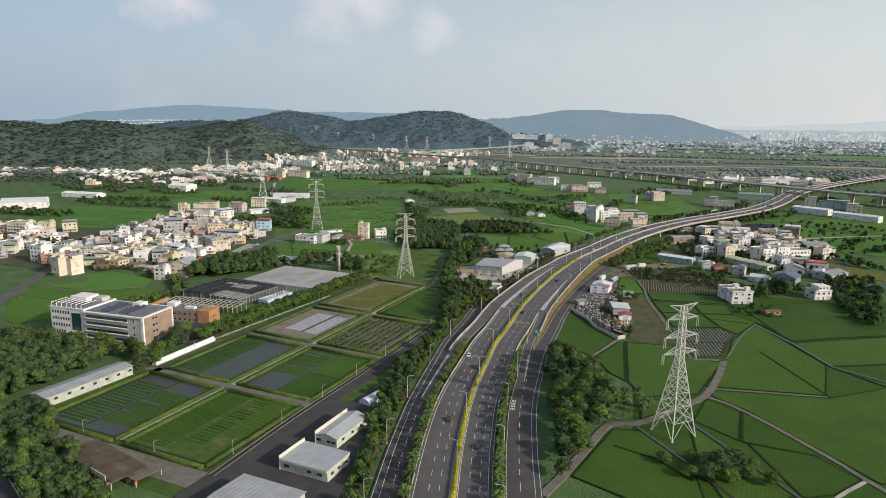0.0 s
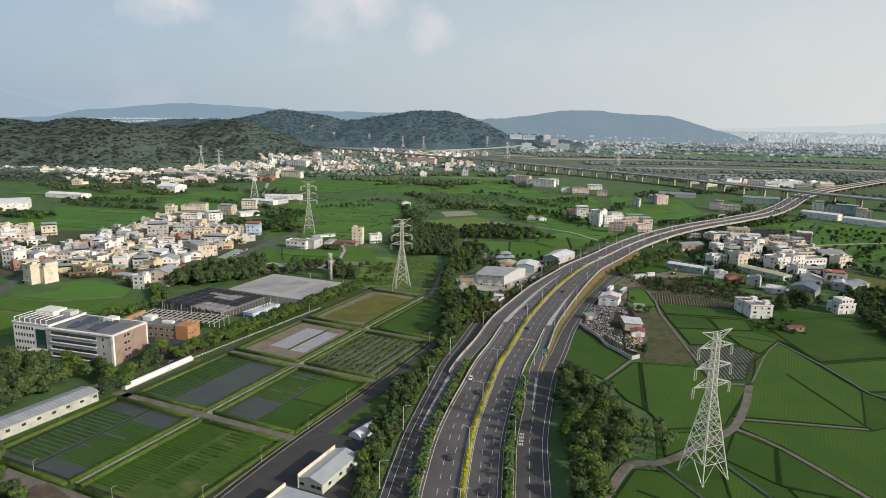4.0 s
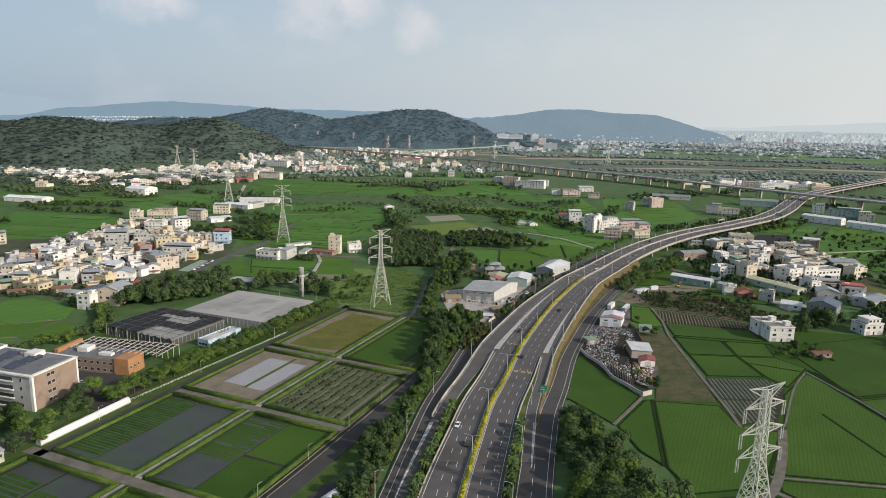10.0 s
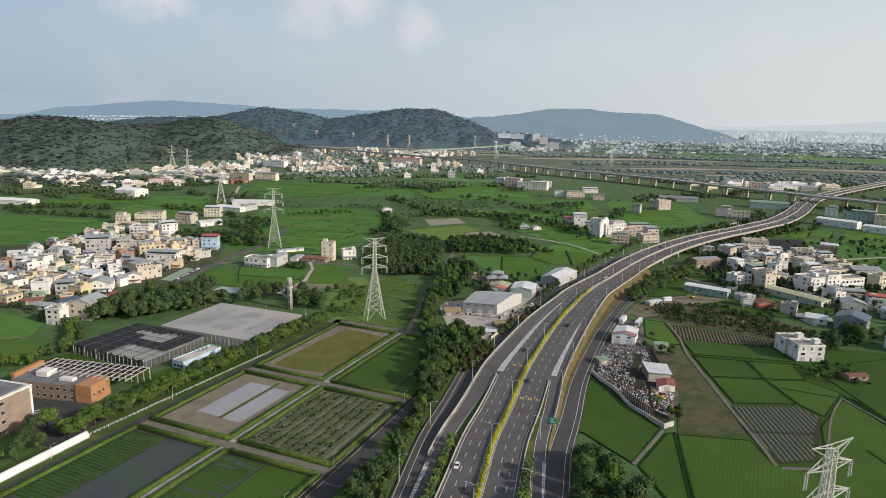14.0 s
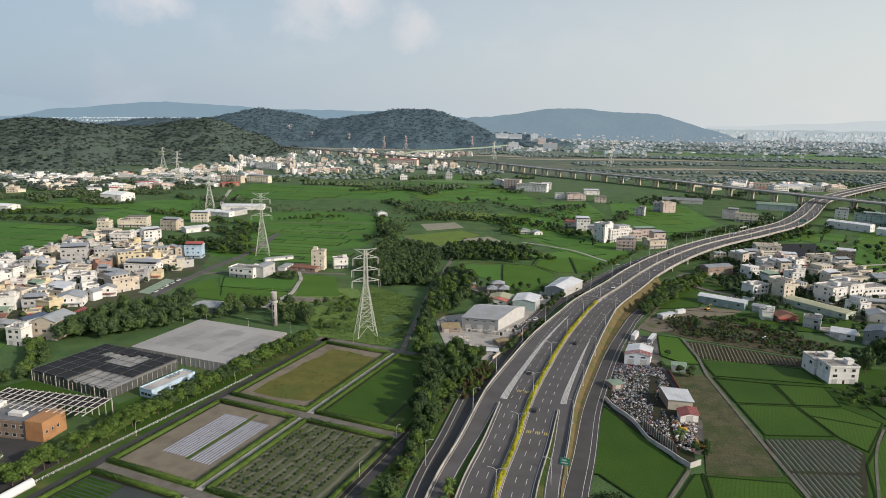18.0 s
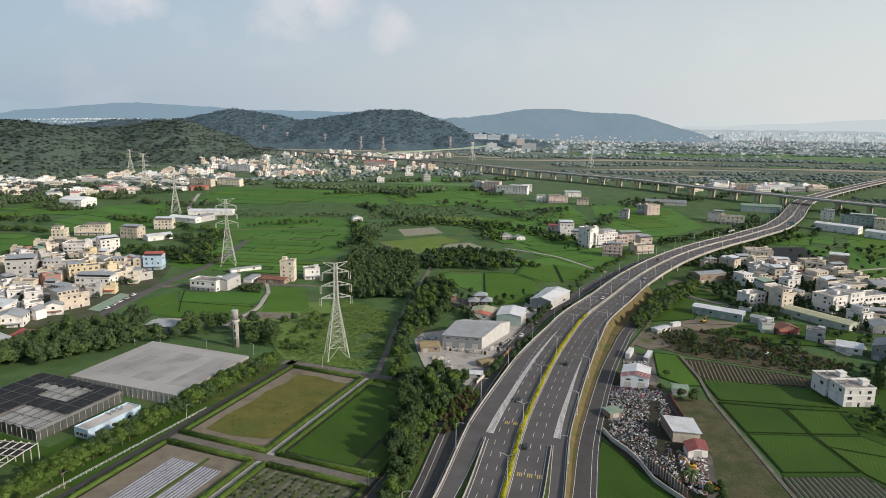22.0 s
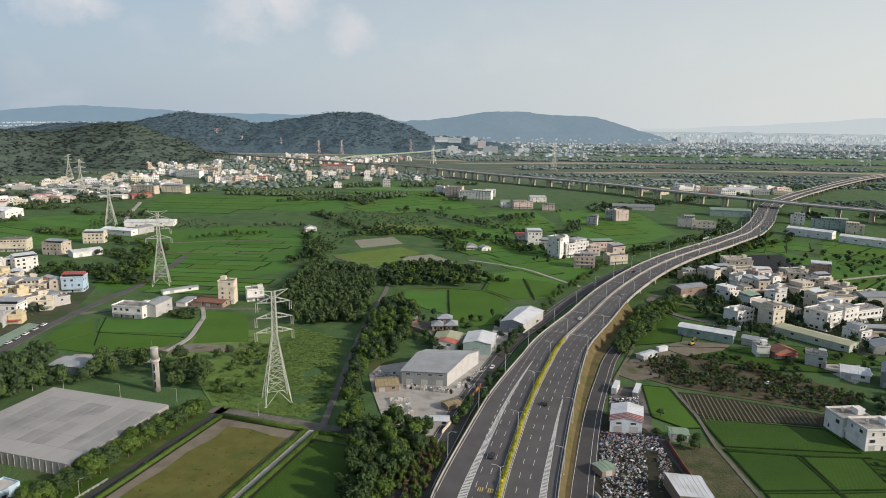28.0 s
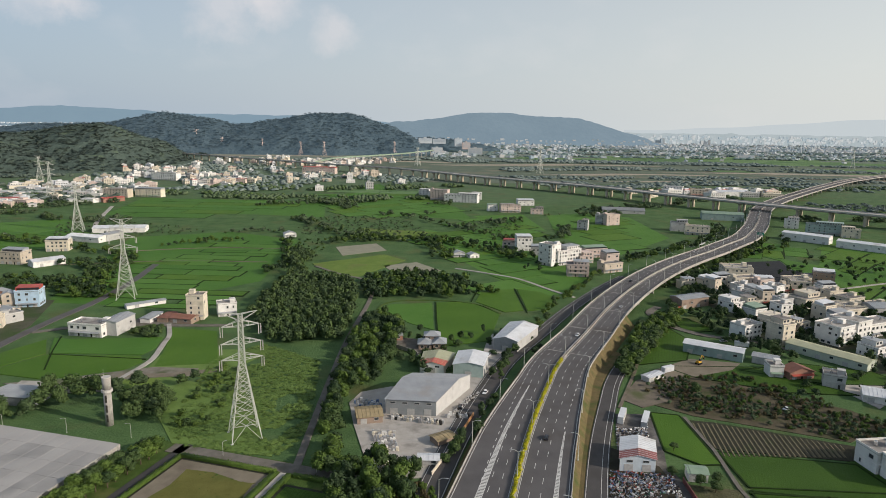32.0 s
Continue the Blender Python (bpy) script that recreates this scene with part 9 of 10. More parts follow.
for k in range(16):
    part("roof_frame", Geo().box(-18 + k * 3.4, -2, 8.6, -17.7 + k * 3.4, 16, 8.9).box(-18 + k * 3.4, 15.7, 0, -17.7 + k * 3.4, 16, 8.6).mesh("roof_frame", CONCRETE_PALE), t)
for k in range(4):
    part("purlin", Geo().box(-18, 0.5 + k * 4.6, 8.95, 33.6, 0.75 + k * 4.6, 9.15).mesh("purlin", CONCRETE_PALE), t)
part("shade_net", Geo().box(-18, 6, 8.2, 33, 15.5, 8.26).mesh("shade_net", NET_BLACK), t, "black shade net")
slab("yard", [(-208, 372), (-160, 352), (-150, 378), (-166, 392), (-205, 396)], 0.3, ASPHALT_DARK, "dark parking yard behind the office", "yard")
slab("lawn", [(-222, 440), (-160, 415), (-130, 400), (-108, 468), (-135, 466), (-155, 428), (-212, 452)], 0.2, RICE, "mown bright lawn round the greenhouses", "lawn")
slab("yard", rect(-146, -60, -72, -61), 0.28, PATHWAY, "concrete apron before a long white shed", "yard")
shed(-184.5, 289, 66.5, 45, 11, 4.6, "mint", TIN, "long pale green farm shed with many windows", openings=14, rise=1.0)
ROOF_COOL = mat("cool_white_roof", (0.26, 0.29, 0.31), (0.36, 0.39, 0.41), 0.35, 4.0, 0.4, 0.05, spot=(0.3, 0.31, 0.31), spot_amount=0.5)


def workshop(x, y, w, d, h, rise, label):
    """A pale green block workshop with a tall parapet wall on its lane side."""
    t = thing("workshop", label, "workshop", (x, y, 0), -21)
    part("wall", Geo().box(-w / 2, -d / 2, -0.1, w / 2, d / 2, h).mesh("wall", WALLS["mint"]), t)
    part("parapet", Geo().box(-w / 2 - 0.3, -d / 2 - 0.3, -0.1, -w / 2, d / 2 + 0.3, h + 1.5).mesh("parapet", WALLS["cream"]), t, "cream parapet wall")
    if rise:
        for sg in (-1, 1):
            g = Geo().add([(0, -d / 2 - 0.4, h + rise), (0, d / 2 + 0.4, h + rise), (sg * (w / 2 + 0.4), d / 2 + 0.4, h + 0.02), (sg * (w / 2 + 0.4), -d / 2 - 0.4, h + 0.02), (0, -d / 2 - 0.4, h + rise - 0.12), (0, d / 2 + 0.4, h + rise - 0.12), (sg * (w / 2 + 0.4), d / 2 + 0.4, h - 0.1), (sg * (w / 2 + 0.4), -d / 2 - 0.4, h - 0.1)], [(0, 1, 2, 3), (7, 6, 5, 4), (0, 3, 7, 4), (1, 5, 6, 2), (3, 2, 6, 7)])
            part("roof_panel", g.mesh("roof_panel", ROOF_COOL), t)
        for yy in (-d / 2, d / 2 - 0.1):
            part("gable", Geo().add([(-w / 2, yy, h), (w / 2, yy, h), (0, yy, h + rise - 0.13), (-w / 2, yy + 0.1, h), (w / 2, yy + 0.1, h), (0, yy + 0.1, h + rise - 0.13)], [(0, 1, 2), (5, 4, 3), (0, 3, 4, 1), (1, 4, 5, 2), (2, 5, 3, 0)]).mesh("gable", WALLS["mint"]), t)
    else:
        for k in range(5):
            part("roof_panel", Geo().box(-w / 2 + 0.02 + k * w / 5, -d / 2 - 0.5, h + 0.02, -w / 2 + (k + 1) * w / 5 - 0.06, d / 2 + 0.4, h + 0.25).mesh("roof_panel", ROOF_COOL), t)
        part("fascia", Geo().box(-w / 2, -d / 2 - 0.55, h - 0.5, w / 2, -d / 2 - 0.02, h).mesh("fascia", WALLS["cream"]), t)
    for u, ww in ((-0.36, 2.2), (0.12, 1.8), (0.34, 2.2)):
        part("window", window_mesh(ww, 1.2), t, "", (u * w, -d / 2, h * 0.42))
    part("shutter", SHUTTER, t, "white roller shutter", (-0.12 * w, -d / 2, 0))
    for k in range(3):
        part("window", window_mesh(1.8, 1.2), t, "", (w / 2, (k - 1) * d * 0.3, h * 0.42), 90)


workshop(-56, 226.5, 21, 15, 4.6, 0, "pale green workshop with a flat white roof and shutter")
workshop(-51.5, 253, 10, 23, 4.4, 1.5, "pale green workshop with a pitched white roof and parapet")
slab("yard", [(-84, 214), (-70, 246), (-60, 270), (-48, 300), (-40, 304), (-41, 270), (-43, 206), (-76, 200)], 0.4, ASPHALT_DARK, "dark asphalt yard between workshops", "yard", thick=0.3)
for _o in (0.0, 2.2):
    strip("ditch_bank", [(-93.5 + _o, 217 - _o * 0.4), (-76 + _o, 270 - _o * 0.4), (-55 + _o, 325 - _o * 0.4), (-20 + _o, 420)], 0.35, PATHWAY, "concrete lip of a roadside ditch", "ditch", 0.62)
strip("ditch", [(-92, 216.4), (-74.5, 269.4), (-53.5, 324.4), (-19.5, 420)], 1.7, WET_EDGE, "deep dark roadside ditch", "ditch", 0.46, 0.2)
shed(-70, 192, -21, 26, 28, 5.6, "grey", TIN, "broad pale-roofed hall beside the farm apron", rise=0.7)
t = thing("open_store", "low brown-roofed open store with red crates", "shelter", (-118.5, 214.5, 0), -30)
part("roof", Geo().box(-5, -5, 2.5, 6.5, 5.5, 2.75).mesh("roof", SOIL), t)
for a in (-4.7, 0.6, 6.2):
    for b in (-4.7, 5.2):
        part("post", POST, t, "", (a, b, 0), 0, (2, 2, 2.5))
for k in range(6):
    part("crate", Geo().box(-4 + k * 1.6, -4.6, 0.3, -2.8 + k * 1.6, -3.6, 1.3 + 0.4 * (k % 2), 0, 0.03).mesh("crate", TIN_RED if k % 3 else CONCRETE), t, "red crate")
arch_tunnel("tunnel_greenhouse", -44, 288, 60, 14, 7, 3.2, TIN_WHITE, "short white plastic dome beside the shelter belt")
BROWN_ROOF = mat("brown_flat_roof", (0.06, 0.048, 0.036), (0.12, 0.095, 0.07), 0.9, 4.0, 0.4, 0.2, spot=(0.16, 0.14, 0.11), spot_amount=0.3)
t = thing("pavilion", "low flat brown-roofed pavilion with a cream parapet", "pavilion", (-134, 219, 0), -32)
part("wall", Geo().box(-17.2, -5.6, -0.1, 12, 6.2, 3.4).mesh("wall", WALLS["tan"]), t)
part("roof", Geo().box(-18, -6.5, 3.4, 18, 7.0, 3.75).mesh("roof", BROWN_ROOF), t)
for k in range(5):
    part("window", window_mesh(1.8, 1.3), t, "", (-14 + k * 5.6, -5.6, 1.2))
part("parapet", Geo().box(4, -6.75, 2.9, 14, -6.52, 4.8).mesh("parapet", WALLS["cream"]), t, "cream parapet board")
for k in range(7):
    for s in (-6.2, 6.7):
        part("post", POST, t, "", (-17 + k * 5.6, s, 0), 0, (2.4, 2.4, 3.4))
# road with a block boundary wall in the near corner
strip("road", [(-260, 287), (-180, 214), (-100, 143), (-40, 90)], 15, ASPHALT_DARK, "dark two-lane road beside a white block wall", "road", 0.4)
for k in range(3):
    strip("road_line", [(-260 + (k - 1) * 4.2, 287 + (k - 1) * 4.6), (-100 + (k - 1) * 4.2, 143 + (k - 1) * 4.6)], 0.25, PAINT_LINE, "white painted line on a dark road", "road marking", 0.43, 0.02)
t = thing("boundary_wall", "low white block wall with evenly spaced piers", "wall", (0, 0, 0), 0)
BLOCK = Geo().box(-0.9, -0.25, 0, 0.9, 0.25, 1.3).mesh("wall_block", CONCRETE_PALE)
for k in range(34):
    x, y = -226 + 108 * k / 33, 267 - 97 * k / 33
    part("wall_block", BLOCK, t, "", (x, y, 0.0), -42)

# ---- ridged plots and the scrap yard ----
from mathutils.geometry import intersect_point_line
DARKSOIL = mat("dark_tilled_soil", (0.028, 0.027, 0.02), (0.055, 0.052, 0.036), 0.95, 4.0, 0.4, 0.8, spot=(0.03, 0.05, 0.014), spot_amount=0.5)
slab("plot", [(92.5, 383), (107.2, 430), (108, 465), (110.4, 486), (128, 480.6), (127.4, 445), (126, 417), (120.5, 383)], 0.3, mat("weedy_soil", (0.05, 0.058, 0.03), (0.12, 0.112, 0.065), 0.95, 5.0, 0.9, 1.0, spot=(0.04, 0.065, 0.018), spot_amount=0.8), "fallow brown plot with thin weeds", "plot")
slab("plot", [(127, 413.6), (158.4, 414.8), (163, 404), (141, 363.5), (125, 360.5), (122.5, 382)], 0.28, DARKSOIL, "furrowed brown plot with film-covered ridges", "plot")
slab("plot", [(134.6, 538), (133.6, 511.6), (184, 498.6), (194, 510), (145, 535)], 0.28, DARKSOIL, "furrowed brown plot with ridges", "plot")


def furrows(poly, ang, gap, m, label):
    c, s = math.cos(radians(ang)), math.sin(radians(ang))
    g = Geo()
    vs_ = [-x * s + y * c for x, y in poly]
    v = min(vs_) + gap / 2
    while v < max(vs_):
        hits = []
        for (x0, y0), (x1, y1) in zip(poly, poly[1:] + poly[:1]):
            a, b = -x0 * s + y0 * c, -x1 * s + y1 * c
            if (a - v) * (b - v) < 0:
                k = (v - a) / (b - a)
                x, y = x0 + k * (x1 - x0), y0 + k * (y1 - y0)
                hits.append(x * c + y * s)
        hits.sort()
        for u0, u1 in zip(hits[::2], hits[1::2]):
            if u1 - u0 > 1:
                P = lambda u, o, z: (u * c - (v + o) * s, u * s + (v + o) * c, z)
                w = gap * 0.3
                g.add([P(u0, -w, 0.28), P(u0, w, 0.28), P(u1, w, 0.28), P(u1, -w, 0.28), P(u0, 0, 0.62), P(u1, 0, 0.62)], [(0, 1, 4), (1, 2, 5, 4), (2, 3, 5), (3, 0, 4, 5)])
        v += gap
    tagged(new("ridges", g.mesh("ridges", m)), label, "ridges", "", "stuff")


FURROW = mat("ridge_film", (0.085, 0.1, 0.06), (0.14, 0.155, 0.105), 0.5, 2.0, 0.3, 0.1)
furrows([(127.5, 413), (157.6, 414), (162, 404), (151, 388), (123.5, 388)], 87, 2.1, FURROW, "straight film-covered ridges in a brown plot")
furrows([(123.5, 386), (150, 386), (140.5, 365), (126, 362)], 87, 2.1, FURROW, "straight film-covered ridges in a brown plot")
furrows([(133.5, 535), (134, 505), (183, 501.5), (188, 511), (145, 533)], 77, 2.0, mat("ridge_soil", (0.1, 0.088, 0.055), (0.15, 0.13, 0.085), 0.9, 2.0, 0.3, 0.2), "dull brown ridges of a furrowed plot")
YARD = [(67, 445), (74.5, 415), (86.5, 390), (91.5, 392), (106, 452), (105, 499), (87, 520), (80, 505), (76, 482)]
slab("yard", YARD, 0.32, DARKSOIL, "trodden earth of a scrap yard", "yard")


def heap(name, poly, n, mats, label, seed, zmax=2.0, smin=0.25, smax=1.5, lane=()):
    rg = random.Random(seed)
    pts = []
    while len(pts) < n:
        x, y = rg.uniform(min(p[0] for p in poly), max(p[0] for p in poly)), rg.uniform(min(p[1] for p in poly), max(p[1] for p in poly))
        if inside(poly, x, y) and all((Vector((x, y)) - intersect_point_line(Vector((x, y)), Vector(p), Vector(q))[0]).length > 2.0 or not min(p[1], q[1]) < y < max(p[1], q[1]) for p, q in zip(lane, lane[1:])):
            pts.append((x, y))
    g = Geo()
    for x, y in pts:
        z = 0.3 + zmax * max(0.0, 0.35 + noise.noise((x * 0.22, y * 0.22, seed))) * rg.random()
        s = rg.uniform(smin, smax)
        a, b, c = s * rg.uniform(0.5, 1.8), s * rg.uniform(0.3, 0.9), s * rg.uniform(0.2, 0.8)
        M = pose(x, y, z, rg.uniform(-40, 40), rg.uniform(-40, 40), rg.uniform(0, 180))
        vs = [M @ Vector((i * a / 2, j * b / 2, k * c / 2)) for i, j, k in ((-1, -1, -1), (1, -1, -1), (1, 1, -1), (-1, 1, -1), (-0.8, -0.8, 1), (0.9, -0.7, 1), (0.8, 0.8, 1), (-0.9, 0.9, 1))]
        g.add(vs, [(0, 3, 2, 1), (4, 5, 6, 7), (0, 1, 5, 4), (1, 2, 6, 5), (2, 3, 7, 6), (3, 0, 4, 7)], rg.randrange(len(mats)))
    return tagged(new(name, g.mesh(name, mats)), label, "scrap heap", "", "stuff")


slab("yard", [(69.4, 447), (75, 427), (78, 408), (84, 398), (97.6, 399), (106.6, 418), (106.8, 465), (109.4, 488), (108, 499), (112, 511), (119.4, 545), (104, 546), (88, 497), (79, 484)], 0.27, mat("scrap_yard_earth", (0.06, 0.058, 0.056), (0.13, 0.125, 0.118), 0.95, 3.0, 0.35, 0.6, spot=(0.2, 0.19, 0.18), spot_amount=0.45), "dark oily yard littered with bits of scrap", "yard")
SCRAP_RED = mat("red_scrap", (0.2, 0.04, 0.035), (0.34, 0.09, 0.07), 0.6, 1.5, 0.3, 0.1, per_island=1.0)
SCRAP_GREEN = mat("green_scrap", (0.05, 0.13, 0.1), (0.12, 0.24, 0.18), 0.6, 1.5, 0.3, 0.1, per_island=1.0)
YARD_LANE = [(100, 480), (94, 462), (90.5, 452), (91, 443), (87, 428)]
MIXED = [RUST, SCRAP_PALE, DARK, DARK, DARK, DARK, TIN_GREY, SCRAP_BLUE, CONCRETE, TIN_WHITE, RUST, TIN_GREY, SCRAP_PALE]
heap("scrap_heap", [(70, 446), (77, 420), (86, 402), (92, 430), (93.5, 454), (104, 468), (106, 486), (88, 494), (79, 480)], 3900, MIXED * 2 + [SCRAP_RED, SCRAP_GREEN], "heaps of mixed metal scrap in pale, rusty and dark pieces", 3, 1.9, 0.16, 0.95, YARD_LANE)
heap("scrap_heap", [(94, 400), (104, 426), (94, 432), (88, 404)], 900, [RUST, SCRAP_PALE, TIN_WHITE, DARK, TIN_BROWN, SCRAP_PALE], "heap of coloured scrap and sheet metal", 4, 1.5, 0.2, 1.2)
heap("scrap_heap", [(80, 484), (106, 482), (107, 493), (85, 497)], 700, [SCRAP_BLUE, SCRAP_BLUE, SCRAP_PALE, DARK, SCRAP_RED], "blue drums and bundled scrap beside a white house", 5, 1.3, 0.2, 0.9)
heap("scrap_heap", [(94, 516), (107, 513), (117, 543), (111, 532), (103, 530), (100, 534)], 520, MIXED, "small piles of scrap beside containers", 6, 1.0, 0.2, 1.0)
strip("yard_fence", [(109.2, 487.6), (107.4, 466), (107, 455.6)], 0.25, TIN_MAROON, "rusty red sheet fence of a scrap yard", "fence", 2.3, 2.2)
strip("yard_wall", [(68.2, 448), (69.9, 439.5), (74, 430), (76.4, 420), (77.6, 409), (83, 398), (88, 388), (93, 391)], 0.4, CONCRETE_PALE, "white-grey boundary wall of a scrap yard", "wall", 2.3, 2.4)
t = thing("sheet_fence", "dark corrugated sheet fence with tall posts in a scrap yard", "fence")
for k in range(14):
    s = k / 13
    x, y = 79 + 6.5 * s, 419 - 20 * s
    part("panel", Geo().box(-0.85, -0.05, 0.3, 0.85, 0.05, 4.2).mesh("panel", RUST), t, "", (x, y, 0), -67)
    part("post", POST, t, "", (x - 0.6, y + 0.9, 0.2), 0, (2, 2, 4.6))


def excavator(x, y, turn):
    t = thing("excavator", "small yellow excavator among scrap with its arm raised", "excavator", (x, y, 0.35), turn)
    for s in (-1, 1):
        part("track", Geo().box(-1.7, s * 1.0 - 0.25, 0.0, 1.7, s * 1.0 + 0.25, 0.75, 0, 0.04).mesh("track", RUBBER), t)
    part("body", Geo().box(-1.5, -1.0, 0.85, 1.1, 1.0, 1.9, 0, 0.05).mesh("body", MACHINE), t)
    part("cab", Geo().box(-0.2, -0.95, 1.9, 1.1, 0.1, 3.0, 0, 0.08).mesh("cab", GLASS), t)
    part("boom", Geo().beam((0.9, 0.4, 1.7), (3.2, 0.4, 4.4), 0.4, 0, 0.3).mesh("boom", MACHINE), t)
    part("arm", Geo().beam((3.2, 0.4, 4.4), (5.0, 0.4, 2.6), 0.3, 0, 0.22).mesh("arm", MACHINE), t)
    part("bucket", Geo().box(4.6, 0.0, 1.9, 5.5, 0.8, 2.7, 0, 0.15).mesh("bucket", DARK), t)


excavator(95, 418, 150)
excavator(98, 404, 200)
excavator(172, 606, 30)
palm(90, 407, 0.3, 2.0, R1, "tall palm standing in a scrap yard", "yard palms")
for x, y in ((97, 396), (99, 402), (94, 400), (114, 484), (118, 480), (121, 486), (107, 492)):
    tree(x, y, R1.uniform(2.0, 3.0), R1.uniform(3.5, 5.5), R1, "mid", "bushy green tree by a scrap yard")


ORCHARD_EARTH = mat("orchard_earth", (0.06, 0.055, 0.035), (0.12, 0.1, 0.068), 0.95, 4.0, 0.5, 0.8, spot=(0.04, 0.06, 0.02), spot_amount=0.6)
slab("yard", [(231, 545), (250, 558), (262, 588), (246, 594), (228, 566)], 0.3, CONCRETE, "pale concrete yard between village sheds", "yard")


def container(x, y, turn, L, H, m, label):
    t = thing("container", label, "container", (x, y, 0.3), turn)
    part("box", Geo().box(-L / 2, -1.25, 0.15, L / 2, 1.25, H).mesh("box", m), t)
    for k in range(int(L / 0.9)):
        for s in (-1, 1):
            part("rib", Geo().box(-L / 2 + 0.3 + k * 0.9, s * 1.25 - 0.06, 0.2, -L / 2 + 0.6 + k * 0.9, s * 1.25 + 0.06, H - 0.08).mesh("rib", m), t)
    part("roof", Geo().box(-L / 2 - 0.05, -1.3, H, L / 2 + 0.05, 1.3, H + 0.08).mesh("roof", TIN_WHITE), t)


container(105, 540.4, 63, 11, 3.2, WALLS["white"], "white box container standing by the frontage road")
container(114.4, 537, 62, 13, 2.6, TIN_GREY, "weathered grey box container in a scrap yard")
container(150, 596, 25, 7, 2.8, TIN_WHITE, "white container hut at a dug-over plot")
container(212, 634, -20, 8, 2.8, TIN_WHITE, "white truck box parked by workshops")
slab("orchard_ground", [(120, 560), (128, 580), (161, 592), (182, 583), (200, 560), (216, 544), (222, 528), (194, 514), (139, 542)], 0.24, ORCHARD_EARTH, "brown weedy earth between orchard trees", "ground")
slab("plot", [(128, 582), (150, 584), (186, 596), (196, 606), (170, 614), (140, 596)], 0.36, SOIL_PALE, "dug-over plot of bare pale earth", "plot")
slab("net_cover", [(312, 832), (352, 800), (382, 812), (372, 838), (330, 868)], 0.6, NET_BLACK, "field covered with black shade net", "net")

# ---- works yard ----
WOODROOF = mat("straw_board_roof", (0.24, 0.19, 0.11), (0.34, 0.28, 0.17), 0.9, 2.0, 0.3, 0.2)
slab("yard", [(-17, 564), (-14, 542), (-7, 506), (-2, 496), (14, 496), (25, 512), (33, 536), (48, 566), (64, 604), (80, 652), (64, 664), (56, 632), (42, 590), (30, 584), (2, 582), (-12, 576)], 0.34, CONCRETE, "stained concrete works yard with stacked goods", "yard")


def stacks(rows, m, label, seed):
    """Pallets of goods in straight rows: x0, y0, x1, y1 of each row."""
    rg = random.Random(seed)
    g = Geo()
    for x0, y0, x1, y1 in rows:
        L = math.hypot(x1 - x0, y1 - y0)
        a = math.atan2(y1 - y0, x1 - x0)
        c, q = math.cos(a), math.sin(a)
        d = 0.7
        while d < L:
            if rg.random() < 0.88:
                w, h, o = rg.uniform(0.4, 0.6), rg.uniform(0.7, 1.9), rg.uniform(-0.15, 0.15)
                P = lambda u, v, z: (x0 + (d + u) * c - (v + o) * q, y0 + (d + u) * q + (v + o) * c, z)
                t_ = 0.9
                vs = [P(-w, -w, 0.3), P(w, -w, 0.3), P(w, w, 0.3), P(-w, w, 0.3), P(-w * t_, -w * t_, 0.3 + h), P(w * t_, -w * t_, 0.3 + h), P(w * t_, w * t_, 0.3 + h), P(-w * t_, w * t_, 0.3 + h)]
                g.add(vs, [(4, 5, 6, 7), (0, 1, 5, 4), (1, 2, 6, 5), (2, 3, 7, 6), (3, 0, 4, 7)], rg.randrange(len(m)))
            d += rg.uniform(1.15, 1.5)
    tagged(new("stacked_goods", g.mesh("stacked_goods", m)), label, "goods", "", "stuff")


GOODS = [SCRAP_PALE, CONCRETE_PALE, WALLS["white"], WALLS["cream"], TIN_GREY]
stacks([(-6 + k * 0.25, 533 - k * 1.9, 4 + k * 0.1, 532 - k * 1.9) for k in range(9)], GOODS, "rows of pale goods stacked on pallets", 7)
stacks([(-5, 514 - k * 2.2, 1.5, 513 - k * 2.2) for k in range(6)], GOODS, "tall pale bundles stacked in a works yard", 17)
stacks([(2 + k * 0.2, 548.5 - k * 1.6, 25, 541.5 - k * 1.6) for k in range(3)] + [(26, 546, 38, 544), (27, 548, 39, 546)], GOODS + [DARK], "rows of stacked grey goods along a warehouse", 8)
stacks([(-15, 560, -2, 557), (-15, 563, -2, 560), (-15, 566, -3, 563)], [SCRAP_BLUE, SCRAP_PALE, TIN_GREY], "bluish bundles stored behind a lean-to", 18)
heap("stacked_goods", [(30, 550), (40, 562), (46, 574), (38, 566)], 120, [SCRAP_PALE, CONCRETE_PALE, DARK], "scattered goods beside a warehouse", 9, 1.2, 0.5, 1.2)
strip("yard_wall", [(17, 497), (24, 512), (32, 530)], 0.4, WALLS["cream"], "cream boundary wall of a works yard", "wall", 2.0, 2.1)
strip("yard_wall", [(32.2, 530.5), (39, 547)], 0.4, WALLS["orange"], "orange boundary wall of a works yard", "wall", 2.0, 2.1)
shed(-7.5, 547, 8, 11, 11, 3.4, "tan", WOODROOF, "small timber-roofed lean-to in a works yard")
shed(23.5, 524, 30, 9, 6, 2.6, "tan", WOODROOF, "low timber-roofed shelter in a works yard", openings=0, rise=0.5)
shed(16.5, 507, -5, 8, 5, 2.6, "grey", TIN_WHITE, "small canopy hut in a works yard")

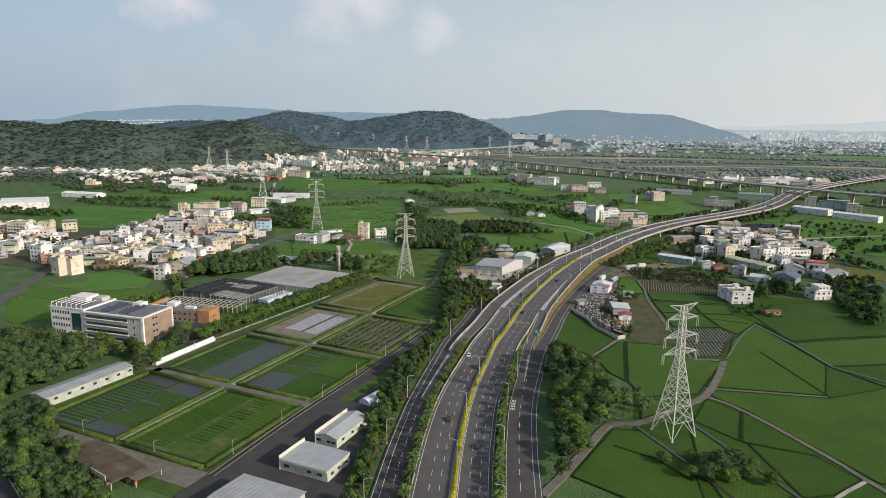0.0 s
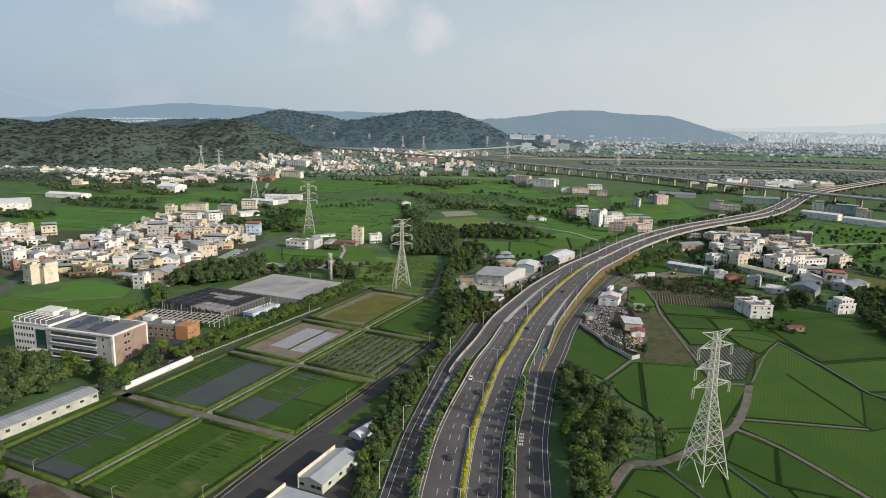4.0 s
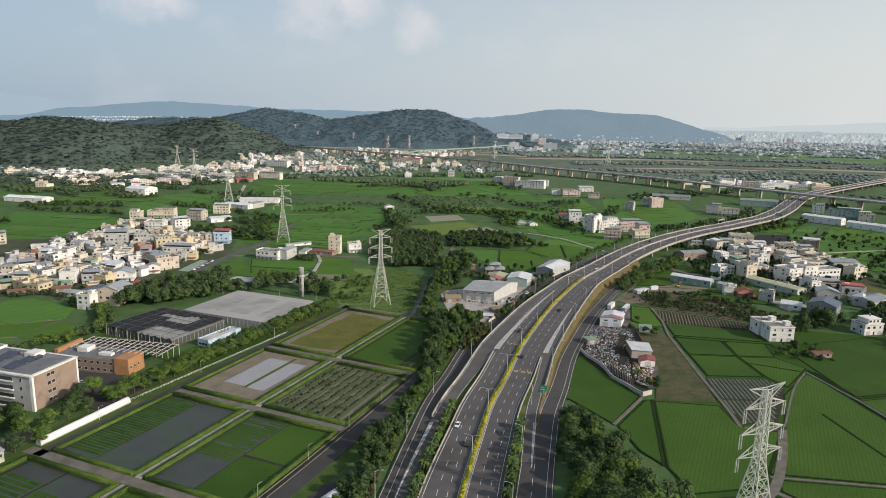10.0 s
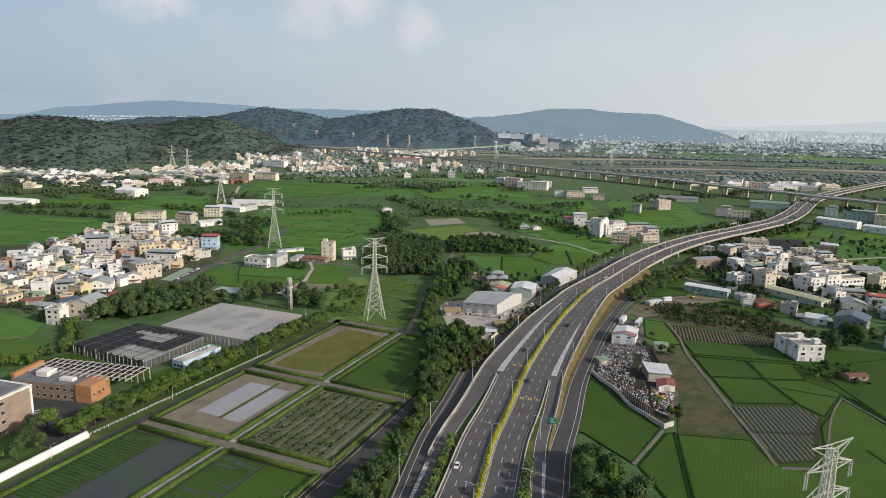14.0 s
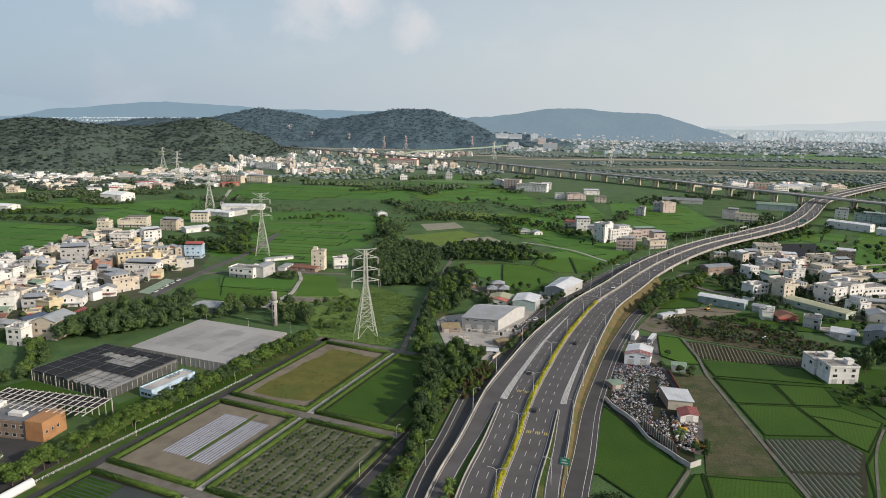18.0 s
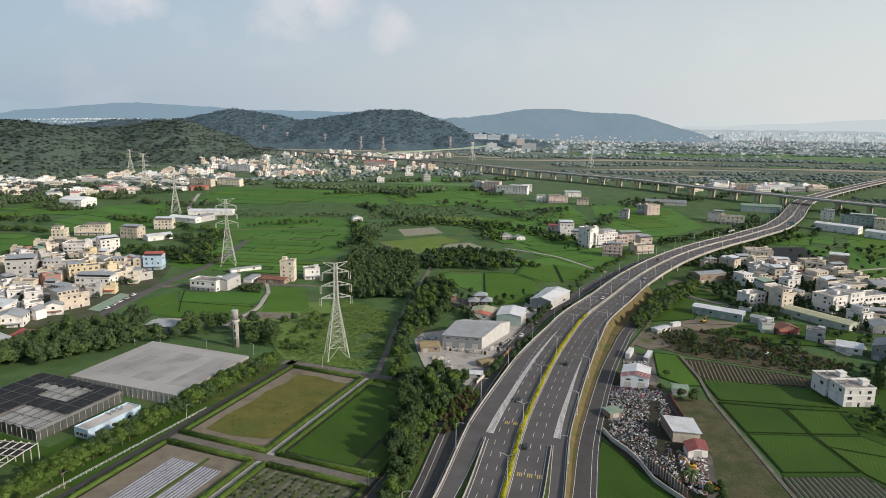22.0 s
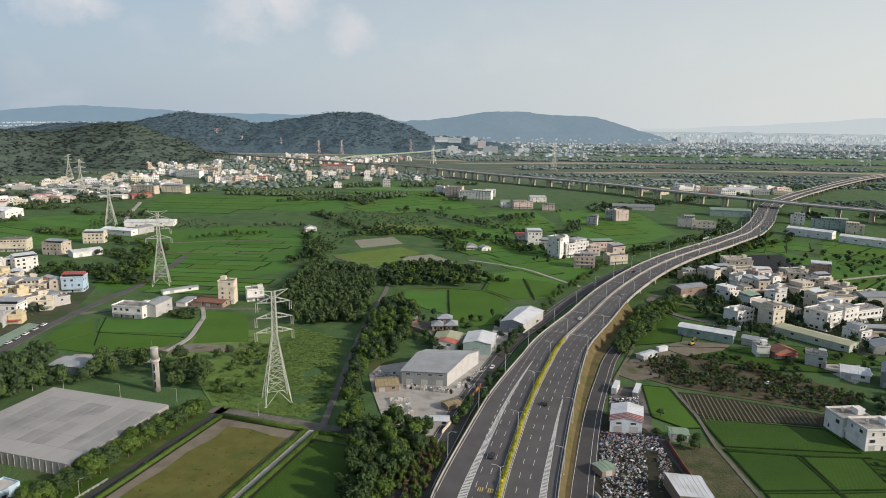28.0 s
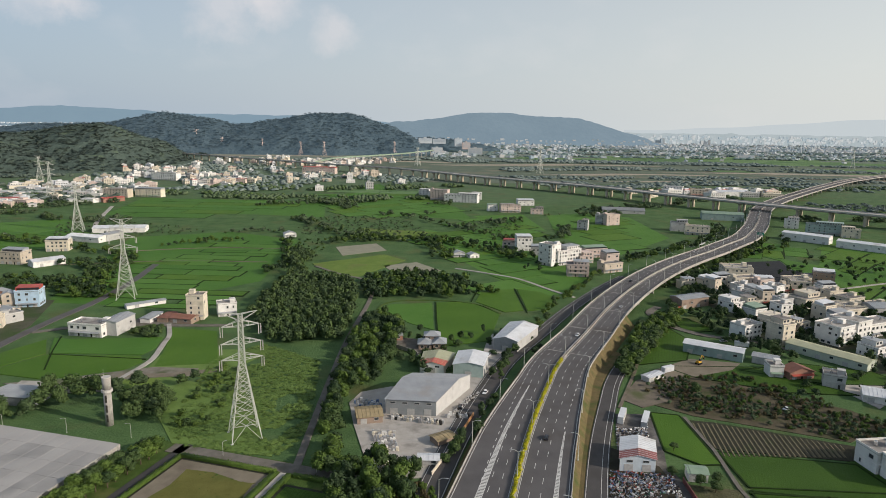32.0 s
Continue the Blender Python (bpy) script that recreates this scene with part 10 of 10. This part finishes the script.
# water tower
t = thing("water_tower", "tall weathered concrete water tower", "water tower", (-117.4, 546.5, 0))
shaft = part("shaft", Geo().tube(0, 0, 0, 15.2, 1.65, 1.6, 16).mesh("shaft", CONCRETE, True), t)
part("gallery", Geo().tube(0, 0, 15.2, 15.6, 2.3, 2.3, 16).tube(0, 0, 15.6, 16.3, 2.3, 2.25, 16).mesh("gallery", CONCRETE_PALE), t)
part("tank", Geo().tube(0, 0, 16.3, 21.4, 1.75, 1.75, 16).mesh("tank", CONCRETE, True), t)
part("rim", Geo().tube(0, 0, 21.4, 21.8, 1.9, 1.9, 16).mesh("rim", CONCRETE_PALE), t)
part("mast", Geo().tube(-0.9, 0, 21.8, 25.0, 0.06, 0.04, 6).mesh("mast", STEEL), t)
for k, z in enumerate((2.0, 6.4, 10.8)):
    part("opening", Geo().box(-0.35, -1.72, z, 0.35, -1.5, z + 3.2).mesh("opening", DARK), shaft, "dark tall window slit")
part("ladder", Geo().box(1.3, -1.35, 0.5, 1.35, -1.3, 21).box(1.6, -1.05, 0.5, 1.65, -1.0, 21).mesh("ladder", STEEL), t)
slab("meadow", [(-130, 587), (-131, 597), (-114, 599), (-110, 590), (-117, 582)], 0.4, MEADOW, "small bright lawn beside a lane", "meadow")

# ---- street lamps ----
LAMP_POLE = Geo().tube(0, 0, 0, 10.5, 0.17, 0.1, 8).box(-0.3, -0.3, 0, 0.3, 0.3, 0.25).mesh("pole", STEEL)
LAMP_ARM = Geo().beam((0, 0, 10.3), (1.2, 0, 11.0), 0.12).beam((1.2, 0, 11.0), (2.4, 0, 11.1), 0.1).mesh("arm", STEEL)
LAMP_HEAD = Geo().box(2.2, -0.18, 11.0, 3.2, 0.18, 11.2, 0, 0.12).mesh("lamp_head", TIN_GREY)


def street_lamp(x, y, z, turn, arms=1, sc=1.0, label="grey steel street lamp with a single arm", group="expressway lamps"):
    t = thing("street_lamp", label, "street lamp", (x, y, z), turn, group)
    part("pole", LAMP_POLE, t, "", (0, 0, 0), 0, (sc,) * 3)
    for k in range(arms):
        arm = part("arm", LAMP_ARM, t, "", (0, 0, 0), 180 * k, (sc,) * 3)
        part("lamp_head", LAMP_HEAD, arm)


for s in np.arange(S0 + 36 - 88, S0 + 1300, 44.0):
    p, q = on_road(s, 0), on_road(s, 1)
    ang = math.degrees(math.atan2(q[1] - p[1], q[0] - p[0]))
    y = p[1]
    street_lamp(p[0], p[1], p[2] + 0.2, ang, 2, 1.0, "double-armed grey street lamp in the median")
    if y > 380:
        for e_, tn in ((np.maximum(R_EDGE, 19.9 * (HY < 520)) + 0.7, 180), (np.minimum(L_EDGE, -22.5 * (HY < 500)) - 0.7, 0)):
            p = on_road(s + 20, float(np.interp(s + 20, arc, e_)))
            street_lamp(p[0], p[1], p[2] - 0.3, ang + tn)
    else:
        p = on_road(s + 15, -29.6)
        street_lamp(p[0], p[1], 0.3, ang)
        p = on_road(s + 15, 17.6)
        street_lamp(p[0], p[1], 0.6, ang + 180)
for u, v in ((-134, -20), (-134, 20), (-120, 46.5), (-90, 46.5), (-60, 46.5), (-30, 46.5), (0, 46.5), (30, 46), (62, 45), (90, 45), (120, 45), (-100, -53), (-40, -53), (20, -53), (80, -53), (154, -30), (154, 10)):
    x, y = farm(u, v)
    street_lamp(x, y, 0.2, 40, 1, 0.55, "small grey path lamp on the trial farm", "farm lamps")
for x, y in ((-160, 545), (-132, 540), (-104, 534), (-176, 548)):
    street_lamp(x, y, 0.0, 200, 1, 0.6, "small path lamp behind a large greenhouse", "farm lamps")


# ---- signs ----
def sign_post(s, off, w, h, z, label):
    p, q = on_road(s, off), on_road(s, off + 1)
    t = thing("road_sign", label, "road sign", (p[0], p[1], p[2]), math.degrees(math.atan2(q[1] - p[1], q[0] - p[0])))
    part("post", Geo().tube(-w * 0.3, 0.12, -1, z + h, 0.1, 0.1, 8).tube(w * 0.3, 0.12, -1, z + h, 0.1, 0.1, 8).mesh("post", STEEL), t)
    part("panel", Geo().box(-w / 2, -0.06, z, w / 2, 0.0, z + h).mesh("panel", SIGN_GREEN), t, "green sign panel")
    for k in range(2):
        part("bar", Geo().box(-w * 0.36, -0.075, z + h * (0.2 + 0.4 * k), w * (0.3 - 0.15 * k), -0.062, z + h * (0.36 + 0.4 * k)).mesh("bar", PAINT_LINE), t, "plain white bar")


sign_post(float(np.interp(384, HY, arc)), 21.5, 3.6, 2.8, 3.2, "green road sign with white bars on posts")
sign_post(float(np.interp(968, HY, arc)), 16.6, 7.0, 3.0, 5.0, "large green direction sign over the expressway")
t = thing("sign_gantry", "grey overhead sign gantry across the expressway", "gantry", tuple(on_road(float(np.interp(890, HY, arc)), -9)), 45)
part("beam", Geo().box(-8, -0.3, 6.0, 8, 0.3, 6.8).mesh("beam", STEEL), t)
part("post", Geo().tube(-8, 0, -0.1, 6.8, 0.25, 0.2, 8).mesh("post", STEEL), t)
part("post", Geo().tube(8, 0, -0.1, 6.8, 0.25, 0.2, 8).mesh("post", STEEL), t)
part("board", Geo().box(-4, -0.4, 5.6, 4, -0.31, 7.4).mesh("board", TIN_GREY), t)
letters = Geo()
for k in range(4):
    a = float(np.interp(284, HY, arc)) + k * 3.2
    for o in (19.4, 20.1, 20.8):
        letters.add([on_road(a, o - 0.22, 0.02), on_road(a, o + 0.22, 0.02), on_road(a + 2.2, o + 0.22, 0.02), on_road(a + 2.2, o - 0.22, 0.02)], [(0, 1, 2, 3)])
letters.v = [(x, y, 0.575) for x, y, z in letters.v]
tagged(new("lane_lettering", letters.mesh("lane_lettering", PAINT_LINE)), "worn white lane lettering as plain bars", "road marking", "", "stuff")


YELLOW_PAINT = mat("yellow_road_paint", (0.42, 0.33, 0.09), (0.55, 0.43, 0.14), 0.6, 1.5, 0.2, 0.0)
letters = Geo()
for y0, offs in ((409, (3.6, 7.3, 10.9)), (447, (-3.4, -7.0))):
    for o in offs:
        for du in (-0.75, 0.0, 0.75):
            a = float(np.interp(y0, HY, arc))
            letters.add([on_road(a, o + du - 0.2, 0.02), on_road(a, o + du + 0.2, 0.02), on_road(a + 2.6, o + du + 0.2, 0.02), on_road(a + 2.6, o + du - 0.2, 0.02)], [(0, 1, 2, 3)])
tagged(new("lane_lettering", letters.mesh("lane_lettering", YELLOW_PAINT)), "worn yellow lane lettering as plain bars", "road marking", "", "stuff")


# ---- cars ----
def car_parts(i):
    body = Geo()
    prof = [(-2.2, 0.35), (-2.25, 0.8), (-2.0, 0.95), (2.0, 0.85), (2.25, 0.65), (2.2, 0.35)]
    vs = [(x, s * (0.88 if z < 0.9 else 0.84), z) for s in (-1, 1) for x, z in prof]
    n = len(prof)
    body.add(vs, [tuple(range(n)), tuple(range(2 * n - 1, n - 1, -1))] + [(k, k + n, (k + 1) % n + n, (k + 1) % n) for k in range(n)])
    cab = Geo().add([(-1.7, -0.8, 0.92), (1.0, -0.8, 0.9), (1.0, 0.8, 0.9), (-1.7, 0.8, 0.92), (-1.2, -0.66, 1.45), (0.35, -0.66, 1.45), (0.35, 0.66, 1.45), (-1.2, 0.66, 1.45)], [(0, 1, 5, 4), (1, 2, 6, 5), (2, 3, 7, 6), (3, 0, 4, 7), (4, 5, 6, 7)])
    roof = Geo().box(-1.25, -0.68, 1.452, 0.4, 0.68, 1.5, 0, 0.02)
    return body.mesh("body", CAR_PAINT[i]), cab.mesh("cabin_glass", GLASS), roof.mesh("roof", CAR_PAINT[i])


CAR_MESH = [car_parts(i) for i in range(4)]
_w = Geo()
_w.add([(0.32 * math.cos(k * 0.628), y, 0.32 + 0.32 * math.sin(k * 0.628)) for y in (-0.11, 0.11) for k in range(10)], [tuple(range(10)), tuple(range(19, 9, -1))] + [(k, k + 10, (k + 1) % 10 + 10, (k + 1) % 10) for k in range(10)])
WHEEL = _w.mesh("wheel", RUBBER)
CAR_WORDS = ["white saloon car", "dark saloon car", "silver saloon car", "blue saloon car"]


def car(x, y, z, turn, i, where):
    t = thing("car", f"{CAR_WORDS[i]} {where}", "car", (x, y, z), turn)
    b, c, r = CAR_MESH[i]
    part("body", b, t)
    part("cabin_glass", c, t)
    part("roof", r, t)
    for sx in (-1.35, 1.4):
        for sy in (-0.8, 0.8):
            part("wheel", WHEEL, t, "", (sx, sy, 0))


for y, off, i in ((268, -7, 1), (330, -4.0, 1), (345, -10.6, 0), (430, 3.4, 1), (470, -7, 1), (520, 7.2, 1), (640, -3.2, 0), (700, 7.2, 2), (760, -7, 1), (880, -11, 0), (930, 7, 2), (1040, -7, 0), (246, 7.2, 1), (560, -28.5, 0)):
    s = float(np.interp(y, HY, arc))
    p, q = on_road(s, off), on_road(s + 1, off)
    car(p[0], p[1], 0.58 if off < -20 else p[2] + 0.012, math.degrees(math.atan2(q[1] - p[1], q[0] - p[0])) + (0 if off > 0 else 180), i, "driving on the expressway")
for x, y, a, i in ((57, 622, 60, 0), (61, 628, 60, 2), (66, 636, 60, 0), (34, 556, 80, 1), (-225.5, 616, 86, 0), (-225, 624, 86, 2), (-224.6, 632, 86, 0), (-224, 641, 86, 2), (-223.4, 650, 86, 0), (-183, 380, 10, 2), (-176, 378, 10, 0), (186, 546, 20, 0), (205, 642, 0, 2)):
    car(x, y, 0.5 if x < -190 else 0.3 if x < -170 else 0.36, a, i, "parked beside the buildings")
slab("yard", [(-180, 577), (-180, 598), (-162, 596), (-160, 573)], 0.36, CONCRETE, "grey concrete yard among trees", "yard")
slab("court", [(-238, 614), (-236, 656), (-227, 652), (-228, 610)], 0.42, TIN_GREEN, "green-surfaced court beside parked cars", "court")

# ---- far towns ----
FR = random.Random(31)
# faintest walls: haze painted into both colour and emission
HAZE_FAINT = [mat("faint_" + n, tuple(v * 0.94 for v in c), c, 0.9, 60.0, 9.0, 0.0, per_island=0.5, haze_glow=0.6) for n, c in (("white", (0.4, 0.435, 0.46)), ("cream", (0.38, 0.405, 0.42)), ("grey", (0.31, 0.36, 0.39)), ("blue", (0.28, 0.34, 0.38)))]
TOWN_MATS = [WALLS["white"], WALLS["cream"], WALLS["beige"], WALLS["grey"], TIN_WHITE, TIN_RED, WALLS["pink"]]


def town(name, poly, n, label, seed, hmin=5, hmax=13, wmin=9, wmax=22, tall=0.0, mats=None):
    rg = random.Random(seed)
    g = Geo()
    k = 0
    while k < n:
        x, y = rg.uniform(min(p[0] for p in poly), max(p[0] for p in poly)), rg.uniform(min(p[1] for p in poly), max(p[1] for p in poly))
        if not inside(poly, x, y) or noise.noise((x / 160, y / 160, seed)) < -0.12:
            if rg.random() < 0.97:
                continue
        k += 1
        w, d, h = rg.uniform(wmin, wmax), rg.uniform(wmin, wmax) * 0.7, rg.uniform(hmin, hmax)
        if rg.random() < tall:
            w, d, h = rg.uniform(18, 30), rg.uniform(15, 20), rg.uniform(28, 55)
        a = radians(rg.choice([10, 20, -15, 40]) + rg.uniform(-6, 6))
        c, s = math.cos(a), math.sin(a)
        m = rg.choice([0, 0, 0, 1, 1, 2, 3, 4, 6]) if not mats else rg.choice([0, 0, 0, 1, 2, 2, 3])

        def P(px, py, pz):
            return (x + px * c - py * s, y + px * s + py * c, pz)

        f6 = [(4, 5, 6, 7), (0, 1, 5, 4), (1, 2, 6, 5), (2, 3, 7, 6), (3, 0, 4, 7)]
        box = lambda x0, y0, z0, x1, y1, z1: [P(x0, y0, z0), P(x1, y0, z0), P(x1, y1, z0), P(x0, y1, z0), P(x0, y0, z1), P(x1, y0, z1), P(x1, y1, z1), P(x0, y1, z1)]
        g.add(box(-w / 2, -d / 2, -0.5, w / 2, d / 2, h), f6, m)
        g.add(box(-w / 2 - 0.3, -d / 2 - 0.3, h, w / 2 + 0.3, d / 2 + 0.3, h + 0.5), f6, (4 if mats else 5) if rg.random() < 0.07 else (2 if mats else 3) if rg.random() < 0.5 else m)
        if h > 6:
            g.add(box(-w * 0.3, -d * 0.2, h + 0.5, w * 0.05, d * 0.25, h + 3), f6, m)
            for fl in range(1, 0 if mats else int(h / 3.3) + 1):
                z = fl * 3.3 - 2.2
                for u in np.arange(-w / 2 + 1.5, w / 2 - 1.5, 4.0):
                    g.add([P(u, -d / 2 - 0.06, z), P(u + 2, -d / 2 - 0.06, z), P(u + 2, -d / 2 - 0.06, z + 1.5), P(u, -d / 2 - 0.06, z + 1.5)], [(0, 1, 2, 3)], 7)
    return tagged(new(name, g.mesh(name, mats or TOWN_MATS + [GLASS])), label, "town", "", "stuff")


town("hillside_village", [(-1250, 1160), (-760, 1180), (-560, 1210), (-430, 1330), (-440, 1480), (-600, 1620), (-800, 1560), (-1150, 1440)], 150, "pale houses of a village at the foot of a hill", 2, 3.5, 9, 9, 32)
town("far_village", [(-620, 1560), (-500, 1440), (-360, 1480), (-220, 1640), (40, 1740), (-60, 2000), (-420, 2060), (-700, 2050), (-640, 1800)], 135, "scattered pale houses beyond the paddies", 3, 5, 14)
town("far_village", [(-560, 2200), (-60, 2150), (40, 2500), (-420, 2620)], 110, "pale low houses before the hills", 4, 5, 14)
town("far_village", [(700, 1080), (900, 1040), (1000, 1180), (760, 1240)], 26, "grey and white sheds beyond the viaduct", 5, 5, 10, 14, 34)
town("far_village", [(430, 1440), (900, 1480), (900, 1530), (440, 1520)], 24, "pale sheds and houses along the viaduct", 6, 5, 12, 12, 36)
town("far_village", [(-420, 660), (-520, 700), (-640, 690), (-640, 560), (-540, 520), (-440, 520)], 70, "crowded pale houses at the village's far side", 7, 4, 11, 9, 16)
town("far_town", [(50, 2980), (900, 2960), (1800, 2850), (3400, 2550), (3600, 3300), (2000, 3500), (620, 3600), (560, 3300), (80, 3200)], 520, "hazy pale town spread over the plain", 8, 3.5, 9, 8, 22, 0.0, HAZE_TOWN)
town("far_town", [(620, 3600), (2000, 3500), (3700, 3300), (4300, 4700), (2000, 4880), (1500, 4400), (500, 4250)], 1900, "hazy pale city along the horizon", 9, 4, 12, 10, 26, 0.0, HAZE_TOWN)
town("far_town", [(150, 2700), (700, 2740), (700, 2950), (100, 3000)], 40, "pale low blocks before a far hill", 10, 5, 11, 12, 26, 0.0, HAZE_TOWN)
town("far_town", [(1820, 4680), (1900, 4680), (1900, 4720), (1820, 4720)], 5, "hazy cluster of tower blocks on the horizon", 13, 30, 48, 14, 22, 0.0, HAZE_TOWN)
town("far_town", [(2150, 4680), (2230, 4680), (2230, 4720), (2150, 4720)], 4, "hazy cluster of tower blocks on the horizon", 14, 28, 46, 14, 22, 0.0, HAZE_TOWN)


def block_of_flats(x, y, z, turn, w, d, h, m):
    """A far slab block: body, roof edge, stair tower and bands of windows."""
    t = thing("apartment_block", "distant pale block of flats on a wooded rise", "apartment block", (x, y, z), turn, "far flats")
    part("wall", Geo().box(-w / 2, -d / 2, -8, w / 2, d / 2, h).mesh("wall", m), t)
    part("roof", Geo().box(-w / 2 - 0.5, -d / 2 - 0.5, h, w / 2 + 0.5, d / 2 + 0.5, h + 1.0).mesh("roof", HAZE_TOWN[2]), t)
    part("stair_tower", Geo().box(-w * 0.12, -3, h + 1.0, w * 0.1, 3, h + 4.5).mesh("stair_tower", m), t)
    for k in range(int(h / 3.4)):
        part("window_band", Geo().box(-w * 0.46, -d / 2 - 0.2, k * 3.4 + 1.2, w * 0.46, -d / 2 - 0.02, k * 3.4 + 2.6).mesh("window_band", HAZE_TOWN[3]), t)


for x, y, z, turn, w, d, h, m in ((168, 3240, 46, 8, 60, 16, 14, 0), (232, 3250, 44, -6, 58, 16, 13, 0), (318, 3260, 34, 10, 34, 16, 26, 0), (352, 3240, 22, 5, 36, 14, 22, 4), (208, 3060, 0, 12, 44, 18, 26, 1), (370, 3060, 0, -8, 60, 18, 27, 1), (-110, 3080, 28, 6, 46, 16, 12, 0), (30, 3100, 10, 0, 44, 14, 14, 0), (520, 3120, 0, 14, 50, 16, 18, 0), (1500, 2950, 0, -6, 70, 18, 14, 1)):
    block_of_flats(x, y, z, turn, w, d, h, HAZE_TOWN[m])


def slope_town(name, spots, label, seed, m):
    """Hazy blocks scattered over far rising ground; each is sunk into the slope. spots: x, y, z."""
    rg = random.Random(seed)
    g = Geo()
    for x, y, z in spots:
        w, d, h = rg.uniform(9, 24), rg.uniform(10, 16), rg.uniform(5, 10) + (rg.uniform(8, 20) if rg.random() < 0.04 else 0)
        g.box(x - w / 2, y - d / 2, z - 12, x + w / 2, y + d / 2, z + h * 0.6, rg.choice([0, 0, 0, 1, 1, 2, 2, 3]))
    tagged(new(name, g.mesh(name, m)), label, "town", "", "stuff")


_hg = HILL_GRID["hill_far"][0]
_hg = _hg[(_hg[:, 2] > 3) & (_hg[:, 2] < 40) & (_hg[:, 1] < 4500)]
_pick = np.random.default_rng(61).permutation(len(_hg))[:90]
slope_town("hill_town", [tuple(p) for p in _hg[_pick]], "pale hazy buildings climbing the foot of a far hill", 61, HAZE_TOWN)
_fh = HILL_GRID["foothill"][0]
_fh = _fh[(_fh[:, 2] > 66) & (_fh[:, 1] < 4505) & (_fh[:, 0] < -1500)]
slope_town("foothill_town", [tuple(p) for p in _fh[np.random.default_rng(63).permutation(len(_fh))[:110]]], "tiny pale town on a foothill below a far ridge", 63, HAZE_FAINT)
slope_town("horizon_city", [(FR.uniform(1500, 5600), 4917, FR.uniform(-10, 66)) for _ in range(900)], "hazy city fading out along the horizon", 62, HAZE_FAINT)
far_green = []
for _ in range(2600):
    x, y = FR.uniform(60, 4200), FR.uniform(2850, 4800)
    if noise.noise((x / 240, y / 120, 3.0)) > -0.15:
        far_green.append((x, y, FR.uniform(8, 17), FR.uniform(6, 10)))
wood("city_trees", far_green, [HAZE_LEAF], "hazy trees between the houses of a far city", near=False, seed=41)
